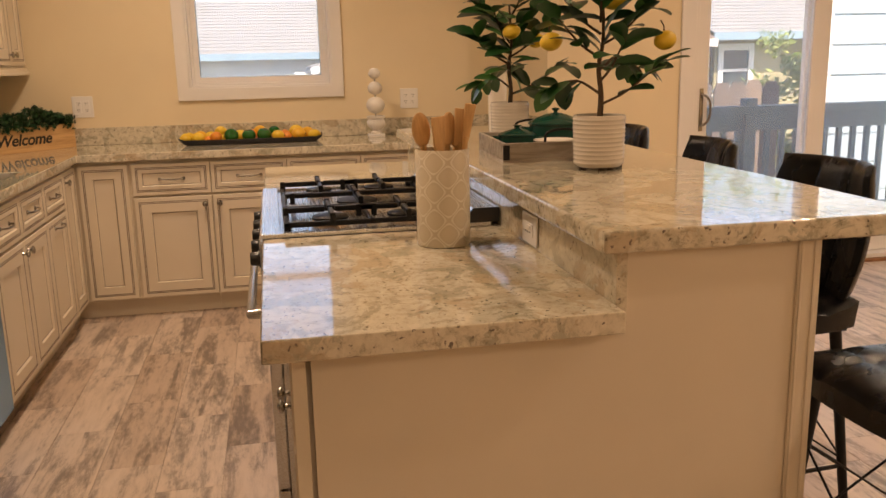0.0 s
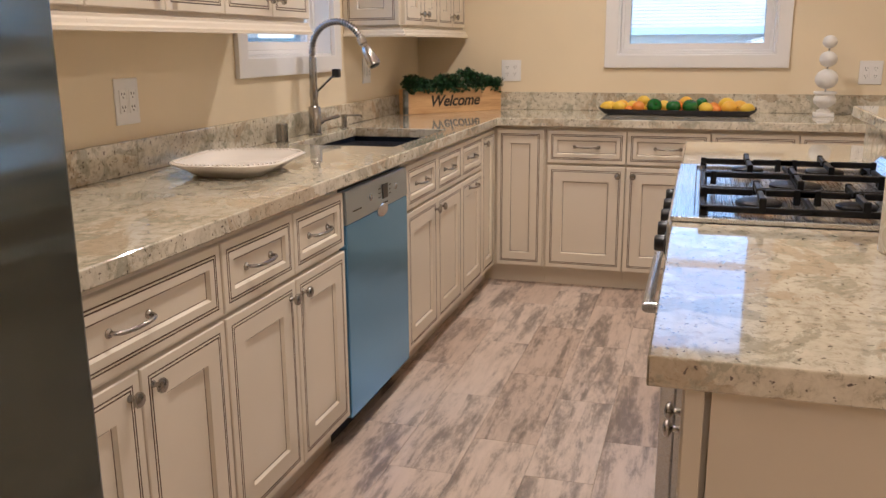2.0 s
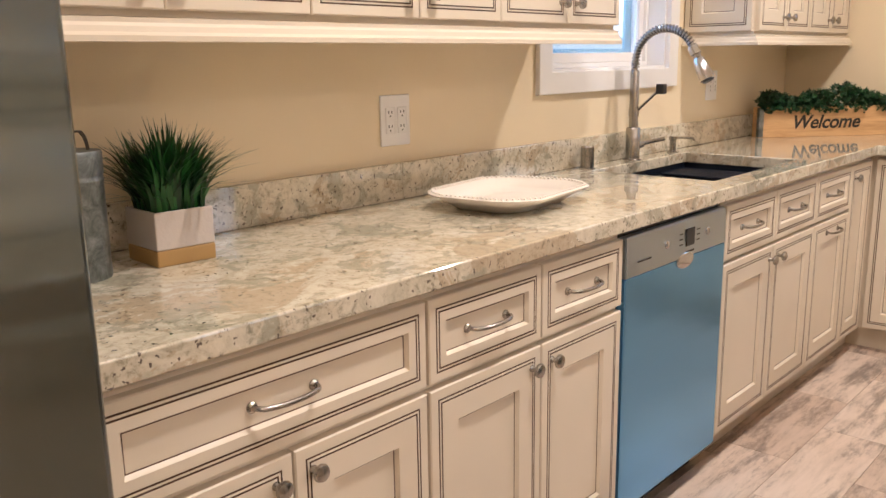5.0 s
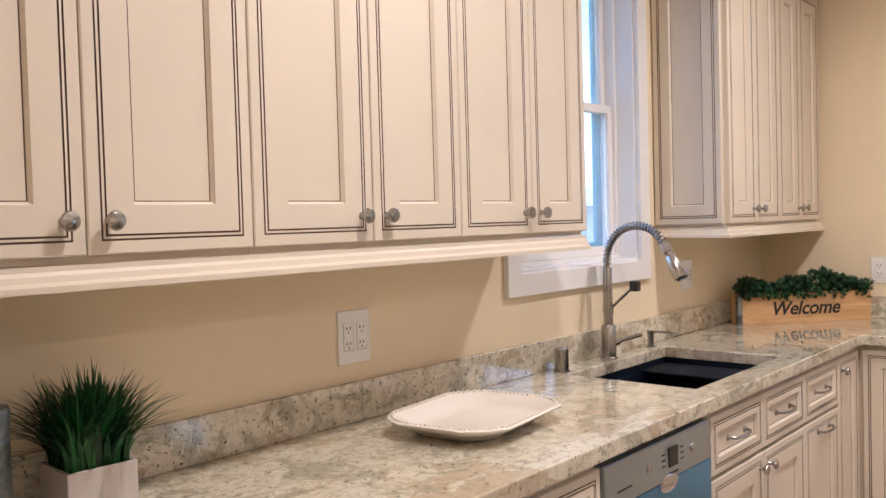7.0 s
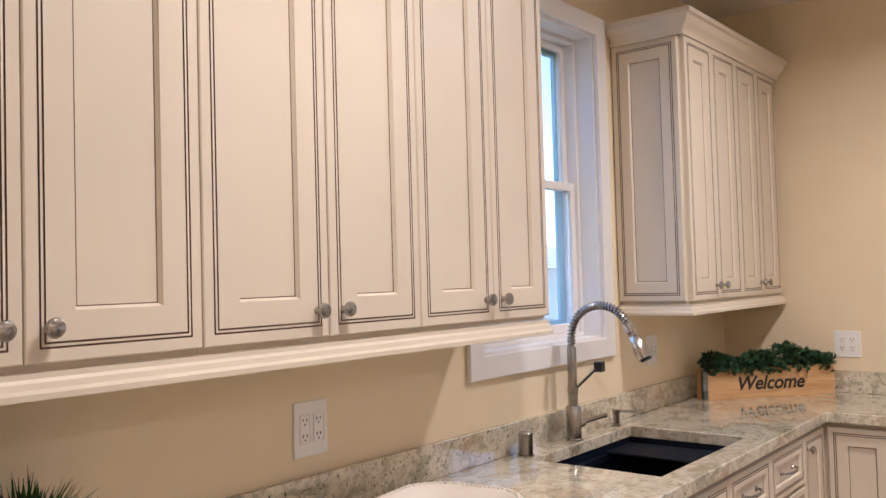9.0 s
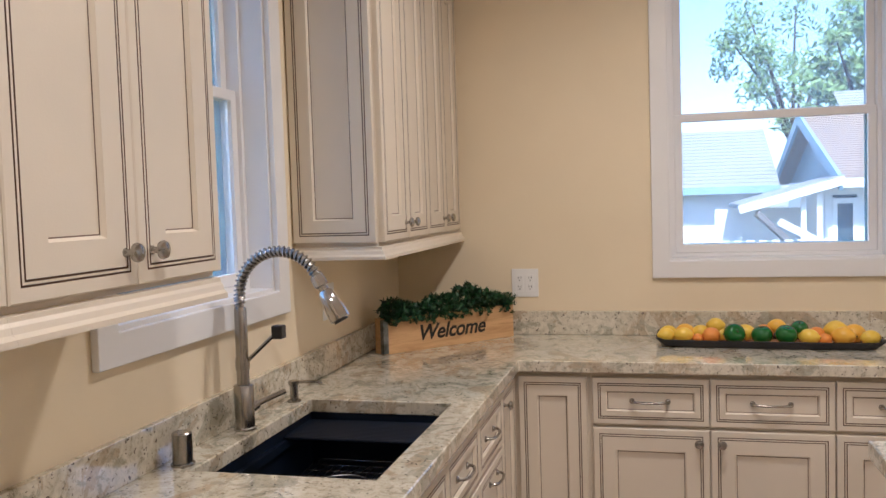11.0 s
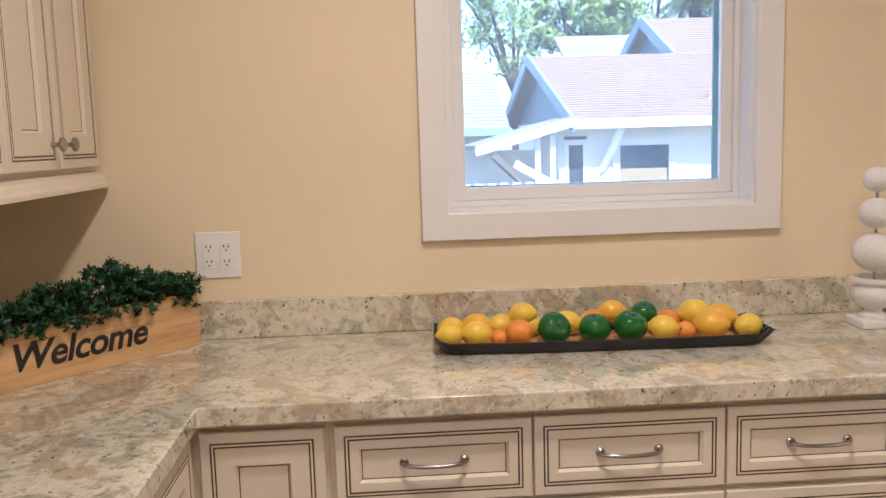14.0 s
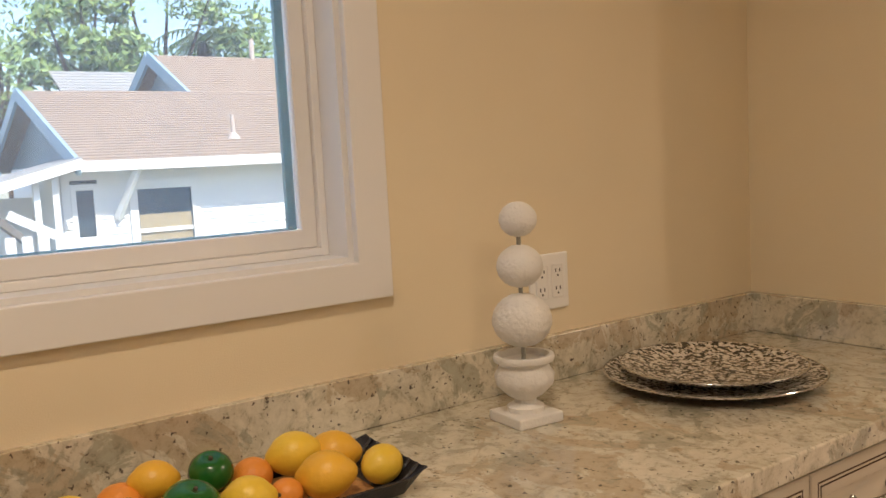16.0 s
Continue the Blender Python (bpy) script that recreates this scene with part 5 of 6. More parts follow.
# ---- range ----
def gas_range():
    x0, x1 = 1.626, 2.177
    w = RY1 - RY0 - 0.006
    g = thing("gas_range", pose(0, RY0 + 0.003, 0), "stainless steel gas range with black cast iron grates", "range")
    part("body", box(x0 + 0.03, x1, 0.0, w, 0.06, CT - 0.006), STEEL, g)
    part("kick_plate", box(x0 + 0.09, x0 + 0.11, 0.01, w - 0.01, 0.0, 0.0595), BLACK_PLASTIC, g)
    part("control_panel", box(x0 - 0.012, x0 + 0.0295, 0.0, w, 0.775, CT - 0.006, 0.006), STEEL, g)
    for k in range(5):
        y = 0.10 + k * (w - 0.20) / 4
        kn = part("knob", lathe([(0, 0), (0.026, 0), (0.026, 0.004), (0.020, 0.006), (0.0185, 0.024), (0.016, 0.028), (0, 0.028)], 20, pose(x0 - 0.0125, y, 0.843, 0, -90, 0)), BLACK_PLASTIC, g, "black control knob", True)
    od = part("oven_door", box(x0 - 0.006, x0 + 0.0295, 0.006, w - 0.006, 0.20, 0.765, 0.005), STEEL, g)
    part("door_window", box(x0 - 0.0085, x0 - 0.0065, 0.14, w - 0.14, 0.33, 0.60), BLACK_PLASTIC, od)
    part("door_handle", tube([(x0 - 0.006, 0.05, 0.70), (x0 - 0.047, 0.05, 0.70), (x0 - 0.047, w - 0.05, 0.70), (x0 - 0.006, w - 0.05, 0.70)], 0.013, 12), STEEL, od, smooth=True)
    part("drawer_front", box(x0 - 0.006, x0 + 0.0295, 0.006, w - 0.006, 0.065, 0.193, 0.005), STEEL, g)
    top = part("cooktop", cells([x0 - 0.006, x0 + 0.045, x1 - 0.02, x1 + 0.06], [0.0, 0.03, w - 0.03, w], lambda i, j: (i, j) != (1, 1), CT + 0.0006, CT + 0.012, XY, 0.002), STEEL, g)
    part("spill_tray", box(x0 + 0.0455, x1 - 0.0205, 0.0305, w - 0.0305, CT - 0.004, CT + 0.003), STEEL, g)
    cx0, cx1 = x0 + 0.055, x1 - 0.03
    burners = [(cx0 + 0.13, 0.16, 0.042), (cx1 - 0.13, 0.16, 0.036), (cx0 + 0.13, w - 0.16, 0.036), (cx1 - 0.13, w - 0.16, 0.042), ((cx0 + cx1) / 2, w / 2, 0.052)]
    for bx, by, r in burners:
        b = part("burner", lathe([(0, 0.0), (r * 1.25, 0.0), (r * 1.2, 0.008), (r * 0.9, 0.010), (r * 0.9, 0.014), (0, 0.014)], 28, pose(bx, by, CT + 0.0033)), painted("burner_brass", (0.45, 0.32, 0.2), 0.4, 0.2, 200, 0.1, 1.0) if "burner_brass" not in MATS else MATS["burner_brass"], g, smooth=True)
        part("burner_cap", lathe([(0, 0.0143), (r * 1.22, 0.0143), (r * 1.22, 0.021), (r * 1.1, 0.024), (0, 0.025)], 28, pose(bx, by, CT + 0.0033)), IRON, b, smooth=True)
    zg = CT + 0.045
    third = (w - 0.06) / 3

    def finger(bm, p, q):
        """A pan bar from the frame at p to its free tip at q, raised on a foot at p."""
        (px, py), (qx, qy) = p, q
        add_box(bm, min(px, qx) - 0.0065, max(px, qx) + 0.0065, min(py, qy) - 0.0065, max(py, qy) + 0.0065, zg - 0.008, zg + 0.007, 0.003, 2)
        add_box(bm, px - 0.0075, px + 0.0075, py - 0.0075, py + 0.0075, zg - 0.026, zg + 0.009, 0.002, 1)

    for s in range(3):
        y0, y1 = 0.03 + s * third + 0.004, 0.03 + (s + 1) * third - 0.004
        ym, xm = (y0 + y1) / 2, (cx0 + cx1) / 2
        bm = bmesh.new()
        for b in ((cx0, cx0 + 0.013, y0, y1), (cx1 - 0.013, cx1, y0, y1), (cx0, cx1, y0, y0 + 0.013), (cx0, cx1, y1 - 0.013, y1), (xm - 0.006, xm + 0.006, y0, y1)):
            add_box(bm, *b, zg - 0.026, zg - 0.012, 0.003, 2)
        for x in (cx0 + 0.009, cx1 - 0.009):
            for y in (y0 + 0.009, y1 - 0.009):
                add_box(bm, x - 0.009, x + 0.009, y - 0.009, y + 0.009, CT + 0.0033, zg - 0.011, 0.003, 1)
        for bx in ((cx0 + 0.13, cx1 - 0.13) if s != 1 else (xm,)):
            reach = 0.125 if s != 1 else 0.20
            finger(bm, (max(bx - reach, cx0 + 0.007), ym), (bx - 0.02, ym))
            finger(bm, (min(bx + reach, cx1 - 0.007), ym), (bx + 0.02, ym))
            finger(bm, (bx, y0 + 0.007), (bx, ym - 0.02))
            finger(bm, (bx, y1 - 0.007), (bx, ym + 0.02))
        part("grate", bm, IRON, g, "black cast iron pan grate")
    # sloped rear riser
    bm = bmesh.new()
    prof = [(2.150, CT + 0.0125), (2.187, CT + 0.052), (2.260, CT + 0.052), (2.260, CT + 0.0125)]
    a = [bm.verts.new((x, 0.0, z)) for x, z in prof]
    b = [bm.verts.new((x, w, z)) for x, z in prof]
    for k in range(4):
        bm.faces.new((a[k], a[(k + 1) % 4], b[(k + 1) % 4], b[k]))
    bm.faces.new(a)
    bm.faces.new(b)
    bmesh.ops.recalc_face_normals(bm, faces=bm.faces[:])
    part("rear_riser", bm, STEEL, g, "low sloped stainless steel rear riser")
    for y in (-0.0022, w + 0.0002):
        bm = bmesh.new()
        va = [bm.verts.new((x, y, z)) for x, z in prof]
        vb = [bm.verts.new((x, y + 0.002, z)) for x, z in prof]
        for k in range(4):
            bm.faces.new((va[k], va[(k + 1) % 4], vb[(k + 1) % 4], vb[k]))
        bm.faces.new(va)
        bm.faces.new(vb)
        bmesh.ops.recalc_face_normals(bm, faces=bm.faces[:])
        part("riser_end_cap", bm, BLACK_PLASTIC, g)


gas_range()


# ---- things on the island ----
def utensil_jar():
    j = thing("utensil_jar", pose(2.068, 2.632, CT), "tall beige ceramic utensil jar with a trellis pattern", "jar")
    r, h = 0.066, 0.236
    bm = bmesh.new()
    uv = bm.loops.layers.uv.new("UVMap")
    seg = 40
    prof = [(0.0, 0.0), (r - 0.003, 0.0), (r, 0.003), (r, h - 0.003), (r - 0.002, h), (r - 0.005, h - 0.002), (r - 0.006, 0.02), (0, 0.02)]
    add_lathe(bm, prof, seg)
    for f in bm.faces:
        cs = [math.atan2(l.vert.co.y, l.vert.co.x) for l in f.loops]
        wrap = max(cs) - min(cs) > math.pi
        for l, a in zip(f.loops, cs):
            if wrap and a < 0:
                a += 2 * math.pi
            l[uv].uv = (a * 6.0, l.vert.co.z / r * 6.0)
    part("vessel", bm, TRELLIS, j, smooth=True)
    rnd = random.Random(5)
    spec = [(-0.036, 0.0, -8, "spoon", 0.31), (-0.016, -0.016, -3, "spatula", 0.295), (0.004, 0.012, 3, "spoon", 0.305), (0.018, -0.010, 9, "spatula", 0.312), (0.040, 0.006, 8.5, "stick", 0.325), (0.026, 0.022, 8, "spoon", 0.30)]
    for x, y, lean, kind, ln in spec:
        u = thing("wooden_spoon" if kind == "spoon" else "wooden_spatula", pose(2.068 + x * 0.55, 2.632 + y, CT + 0.021, rnd.uniform(-4, 4), lean, rnd.uniform(-40, 40) if kind != "stick" else 0), "light brown wooden cooking utensil standing in the jar", "utensil", "wooden utensils in the jar")
        part("handle", tube([(0, 0, 0), (0, 0, ln * 0.45), (0, 0, ln - 0.08)], [0.0055, 0.006, 0.0075], 10), SPOON_WOOD, u, smooth=True)
        if kind == "spoon":
            b = ball(0.025, 3)
            for v in b.verts:
                v.co.z *= 1.7
                v.co.y *= 0.32
                if v.co.y < 0:
                    v.co.y += 0.55 * max(0.0, 0.008 - 0.5 * (v.co.x ** 2 + (v.co.z / 1.7) ** 2) / 0.025)
        else:
            b = box(-0.024 if kind != "stick" else -0.014, 0.024 if kind != "stick" else 0.014, -0.0035, 0.0035, -0.045, 0.045, 0.003, 2)
            for v in b.verts:
                if v.co.z < -0.01:
                    v.co.x *= 0.62
        part("head", b, SPOON_WOOD, u, smooth=True, at=pose(0, 0, ln - 0.045))


utensil_jar()


def lemon_tree(m, seed, h, lemons, label):
    rnd = random.Random(seed)
    t = thing("lemon_tree", m, label, "potted plant", "potted lemon trees on the bar")
    prof = [(0.0, 0.008), (0.060, 0.008), (0.064, 0.012)]
    for k in range(11):
        z = 0.016 + k * 0.0118
        prof += [(0.0685 + 0.0003 * k, z), (0.0705 + 0.0003 * k, z + 0.004), (0.0685 + 0.0003 * k, z + 0.009)]
    prof += [(0.0715, 0.147), (0.067, 0.149), (0.064, 0.146), (0.063, 0.125), (0.0, 0.125)]
    pot = part("pot", lathe(prof, 40), painted("ribbed_glaze", (0.62, 0.56, 0.47), 0.22, 0.10, 60, 0.2) if "ribbed_glaze" not in MATS else MATS["ribbed_glaze"], t, "ivory glazed pot with ribbed bands", True)
    for k in range(3):
        a = 2.1 * k + 0.4
        part("foot", lathe([(0, 0), (0.012, 0), (0.013, 0.0078), (0, 0.0078)], 12, pose(0.045 * math.cos(a), 0.045 * math.sin(a), 0)), BARK, pot)
    part("soil", lathe([(0, 0.134), (0.03, 0.133), (0.062, 0.1255)], 24), SOIL, t)
    trunk = bmesh.new()
    main = smooth_path([(0, 0, 0.12), (0.006, 0.004, 0.20), (-0.004, 0.0, 0.28), (0.006, -0.006, 0.36), (0.0, 0.0, h)], 4)
    add_tube(trunk, main, [0.0095 - 0.006 * k / (len(main) - 1) for k in range(len(main))], 8)
    tips = []
    for k in range(11):
        z0 = 0.175 + (h - 0.20) * k / 11
        a = k * 2.4 + rnd.uniform(-0.4, 0.4)
        ln = rnd.uniform(0.12, 0.20) * (1.1 - 0.35 * k / 11)
        d = Vector((math.cos(a), math.sin(a), 0))
        sag = -0.06 if k < 4 and k % 2 else 0.07
        p = [Vector((0, 0, z0)), Vector((0, 0, z0 + 0.035)) + d * ln * 0.4, Vector((0, 0, z0 + 0.05 + sag * 0.6)) + d * ln * 0.8, Vector((0, 0, z0 + 0.05 + sag)) + d * ln]
        br = smooth_path(p, 4)
        add_tube(trunk, br, [0.0042 - 0.0026 * j / (len(br) - 1) for j in range(len(br))], 6)
        tips.append(br)
    tips.append(main[len(main) // 2:])
    part("trunk", trunk, BARK, t, smooth=True)
    meshes = []
    for q in range(3):
        bm = bmesh.new()
        add_leaf(bm, Matrix(), 0.088 + 0.010 * q, 0.047 + 0.006 * q, 0.18 + 0.1 * q, 0.22, True)
        me = bpy.data.meshes.new("leaf")
        bm.to_mesh(me)
        bm.free()
        me.materials.append(LEMON_LEAF)
        meshes.append(me)
    for br in tips:
        n = len(br)
        for j in range(8):
            u = 0.30 + 0.70 * j / 8
            p = br[min(int(u * (n - 1)), n - 1)]
            ax = (br[-1] - br[max(n // 2 - 1, 0)]).normalized()
            side = ax.cross(Vector((0, 0, 1)))
            side = side.normalized() if side.length > 0.1 else Vector((1, 0, 0))
            d = (ax * rnd.uniform(0.4, 1.0) + side * (1 if j % 2 else -1) * rnd.uniform(0.3, 1.0) + Vector((0, 0, rnd.uniform(-0.5, 0.6)))).normalized()
            q = d.to_track_quat("Y", "Z").to_matrix().to_4x4()
            lf = new("leaf", meshes[rnd.randrange(3)])
            lf.parent = t
            sc = rnd.uniform(0.8, 1.2)
            lf.matrix_basis = Matrix.Translation(p) @ q @ pose(0, 0, 0, 0, rnd.uniform(-35, 35), 0) @ Matrix.Diagonal((sc, sc, sc, 1))
    for lx, ly, lz in lemons:
        b = ball(0.026, 3)
        for v in b.verts:
            v.co.x *= 1.22
            if abs(v.co.x) > 0.027:
                v.co.x *= 1.05
        lem = part("lemon", b, LEMON_SKIN, t, "ripe yellow lemon", True, pose(lx, ly, lz, 0, rnd.uniform(-20, 20), rnd.uniform(-30, 30)))
        part("stalk", tube([(0, 0, 0.024), (0.002, 0, 0.038), (-0.006 * (1 if lx > 0 else -1), 0, 0.055)], 0.0018, 6), BARK, lem)


lemon_tree(pose(2.555, 2.845, BT), 3, 0.55, [(0.045, 0.02, 0.455), (0.165, -0.05, 0.345), (-0.10, 0.12, 0.35)], "artificial lemon tree in a ribbed ivory pot, beside the tray")
lemon_tree(pose(2.545, 3.72, BT), 8, 0.50, [(-0.02, -0.10, 0.40), (0.12, 0.05, 0.37)], "artificial lemon tree in a ribbed ivory pot, behind the tray")


def wooden_tray():
    t = thing("wooden_tray", pose(2.540, 3.270, BT, 0, 0, -4), "weathered grey wooden serving tray with iron handles", "tray")
    a, b, h, th = 0.185, 0.215, 0.058, 0.012
    part("base_board", box(-a, a, -b, b, 0.0, 0.010), GREY_WOOD, t)
    for nm, q in (("side_board", (-a, -a + th, -b, b)), ("side_board", (a - th, a, -b, b)), ("end_board", (-a + th, a - th, -b, -b + th)), ("end_board", (-a + th, a - th, b - th, b))):
        part(nm, box(*q, 0.0102, h, 0.0015, 1), GREY_WOOD, t)
    for s in (-1, 1):
        part("handle", tube(smooth_path([(-0.055, s * (b - 0.006), h), (-0.05, s * (b + 0.002), h + 0.028), (0, s * (b + 0.004), h + 0.038), (0.05, s * (b + 0.002), h + 0.028), (0.055, s * (b - 0.006), h)]), 0.004, 8), IRON, t, "black iron bail handle", True)
    for x in (-a, a - 0.02):
        part("corner_plate", box(x, x + 0.02, -b - 0.0012, -b - 0.0002, 0.008, h - 0.006), IRON, t)


wooden_tray()


def cocotte(m, r, h, label):
    c = thing("enamel_pot", m, label, "cooking pot", "green enamel pots")
    part("pot_body", lathe([(0, 0), (r * 0.80, 0), (r * 0.92, h * 0.08), (r, h * 0.35), (r, h * 0.98), (r * 1.03, h), (r * 0.95, h), (r * 0.93, h * 0.1), (0, h * 0.08)], 40), ENAMEL, c, smooth=True)
    lid = part("lid", lathe([(r * 1.045, h + 0.001), (r * 1.05, h + 0.006), (r * 0.97, h * 1.10 + 0.004), (r * 0.62, h * 1.32), (r * 0.25, h * 1.46), (0, h * 1.48)], 40), ENAMEL, c, smooth=True)
    part("lid_knob", lathe([(0, h * 1.47), (0.008, h * 1.47), (0.006, h * 1.55), (0.013, h * 1.62), (0.013, h * 1.68), (0, h * 1.71)], 20), ENAMEL, lid, smooth=True)
    for s in (-1, 1):
        part("side_handle", tube(smooth_path([(s * r * 0.98, -0.025, h * 0.8), (s * (r + 0.022), -0.018, h * 0.84), (s * (r + 0.026), 0.0, h * 0.85), (s * (r + 0.022), 0.018, h * 0.84), (s * r * 0.98, 0.025, h * 0.8)]), 0.006, 8), ENAMEL, c, smooth=True)


cocotte(pose(2.450, 3.29, BT + 0.0103, 0, 0, -20), 0.060, 0.050, "small dark green enamel lidded pot in the tray")
cocotte(pose(2.603, 3.36, BT + 0.0103, 0, 0, -10), 0.088, 0.078, "large dark green enamel lidded pot in the tray")
sp = thing("side_plate", pose(2.530, 3.150, BT + 0.0103), "ivory ceramic side plate leaning low in the tray", "plate")
part("dish", lathe([(0, 0.03), (0.045, 0.03), (0.066, 0.044), (0.0665, 0.047), (0.060, 0.046), (0.044, 0.035), (0, 0.034)], 40), CERAMIC, sp, smooth=True)
part("foot_ring", lathe([(0, 0), (0.035, 0), (0.038, 0.0299), (0, 0.0299)], 32), CERAMIC, sp, smooth=True)
wv = thing("white_canister", pose(2.63, 4.22, BT), "tall white ceramic canister on the bar end", "canister")
part("vessel", lathe([(0, 0), (0.036, 0), (0.038, 0.004), (0.042, 0.24), (0.044, 0.25), (0.038, 0.25), (0.036, 0.02), (0, 0.02)], 32), CERAMIC, wv, smooth=True)
part("lip", lathe([(0.0405, 0.2503), (0.045, 0.252), (0.045, 0.258), (0.040, 0.259), (0.037, 0.2505)], 32), CERAMIC, wv, smooth=True)


# ---- bar stools ----
def bar_stool():
    s = thing("bar_stool", pose(2.935, 1.99, 0), "black tufted leather bar stool with thin metal legs", "bar stool", "bar stools along the island")
    # seat: tufted cushion, front edge towards -x
    bm = bmesh.new()
    n = 26
    grid = []
    for i in range(n + 1):
        row = []
        for j in range(n + 1):
            u, v = i / n * 2 - 1, j / n * 2 - 1
            edge = max(abs(u), abs(v))
            z = 0.735 - 0.030 * edge ** 6 + 0.02 * max(0, u) ** 3
            for gu in (-0.36, 0.36):
                z -= 0.008 * math.exp(-((u - gu + 0.25 * v * v * 0) / 0.05) ** 2)
            for gv in (-0.36, 0.36):
                z -= 0.008 * math.exp(-((v - gv) / 0.05) ** 2)
            k = 1 - 0.10 * (abs(u) * abs(v)) ** 2
            row.append(bm.verts.new((u * 0.205 * k, v * 0.215 * k, z)))
        grid.append(row)
    low = [[bm.verts.new((v.co.x * 0.97, v.co.y * 0.97, 0.655)) for v in row] for row in grid]
    for i in range(n):
        for j in range(n):
            bm.faces.new((grid[i][j], grid[i + 1][j], grid[i + 1][j + 1], grid[i][j + 1]))
            bm.faces.new((low[i][j], low[i][j + 1], low[i + 1][j + 1], low[i + 1][j]))
    for i in range(n):
        for a, b in (((i, 0), (i + 1, 0)), ((i + 1, n), (i, n)), ((0, i + 1), (0, i)), ((n, i), (n, i + 1))):
            bm.faces.new((grid[b[0]][b[1]], grid[a[0]][a[1]], low[a[0]][a[1]], low[b[0]][b[1]]))
    bmesh.ops.recalc_face_normals(bm, faces=bm.faces[:])
    part("seat", bm, LEATHER, s, smooth=True)
    # backrest: three padded channels, curved round the sitter
    bm = bmesh.new()
    front, rear = [], []
    for i in range(31):
        v = i / 30 * 2 - 1
        rf, rb = [], []
        for j in range(17):
            t = 0.5 - 0.5 * math.cos(math.pi * j / 16)
            z = 0.69 + 0.385 * t
            rim = math.sqrt(max(0.0, 1 - abs(2 * t - 1) ** 7)) * math.sqrt(max(0.0, 1 - abs(v) ** 9))
            seam = math.exp(-((v - 0.36) / 0.05) ** 2) + math.exp(-((v + 0.36) / 0.05) ** 2)
            x = 0.195 + 0.075 * t - 0.060 * v * v
            y = v * (0.175 + 0.035 * math.sin(math.pi * min(1, t * 1.1)))
            rf.append(bm.verts.new((x - 0.002 - rim * (0.030 - 0.014 * seam), y, z)))
            rb.append(bm.verts.new((x + 0.002 + rim * (0.024 - 0.008 * seam), y, z)))
        front.append(rf)
        rear.append(rb)
    for i in range(30):
        for j in range(16):
            bm.faces.new((front[i][j], front[i][j + 1], front[i + 1][j + 1], front[i + 1][j]))
            bm.faces.new((rear[i][j], rear[i + 1][j], rear[i + 1][j + 1], rear[i][j + 1]))
        for j in (0, 16):
            bm.faces.new((front[i][j], front[i + 1][j], rear[i + 1][j], rear[i][j]))
    for j in range(16):
        for i in (0, 30):
            bm.faces.new((front[i][j], rear[i][j], rear[i][j + 1], front[i][j + 1]))
    bmesh.ops.recalc_face_normals(bm, faces=bm.faces[:])
    part("backrest", bm, LEATHER, s, smooth=True)
    feet = [(-0.20, -0.205), (-0.20, 0.205), (0.20, -0.205), (0.20, 0.205)]
    tops = [(-0.15, -0.155), (-0.15, 0.155), (0.15, -0.155), (0.15, 0.155)]
    part("seat_frame", box(-0.17, 0.17, -0.175, 0.175, 0.640, 0.6545, 0.003), IRON, s)
    for (fx, fy), (tx, ty) in zip(feet, tops):
        part("leg", tube([(fx, fy, 0.0), (tx, ty, 0.6395)], [0.011, 0.016], 10), IRON, s, smooth=True)
    at = lambda k, z: tuple(f + (t - f) * z / 0.64 for f, t in zip(feet[k], tops[k])) + (z,)
    for a, b in ((0, 1), (0, 2), (1, 3), (2, 3)):
        part("foot_rail", tube([at(a, 0.26), at(b, 0.26)], 0.006, 8), IRON, s, smooth=True)
        for za, zb in ((0.28, 0.52), (0.52, 0.28)):
            part("cross_wire", tube([at(a, za), at(b, zb)], 0.003, 6), IRON, s, smooth=True)
    return s


stool = bar_stool()
for y in (2.655, 3.325, 4.02):
    copy_thing(stool, pose(2.935, y, 0, 0, 0, {2.655: 4, 3.325: -5, 4.02: 3}[y]))

# ---- outside ----
GZ = -1.0   # garden level below the kitchen floor
SIDING = painted("white_siding_paint", (0.78, 0.78, 0.76), 0.6, 0.04, 60, 0.2)
BEIGE_SIDING = painted("beige_siding_paint", (0.38, 0.33, 0.18), 0.6, 0.05, 60, 0.2)
BLUE_SIDING = painted("pale_blue_siding_paint", (0.50, 0.62, 0.70), 0.55, 0.04, 60, 0.2)
BARGE = painted("blue_grey_barge_paint", (0.28, 0.40, 0.48), 0.5, 0.06, 60, 0.15)
RAIL_PAINT = painted("teal_rail_paint", (0.06, 0.12, 0.14), 0.5, 0.12, 90, 0.2)
DARK_PANE = painted("dark_window_glass", (0.05, 0.07, 0.08), 0.08, 0.2, 30, 0.02)
BLIND = painted("beige_blind", (0.34, 0.27, 0.15), 0.7, 0.05)


def ground_material():
    m, n, l, b = material("dry_garden_ground", 0.9)
    p = position(n)
    r = ramp(n, [(0.3, (0.16, 0.13, 0.08)), (0.5, (0.20, 0.19, 0.09)), (0.7, (0.10, 0.14, 0.05))])
    l.new(noise_tex(n, l, 0.7, 8, 0.7, p).outputs["Fac"], r.inputs["Fac"])
    l.new(r.outputs["Color"], b.inputs["Base Color"])
    bump(n, l, b, noise_tex(n, l, 18, 4, 0.7, p).outputs["Fac"], 0.8, 0.03)
    return m


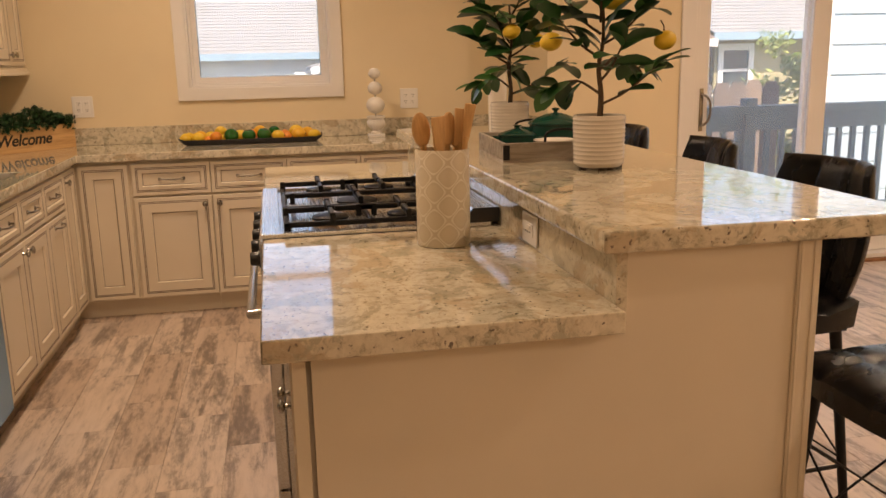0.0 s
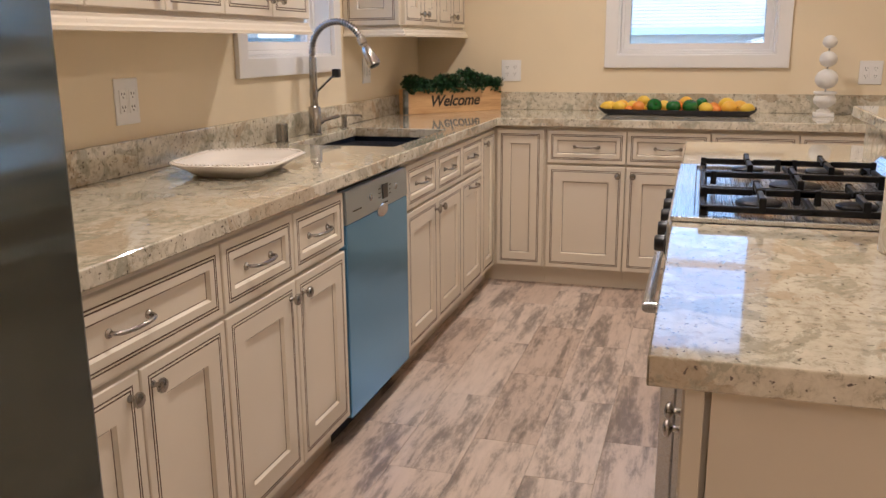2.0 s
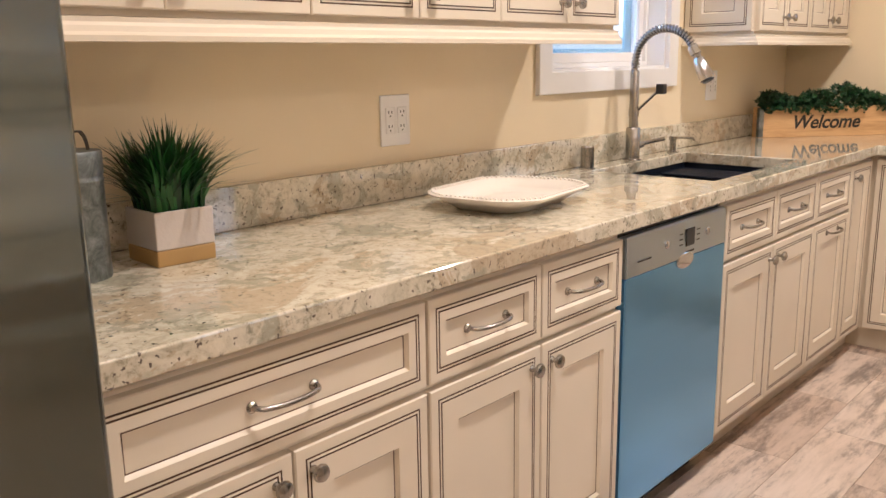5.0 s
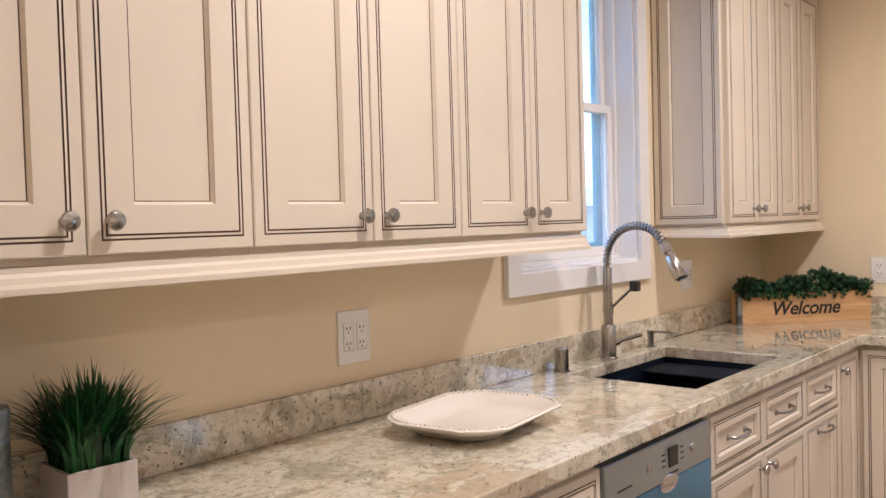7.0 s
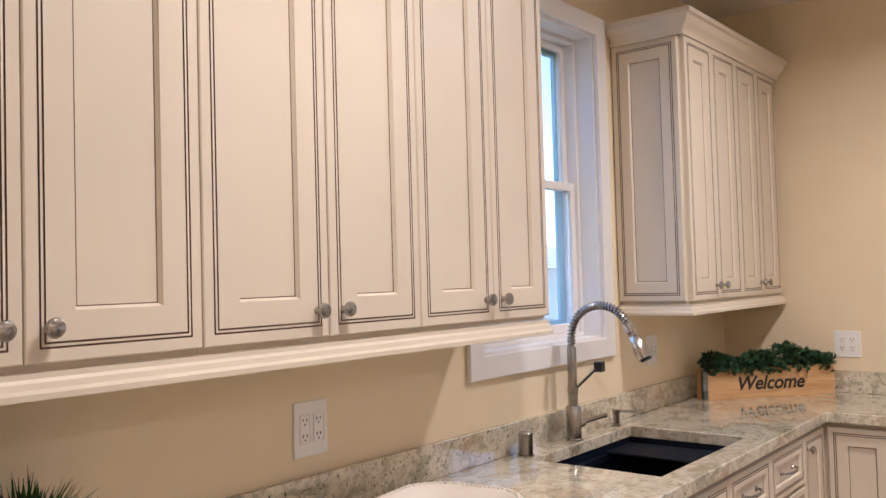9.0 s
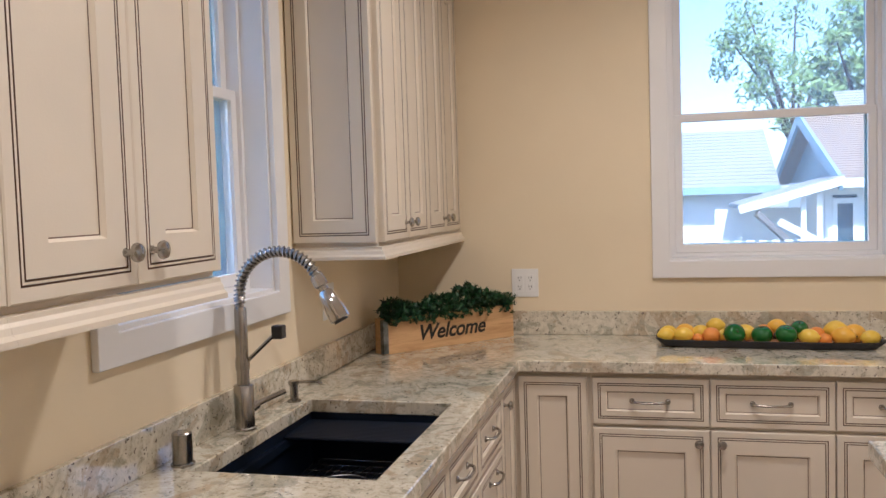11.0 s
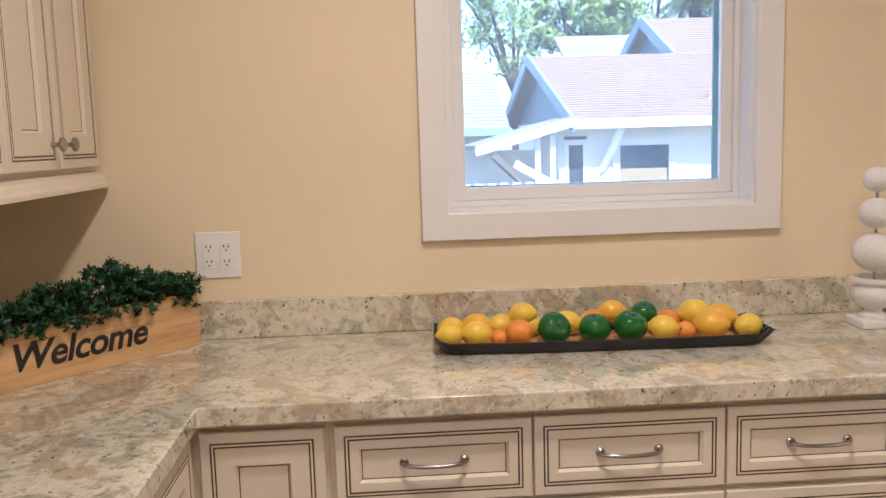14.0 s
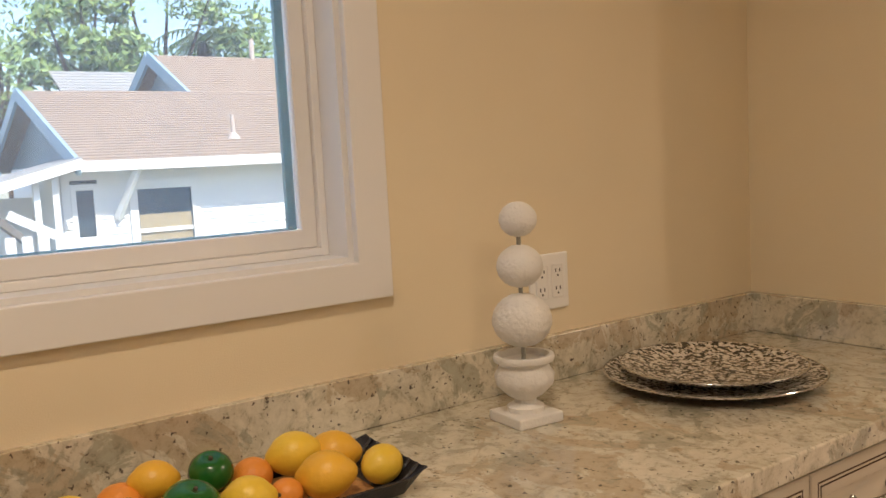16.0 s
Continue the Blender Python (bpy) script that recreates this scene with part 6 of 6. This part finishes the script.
def shingle_material(name, a, c):
    m, n, l, b = material(name, 0.85)
    p = position(n)
    r = ramp(n, [(0.30, a), (0.52, tuple((x + y) / 2 for x, y in zip(a, c))), (0.72, c)])
    l.new(noise_tex(n, l, 1.0, 3, 0.7, p, (4.2, 11, 11)).outputs["Fac"], r.inputs["Fac"])
    l.new(r.outputs["Color"], b.inputs["Base Color"])
    bump(n, l, b, noise_tex(n, l, 60, 3, 0.7, p).outputs["Fac"], 0.6, 0.01)
    return m


def fence_material():
    m, n, l, b = material("weathered_fence_wood", 0.85)
    p = position(n)
    info = n.new("ShaderNodeObjectInfo")
    r = ramp(n, [(0.0, (0.16, 0.13, 0.11)), (0.5, (0.26, 0.20, 0.16)), (1.0, (0.34, 0.24, 0.17))])
    l.new(info.outputs["Random"], r.inputs["Fac"])
    g = ramp(n, [(0.3, (0.6, 0.6, 0.6)), (0.6, (1, 1, 1))])
    l.new(noise_tex(n, l, 1.0, 6, 0.65, p, (40, 40, 3)).outputs["Fac"], g.inputs["Fac"])
    l.new(mix(n, l, 1.0, r.outputs["Color"], g.outputs["Color"], "MULTIPLY"), b.inputs["Base Color"])
    return m


SHINGLE = shingle_material("brown_grey_shingles", (0.23, 0.165, 0.115), (0.36, 0.27, 0.195))
SHINGLE_PALE = shingle_material("pale_grey_shingles", (0.22, 0.22, 0.21), (0.38, 0.37, 0.35))
FENCE = fence_material()
ground = structure(part("ground", box(-150, 150, -150, 150, GZ - 0.2, GZ), ground_material()), "dry garden ground around the houses", "ground")


def clapboard(x0, x1, z0, z1, course, holes=()):
    """A wall of overlapping boards facing -y at y = 0; holes are (x0, x1, z0, z1)."""
    bm = bmesh.new()
    z = z0
    while z < z1 - 1e-6:
        h = min(course, z1 - z)
        spans = [(x0, x1)]
        for hx0, hx1, hz0, hz1 in holes:
            if z + h > hz0 and z < hz1:
                spans = [s for a, b in spans for s in ((a, min(b, hx0)), (max(a, hx1), b)) if s[1] - s[0] > 0.001]
        for a, b in spans:
            v = [bm.verts.new(q) for q in ((a, -0.016, z), (b, -0.016, z), (b, -0.002, z + h), (a, -0.002, z + h), (a, 0.02, z), (b, 0.02, z), (b, 0.02, z + h), (a, 0.02, z + h))]
            for q in ((0, 1, 2, 3), (4, 7, 6, 5), (0, 4, 5, 1), (3, 2, 6, 7), (0, 3, 7, 4), (1, 5, 6, 2)):
                bm.faces.new([v[k] for k in q])
        z += h
    return bm


def shingled(x0, x1, y0, z0, y1, z1, course=0.14):
    """A roof slope of stepped courses from its eave (y0, z0) up to its ridge (y1, z1)."""
    bm = bmesh.new()
    d = Vector((0, y1 - y0, z1 - z0))
    n = max(1, round(d.length / course))
    nrm = Vector((0, -(z1 - z0), abs(y1 - y0) * (1 if y1 > y0 else -1))).normalized()
    if nrm.z < 0:
        nrm = -nrm
    for k in range(n):
        a = Vector((0, y0, z0)) + d * (k / n)
        b = Vector((0, y0, z0)) + d * (min(n, k + 1.08) / n)
        lo, hi = a + nrm * 0.020, b + nrm * 0.010
        v = [bm.verts.new((x, q.y, q.z)) for x in (x0, x1) for q in (a, lo, hi, b)]
        for q in ((0, 1, 5, 4), (1, 2, 6, 5), (2, 3, 7, 6), (0, 3, 2, 1), (4, 5, 6, 7), (3, 0, 4, 7)):
            bm.faces.new([v[i] for i in q])
    bmesh.ops.recalc_face_normals(bm, faces=bm.faces[:])
    return bm


def beam(p, q, w, h):
    """A squared timber from p to q."""
    p, q = Vector(p), Vector(q)
    t = (q - p).normalized()
    s = t.cross(Vector((0, 0, 1)))
    s = s.normalized() if s.length > 1e-4 else Vector((1, 0, 0))
    u = s.cross(t)
    bm = bmesh.new()
    v = [bm.verts.new(e + s * a * w / 2 + u * b * h / 2) for e in (p, q) for a, b in ((-1, -1), (1, -1), (1, 1), (-1, 1))]
    for f in ((0, 1, 2, 3), (7, 6, 5, 4), (0, 4, 5, 1), (1, 5, 6, 2), (2, 6, 7, 3), (3, 7, 4, 0)):
        bm.faces.new([v[k] for k in f])
    bmesh.ops.recalc_face_normals(bm, faces=bm.faces[:])
    return bm


def gable_fill(x, y0, y1, ym, z0, z1, th=0.1):
    bm = bmesh.new()
    a = [bm.verts.new((x, *q)) for q in ((y0, z0), (y1, z0), (ym, z1))]
    b = [bm.verts.new((x + th, *q)) for q in ((y0, z0), (y1, z0), (ym, z1))]
    bm.faces.new(a)
    bm.faces.new(b)
    for k in range(3):
        bm.faces.new((a[k], a[(k + 1) % 3], b[(k + 1) % 3], b[k]))
    bmesh.ops.recalc_face_normals(bm, faces=bm.faces[:])
    return bm


def house_window(parent, x0, x1, z0, z1, y, blind=True, trim=None):
    tr = trim or SIDING
    w = part("window", cells([x0 - 0.12, x0, x1, x1 + 0.12], [z0 - 0.12, z0, z1, z1 + 0.14], lambda i, j: (i, j) != (1, 1), y - 0.05, y + 0.02, XZ), tr, parent)
    zm = (z0 + z1) / 2 - 0.05
    part("sash_rail", box(x0, x1, y - 0.03, y - 0.005, zm - 0.03, zm + 0.03), tr, w)
    part("pane", box(x0, x1, y, y + 0.01, z0, z1), DARK_PANE, w)
    if blind:
        part("blind", box(x0 + 0.02, x1 - 0.02, y - 0.004, y - 0.001, zm + 0.03, zm + 0.24), BLIND, w)
        part("shade", box(x0 + 0.02, x1 - 0.02, y - 0.004, y - 0.001, z0 + 0.01, zm - 0.03), BLIND, w)
    return w


def neighbour_house():
    h = thing("neighbour_house", pose(0, 0, GZ), "white clapboard house with brown shingle gable roofs", "house")
    o = -GZ
    ye, yr, yb, ze, zr, xg = 17.15, 21.3, 25.45, 1.66 + o, 3.04 + o, 4.30
    wy = 17.62
    holes = [(4.90, 5.72, 0.10 + o, 1.24 + o), (3.55, 3.85, -1 + o, 1.36 + o), (3.98, 4.36, -1 + o, 1.36 + o)]
    wall = part("wall", clapboard(3.86, 10.6, 0.0, ze, 0.115, holes), SIDING, h, at=pose(0, wy, 0))
    part("inner_wall", box(3.86, 10.6, wy + 0.10, wy + 0.2, 0, ze), DARK_PANE, h)
    part("side_wall", box(3.80, 3.855, wy, 21.2, 0, ze), SIDING, h)
    part("front_roof", shingled(xg - 0.25, 10.75, ye, ze, yr, zr), SHINGLE, h)
    part("rear_roof", shingled(xg - 0.25, 10.75, yb, ze, yr, zr), SHINGLE, h)
    part("fascia", box(xg - 0.25, 10.75, ye - 0.03, ye - 0.002, ze - 0.13, ze + 0.02), SIDING, h)
    part("soffit", box(xg - 0.2, 10.75, ye, wy + 0.05, ze - 0.05, ze - 0.03), SIDING, h)
    # the roof's shade on the gable is put into this dark colour
    part("gable_wall", gable_fill(xg + 0.08, ye + 0.35, yb - 0.35, yr, ze, zr - 0.14), painted("gable_painted_shade", (0.20, 0.28, 0.33), 0.6, 0.05), h)
    for ya in (ye - 0.05, yb + 0.05):
        part("barge_board", beam((xg - 0.28, ya, ze - 0.07), (xg - 0.28, yr, zr - 0.05), 0.06, 0.22), BARGE, h)
    # upper block
    y2, z2, x2, yf, zf = 24.0, 4.10 + o, 7.41, 21.5, 2.95 + o
    part("upper_roof", shingled(x2 - 0.2, 10.75, yf, zf, y2, z2), SHINGLE, h)
    part("upper_roof", shingled(x2 - 0.2, 10.75, 26.5, zf, y2, z2), SHINGLE, h)
    # upper gable takes the same colour with shade painted in
    part("gable_wall", gable_fill(x2 + 0.1, yf + 0.4, 26.1, y2, zf, z2 - 0.16), MATS["gable_painted_shade"], h)
    for ya, zz in ((yf, zf - 0.03), (26.5, zf - 0.03)):
        part("barge_board", beam((x2 - 0.23, ya, zz), (x2 - 0.23, y2, z2 - 0.04), 0.07, 0.26), BARGE, h)
    house_window(h, 4.90, 5.72, 0.10 + o, 1.24 + o, wy)
    house_window(h, 8.6, 9.5, 0.10 + o, 1.24 + o, wy)
    for x0, x1 in ((3.98, 4.36),):
        d = part("door", cells([x0, x0 + 0.07, x1 - 0.07, x1], [0.55, 1.6, 1.36 + o - 0.09, 1.36 + o], lambda i, j: (i, j) != (1, 1), wy - 0.03, wy + 0.03, XZ), SIDING, h)
        part("door_pane", box(x0 + 0.07, x1 - 0.07, wy, wy + 0.01, 1.6, 1.36 + o - 0.09), DARK_PANE, d)
    part("bracket", beam((4.84, ye + 0.05, ze - 0.10), (4.60, wy - 0.04, ze - 0.82), 0.08, 0.09), SIDING, h)
    part("vent_pipe", lathe([(0.12, 0.0), (0.05, 0.10), (0.035, 0.11), (0.035, 0.40), (0, 0.40)], 14, pose(6.65, 18.05, 1.96 + o)), painted("vent_metal", (0.5, 0.42, 0.36), 0.6, 0.1), h)
    part("chimney_pipe", lathe([(0.06, 0.0), (0.06, 0.5), (0, 0.5)], 12, pose(9.6, 23.9, 4.02 + o)), MATS["vent_metal"], h)
    # side porch: lean-to roof, posts, stair rail
    part("porch_roof", cells([2.45, 4.05], [17.0, 19.0], lambda i, j: True, 0, 0.07, lambda u, v, w: (u, v, 1.24 + o + (u - 2.45) * 0.27 + w)), SHINGLE_PALE, h)
    part("porch_fascia", beam((2.45, 16.97, 1.22 + o), (4.05, 16.97, 1.65 + o), 0.04, 0.13), SIDING, h)
    part("porch_brace", beam((2.72, 17.0, 1.16 + o), (3.30, 17.3, 0.62 + o), 0.09, 0.09), painted("brown_brace", (0.16, 0.14, 0.12), 0.7, 0.1), h)
    part("porch_post", box(3.42, 3.50, 17.15, 17.23, 0, 1.45 + o), SIDING, h)
    part("porch_post", box(3.66, 3.74, 17.15, 17.23, 0, 1.45 + o), SIDING, h)
    part("stair_rail", beam((3.05, 16.9, 1.02 + o), (4.35, 16.9, 0.28 + o), 0.05, 0.12), SIDING, h)
    part("porch_wall", box(2.2, 3.8, 19.0, 19.1, 0, 1.2 + o), SIDING, h)
    part("porch_deck", box(3.3, 4.5, 16.7, wy - 0.02, 0, 0.45), SIDING, h)


neighbour_house()


def plain_house(name, x0, x1, ye, yr, ze, zr, mat, roof, label, rear=True, windows=()):
    h = thing(name, pose(0, 0, GZ), label, "house")
    o = -GZ
    part("wall", clapboard(x0 + 0.3, x1 - 0.3, 0.0, ze + o, 0.18, [(a, b, c + o, d + o) for a, b, c, d in windows]), mat, h, at=pose(0, ye + 0.5, 0))
    part("inner_wall", box(x0 + 0.3, x1 - 0.3, ye + 0.6, ye + 0.7, 0, ze + o), mat, h)
    part("front_roof", shingled(x0, x1, ye, ze + o, yr, zr + o, 0.2), roof, h)
    part("fascia", box(x0, x1, ye - 0.03, ye - 0.002, ze + o - 0.14, ze + o + 0.02), BARGE if roof is SHINGLE_PALE else SIDING, h)
    part("gable_wall", gable_fill(x0 + 0.3, ye + 0.5, 2 * yr - ye - 0.5, yr, ze + o, zr + o - 0.2), mat, h)
    for a, b, c, d in windows:
        house_window(h, a, b, c + o, d + o, ye + 0.5, False)
    return h


plain_house("garden_house", -7.0, 3.75, 22.0, 25.0, 1.62, 3.05, SIDING, SHINGLE_PALE, "low white house with a pale shingle roof")
plain_house("far_house", 6.0, 12.0, 26.0, 28.5, 3.0, 4.25, SIDING, SHINGLE_PALE, "distant white house with a pale shingle roof")
plain_house("beige_house", 10.85, 24.0, 17.5, 21.0, 1.80, 3.3, BEIGE_SIDING, SHINGLE_PALE, "beige clapboard house behind the garden fence", windows=((11.35, 11.95, 0.7, 1.45),))

# the neighbour's wall seen through the sink window
nb = thing("side_house", pose(-6.5, 0, GZ, 0, 0, 90), "white clapboard house beside the kitchen", "house")
part("wall", clapboard(-4, 16, 0, 2.7, 0.16), SIDING, nb)
part("roof", shingled(-4.3, 16.3, -0.5, 2.6, 3.0, 3.75, 0.2), SHINGLE_PALE, nb)
part("inner_wall", box(-4, 16, 0.05, 0.15, 0, 2.69), SIDING, nb)

# garden fence
fence = thing("garden_fence", pose(0, 8.4, GZ + 0.06), "weathered grey-brown dog-ear board fence", "fence")
for z in (0.5, 1.6):
    part("fence_rail", box(-5.0, 6.5, 0.021, 0.06, z, z + 0.09), FENCE, fence)
bm = bmesh.new()
prof = [(0.002, -0.06), (0.178, -0.06), (0.178, 1.97), (0.140, 2.03), (0.040, 2.03), (0.002, 1.97)]
va = [bm.verts.new((x, 0, z)) for x, z in prof]
vb = [bm.verts.new((x, 0.02, z)) for x, z in prof]
bm.faces.new(va)
bm.faces.new(list(reversed(vb)))
for k in range(6):
    bm.faces.new((va[k], vb[k], vb[(k + 1) % 6], va[(k + 1) % 6]))
bmesh.ops.recalc_face_normals(bm, faces=bm.faces[:])
picket = bpy.data.meshes.new("picket")
bm.to_mesh(picket)
bm.free()
picket.materials.append(FENCE)
rnd = random.Random(21)
for k in range(64):
    ob = new("picket", picket)
    ob.parent = fence
    ob.matrix_basis = pose(-5.0 + 0.182 * k, rnd.uniform(0, 0.006), rnd.uniform(-0.02, 0.02), 0, rnd.uniform(-0.6, 0.6), 0)

wf = thing("white_picket_fence", pose(0, 14.0, GZ), "low white picket fence in front of the garden house", "fence")
for z in (0.9, 1.6):
    part("fence_rail", box(-3.0, 3.2, 0.021, 0.05, z, z + 0.07), SIDING, wf)
wp = bpy.data.meshes.new("picket")
bm = box(0.0, 0.10, 0.0, 0.02, 0.02, 1.88, 0.004, 1)
bm.to_mesh(wp)
bm.free()
wp.materials.append(SIDING)
for k in range(40):
    ob = new("picket", wp)
    ob.parent = wf
    ob.matrix_basis = pose(-3.0 + 0.155 * k, 0, 0)

# deck and railing outside the sliding door
deck = thing("deck", pose(0, 0, 0), "grey board deck outside the sliding door", "deck")
for k in range(10):
    part("deck_board", box(3.6, 6.5, 5.612 + 0.142 * k, 5.75 + 0.142 * k, -0.08, -0.05, 0.003, 1), FENCE, deck)
for x in (3.7, 6.4):
    part("deck_post", box(x - 0.05, x + 0.05, 6.85, 6.95, GZ, -0.081), FENCE, deck)
rail = thing("deck_railing", pose(0, 6.98, -0.05), "dark teal painted wooden deck railing", "railing")
part("top_rail", box(3.6, 7.4, -0.06, 0.06, 0.93, 1.0, 0.004), RAIL_PAINT, rail)
part("under_rail", box(3.6, 7.4, -0.02, 0.02, 0.80, 0.9298, 0.003), RAIL_PAINT, rail)
part("bottom_rail", box(3.6, 7.4, -0.02, 0.02, 0.08, 0.16, 0.003), RAIL_PAINT, rail)
part("post", box(5.42, 5.52, -0.05, 0.05, -0.9, 1.06, 0.006), RAIL_PAINT, rail)
part("post", box(3.6, 3.7, -0.05, 0.05, -0.9, 0.92, 0.006), RAIL_PAINT, rail)
part("post", box(7.3, 7.4, -0.05, 0.05, -0.9, 0.92, 0.006), RAIL_PAINT, rail)
for k in range(27):
    x = 3.78 + 0.132 * k
    if abs(x - 5.47) > 0.08:
        part("baluster", box(x, x + 0.04, -0.018, 0.018, 0.1605, 0.7995), RAIL_PAINT, rail)
wing = thing("house_wing", pose(0, 7.75, GZ), "pale blue clapboard wing of the house", "house")
part("wall", clapboard(6.72, 11.0, 0.0, 5.0, 0.27), BLUE_SIDING, wing)
part("corner_board", box(6.62, 6.7185, -0.03, 0.06, 0.0, 5.0, 0.004), SIDING, wing)
part("inner_wall", box(6.72, 11.0, 0.03, 0.2, 0.0, 5.0), BLUE_SIDING, wing)


# trees and shrubs
def leafy(name, m, clumps, leaf, per, mat, label, category, trunk=None, seed=1, limbs=()):
    t = thing(name, m, label, category)
    r = random.Random(seed)
    if trunk:
        bm = bmesh.new()
        add_tube(bm, smooth_path(trunk[0], 4), [trunk[1] * (1 - 0.6 * k / (len(trunk[0]) * 4 - 4)) for k in range(len(trunk[0]) * 4 - 3)], 8)
        top = Vector(trunk[0][-1])
        for c, rad in clumps[:10]:
            add_tube(bm, [top * 0.75 + Vector(trunk[0][0]) * 0.25, (top + Vector(c)) / 2 + Vector((0, 0, -0.15)), Vector(c)], [trunk[1] * 0.4, trunk[1] * 0.25, trunk[1] * 0.08], 6)
        part("trunk", bm, BARK, t, smooth=True)
    vs, fs = [], []
    for c, rad in clumps:
        for k in range(per):
            d = Vector((r.gauss(0, 1), r.gauss(0, 1), r.gauss(0, 1))).normalized() * rad * r.random() ** 0.45
            p = Vector(c) + Vector((d.x, d.y, d.z * 0.8))
            a = Vector((r.uniform(-1, 1), r.uniform(-1, 1), r.uniform(-1, 1))).normalized()
            b = a.orthogonal().normalized()
            s = leaf * r.uniform(0.6, 1.3)
            i = len(vs)
            vs += [p - a * s, p + b * s * 0.45, p + a * s, p - b * s * 0.45]
            fs.append((i, i + 1, i + 2, i + 3))
    me = bpy.data.meshes.new("crown")
    me.from_pydata([tuple(v) for v in vs], [], fs)
    me.materials.append(mat)
    cr = new("crown", me)
    cr.parent = t
    return t


def crown(seed, n, rx, ry, z0, z1, rad):
    r = random.Random(seed)
    out = []
    while len(out) < n:
        x, y, z = r.uniform(-1, 1), r.uniform(-1, 1), r.uniform(-1, 1)
        if x * x + y * y + z * z < 1:
            out.append(((x * rx, y * ry, (z0 + z1) / 2 + z * (z1 - z0) / 2), rad * r.uniform(0.6, 1.2)))
    return out


for k, (x, y, w, z0, z1) in enumerate(((7.9, 33, 2.2, 3.5, 9.0), (10.5, 34, 4.5, 3.0, 9.5), (15.5, 33, 3.8, 3.0, 8.5), (2.2, 46, 2.2, 2.5, 5.2), (7.2, 44, 4.0, 5.0, 12.0), (22.0, 36, 5.0, 2.0, 9.0))):
    leafy("broadleaf_tree", pose(x, y, GZ), crown(30 + k, 40, w, w * 0.7, z0, z1, w * 0.24), 0.16, 90, TREE_LEAF, "leafy green tree behind the neighbouring houses", "tree", ([(0, 0, 0), (0.1, 0, z0 * 0.5), (0, 0.1, z0 + 1.0)], 0.28), 50 + k)
leafy("garden_bush", pose(7.55, 10.0, GZ), crown(3, 34, 0.75, 0.5, 0.5, 2.62, 0.26), 0.05, 110, BUSH_LEAF, "sunlit yellow-green shrub behind the fence", "shrub", ([(0, 0, 0), (0.02, 0, 0.4), (0, 0, 0.9)], 0.04), 9)
leafy("garden_bush", pose(6.5, 10.4, GZ), crown(5, 20, 0.7, 0.4, 0.5, 2.15, 0.22), 0.045, 100, leaf_material("pale_blossom", (0.40, 0.36, 0.26), (0.70, 0.62, 0.50), 0.7), "pale flowering shrub behind the fence", "shrub", ([(0, 0, 0), (0.02, 0, 0.4), (0, 0, 0.9)], 0.04), 12)


def palm():
    p = thing("palm_tree", pose(12.4, 34.5, GZ), "tall palm tree with drooping fronds and a shaggy trunk", "tree")
    part("trunk", tube(smooth_path([(0, 0, 0), (0.1, 0, 3.5), (0.0, 0, 7.2)], 6), [0.30] * 7 + [0.26] * 6, 12), BARK, p, smooth=True)
    r = random.Random(2)
    for k in range(26):
        a, el = k * 2.399, r.uniform(-0.9, 0.9)
        d = Vector((math.cos(a), math.sin(a), 0))
        bm = bmesh.new()
        ln = r.uniform(1.8, 2.4)
        spine = [Vector((0, 0, 7.2)) + d * ln * t * math.cos(el * (1 - t)) + Vector((0, 0, ln * (el * t - 0.9 * t * t))) for t in (j / 12 for j in range(13))]
        add_tube(bm, spine, [0.03 - 0.002 * j for j in range(13)], 5)
        s = d.cross(Vector((0, 0, 1)))
        for j in range(2, 13):
            for sg in (-1, 1):
                b, e = spine[j], spine[j] + s * sg * 0.45 + d * 0.25 - Vector((0, 0, 0.35))
                w = d * 0.045
                bm.faces.new([bm.verts.new(q) for q in (b - w, b + w, e)])
        part("frond", bm, TREE_LEAF, p)


palm()

# ---- floor planks ----
import functools

PW, PL, PX = 0.213, 0.61, -0.061


@functools.lru_cache(None)
def plank_mesh(w, length):
    bm = box(0.0007, w - 0.0007, 0.0007, length - 0.0007, -0.004, 0.0, 0.0006, 1)
    me = bpy.data.meshes.new("plank")
    bm.to_mesh(me)
    bm.free()
    me.materials.append(PLANK)
    return me


far_boards = bmesh.new()
for i in range(int((ROOM_X1 - PX) / PW) + 1):
    shift = (0.10, 0.55, 0.24, 0.13, 0.42, 0.16, 0.37, 0.07)[i % 8]
    x = PX + i * PW
    w = min(PW, ROOM_X1 - x)
    end = 6.0 if x < RETURN_X else SLIDE_Y
    for j in range(-6, 11):
        y = max(j * PL - shift, ROOM_Y0)
        length = round(min((j + 1) * PL - shift, end) - y, 3)
        if length < 0.03 or w < 0.02:
            continue
        if x > 5.4 or y + length < 0.4:
            board = box(x + 0.0012, x + w - 0.0012, y + 0.0012, y + length - 0.0012, -0.004, 0.0)
            me = bpy.data.meshes.new("board")
            board.to_mesh(me)
            board.free()
            far_boards.from_mesh(me)
            bpy.data.meshes.remove(me)
            continue
        ob = new("plank", plank_mesh(round(w, 3), length))
        ob.parent = floor
        ob.matrix_basis = pose(x, y, 0)
tagged(part("far_planks", far_boards, PLANK, floor), kind="stuff")
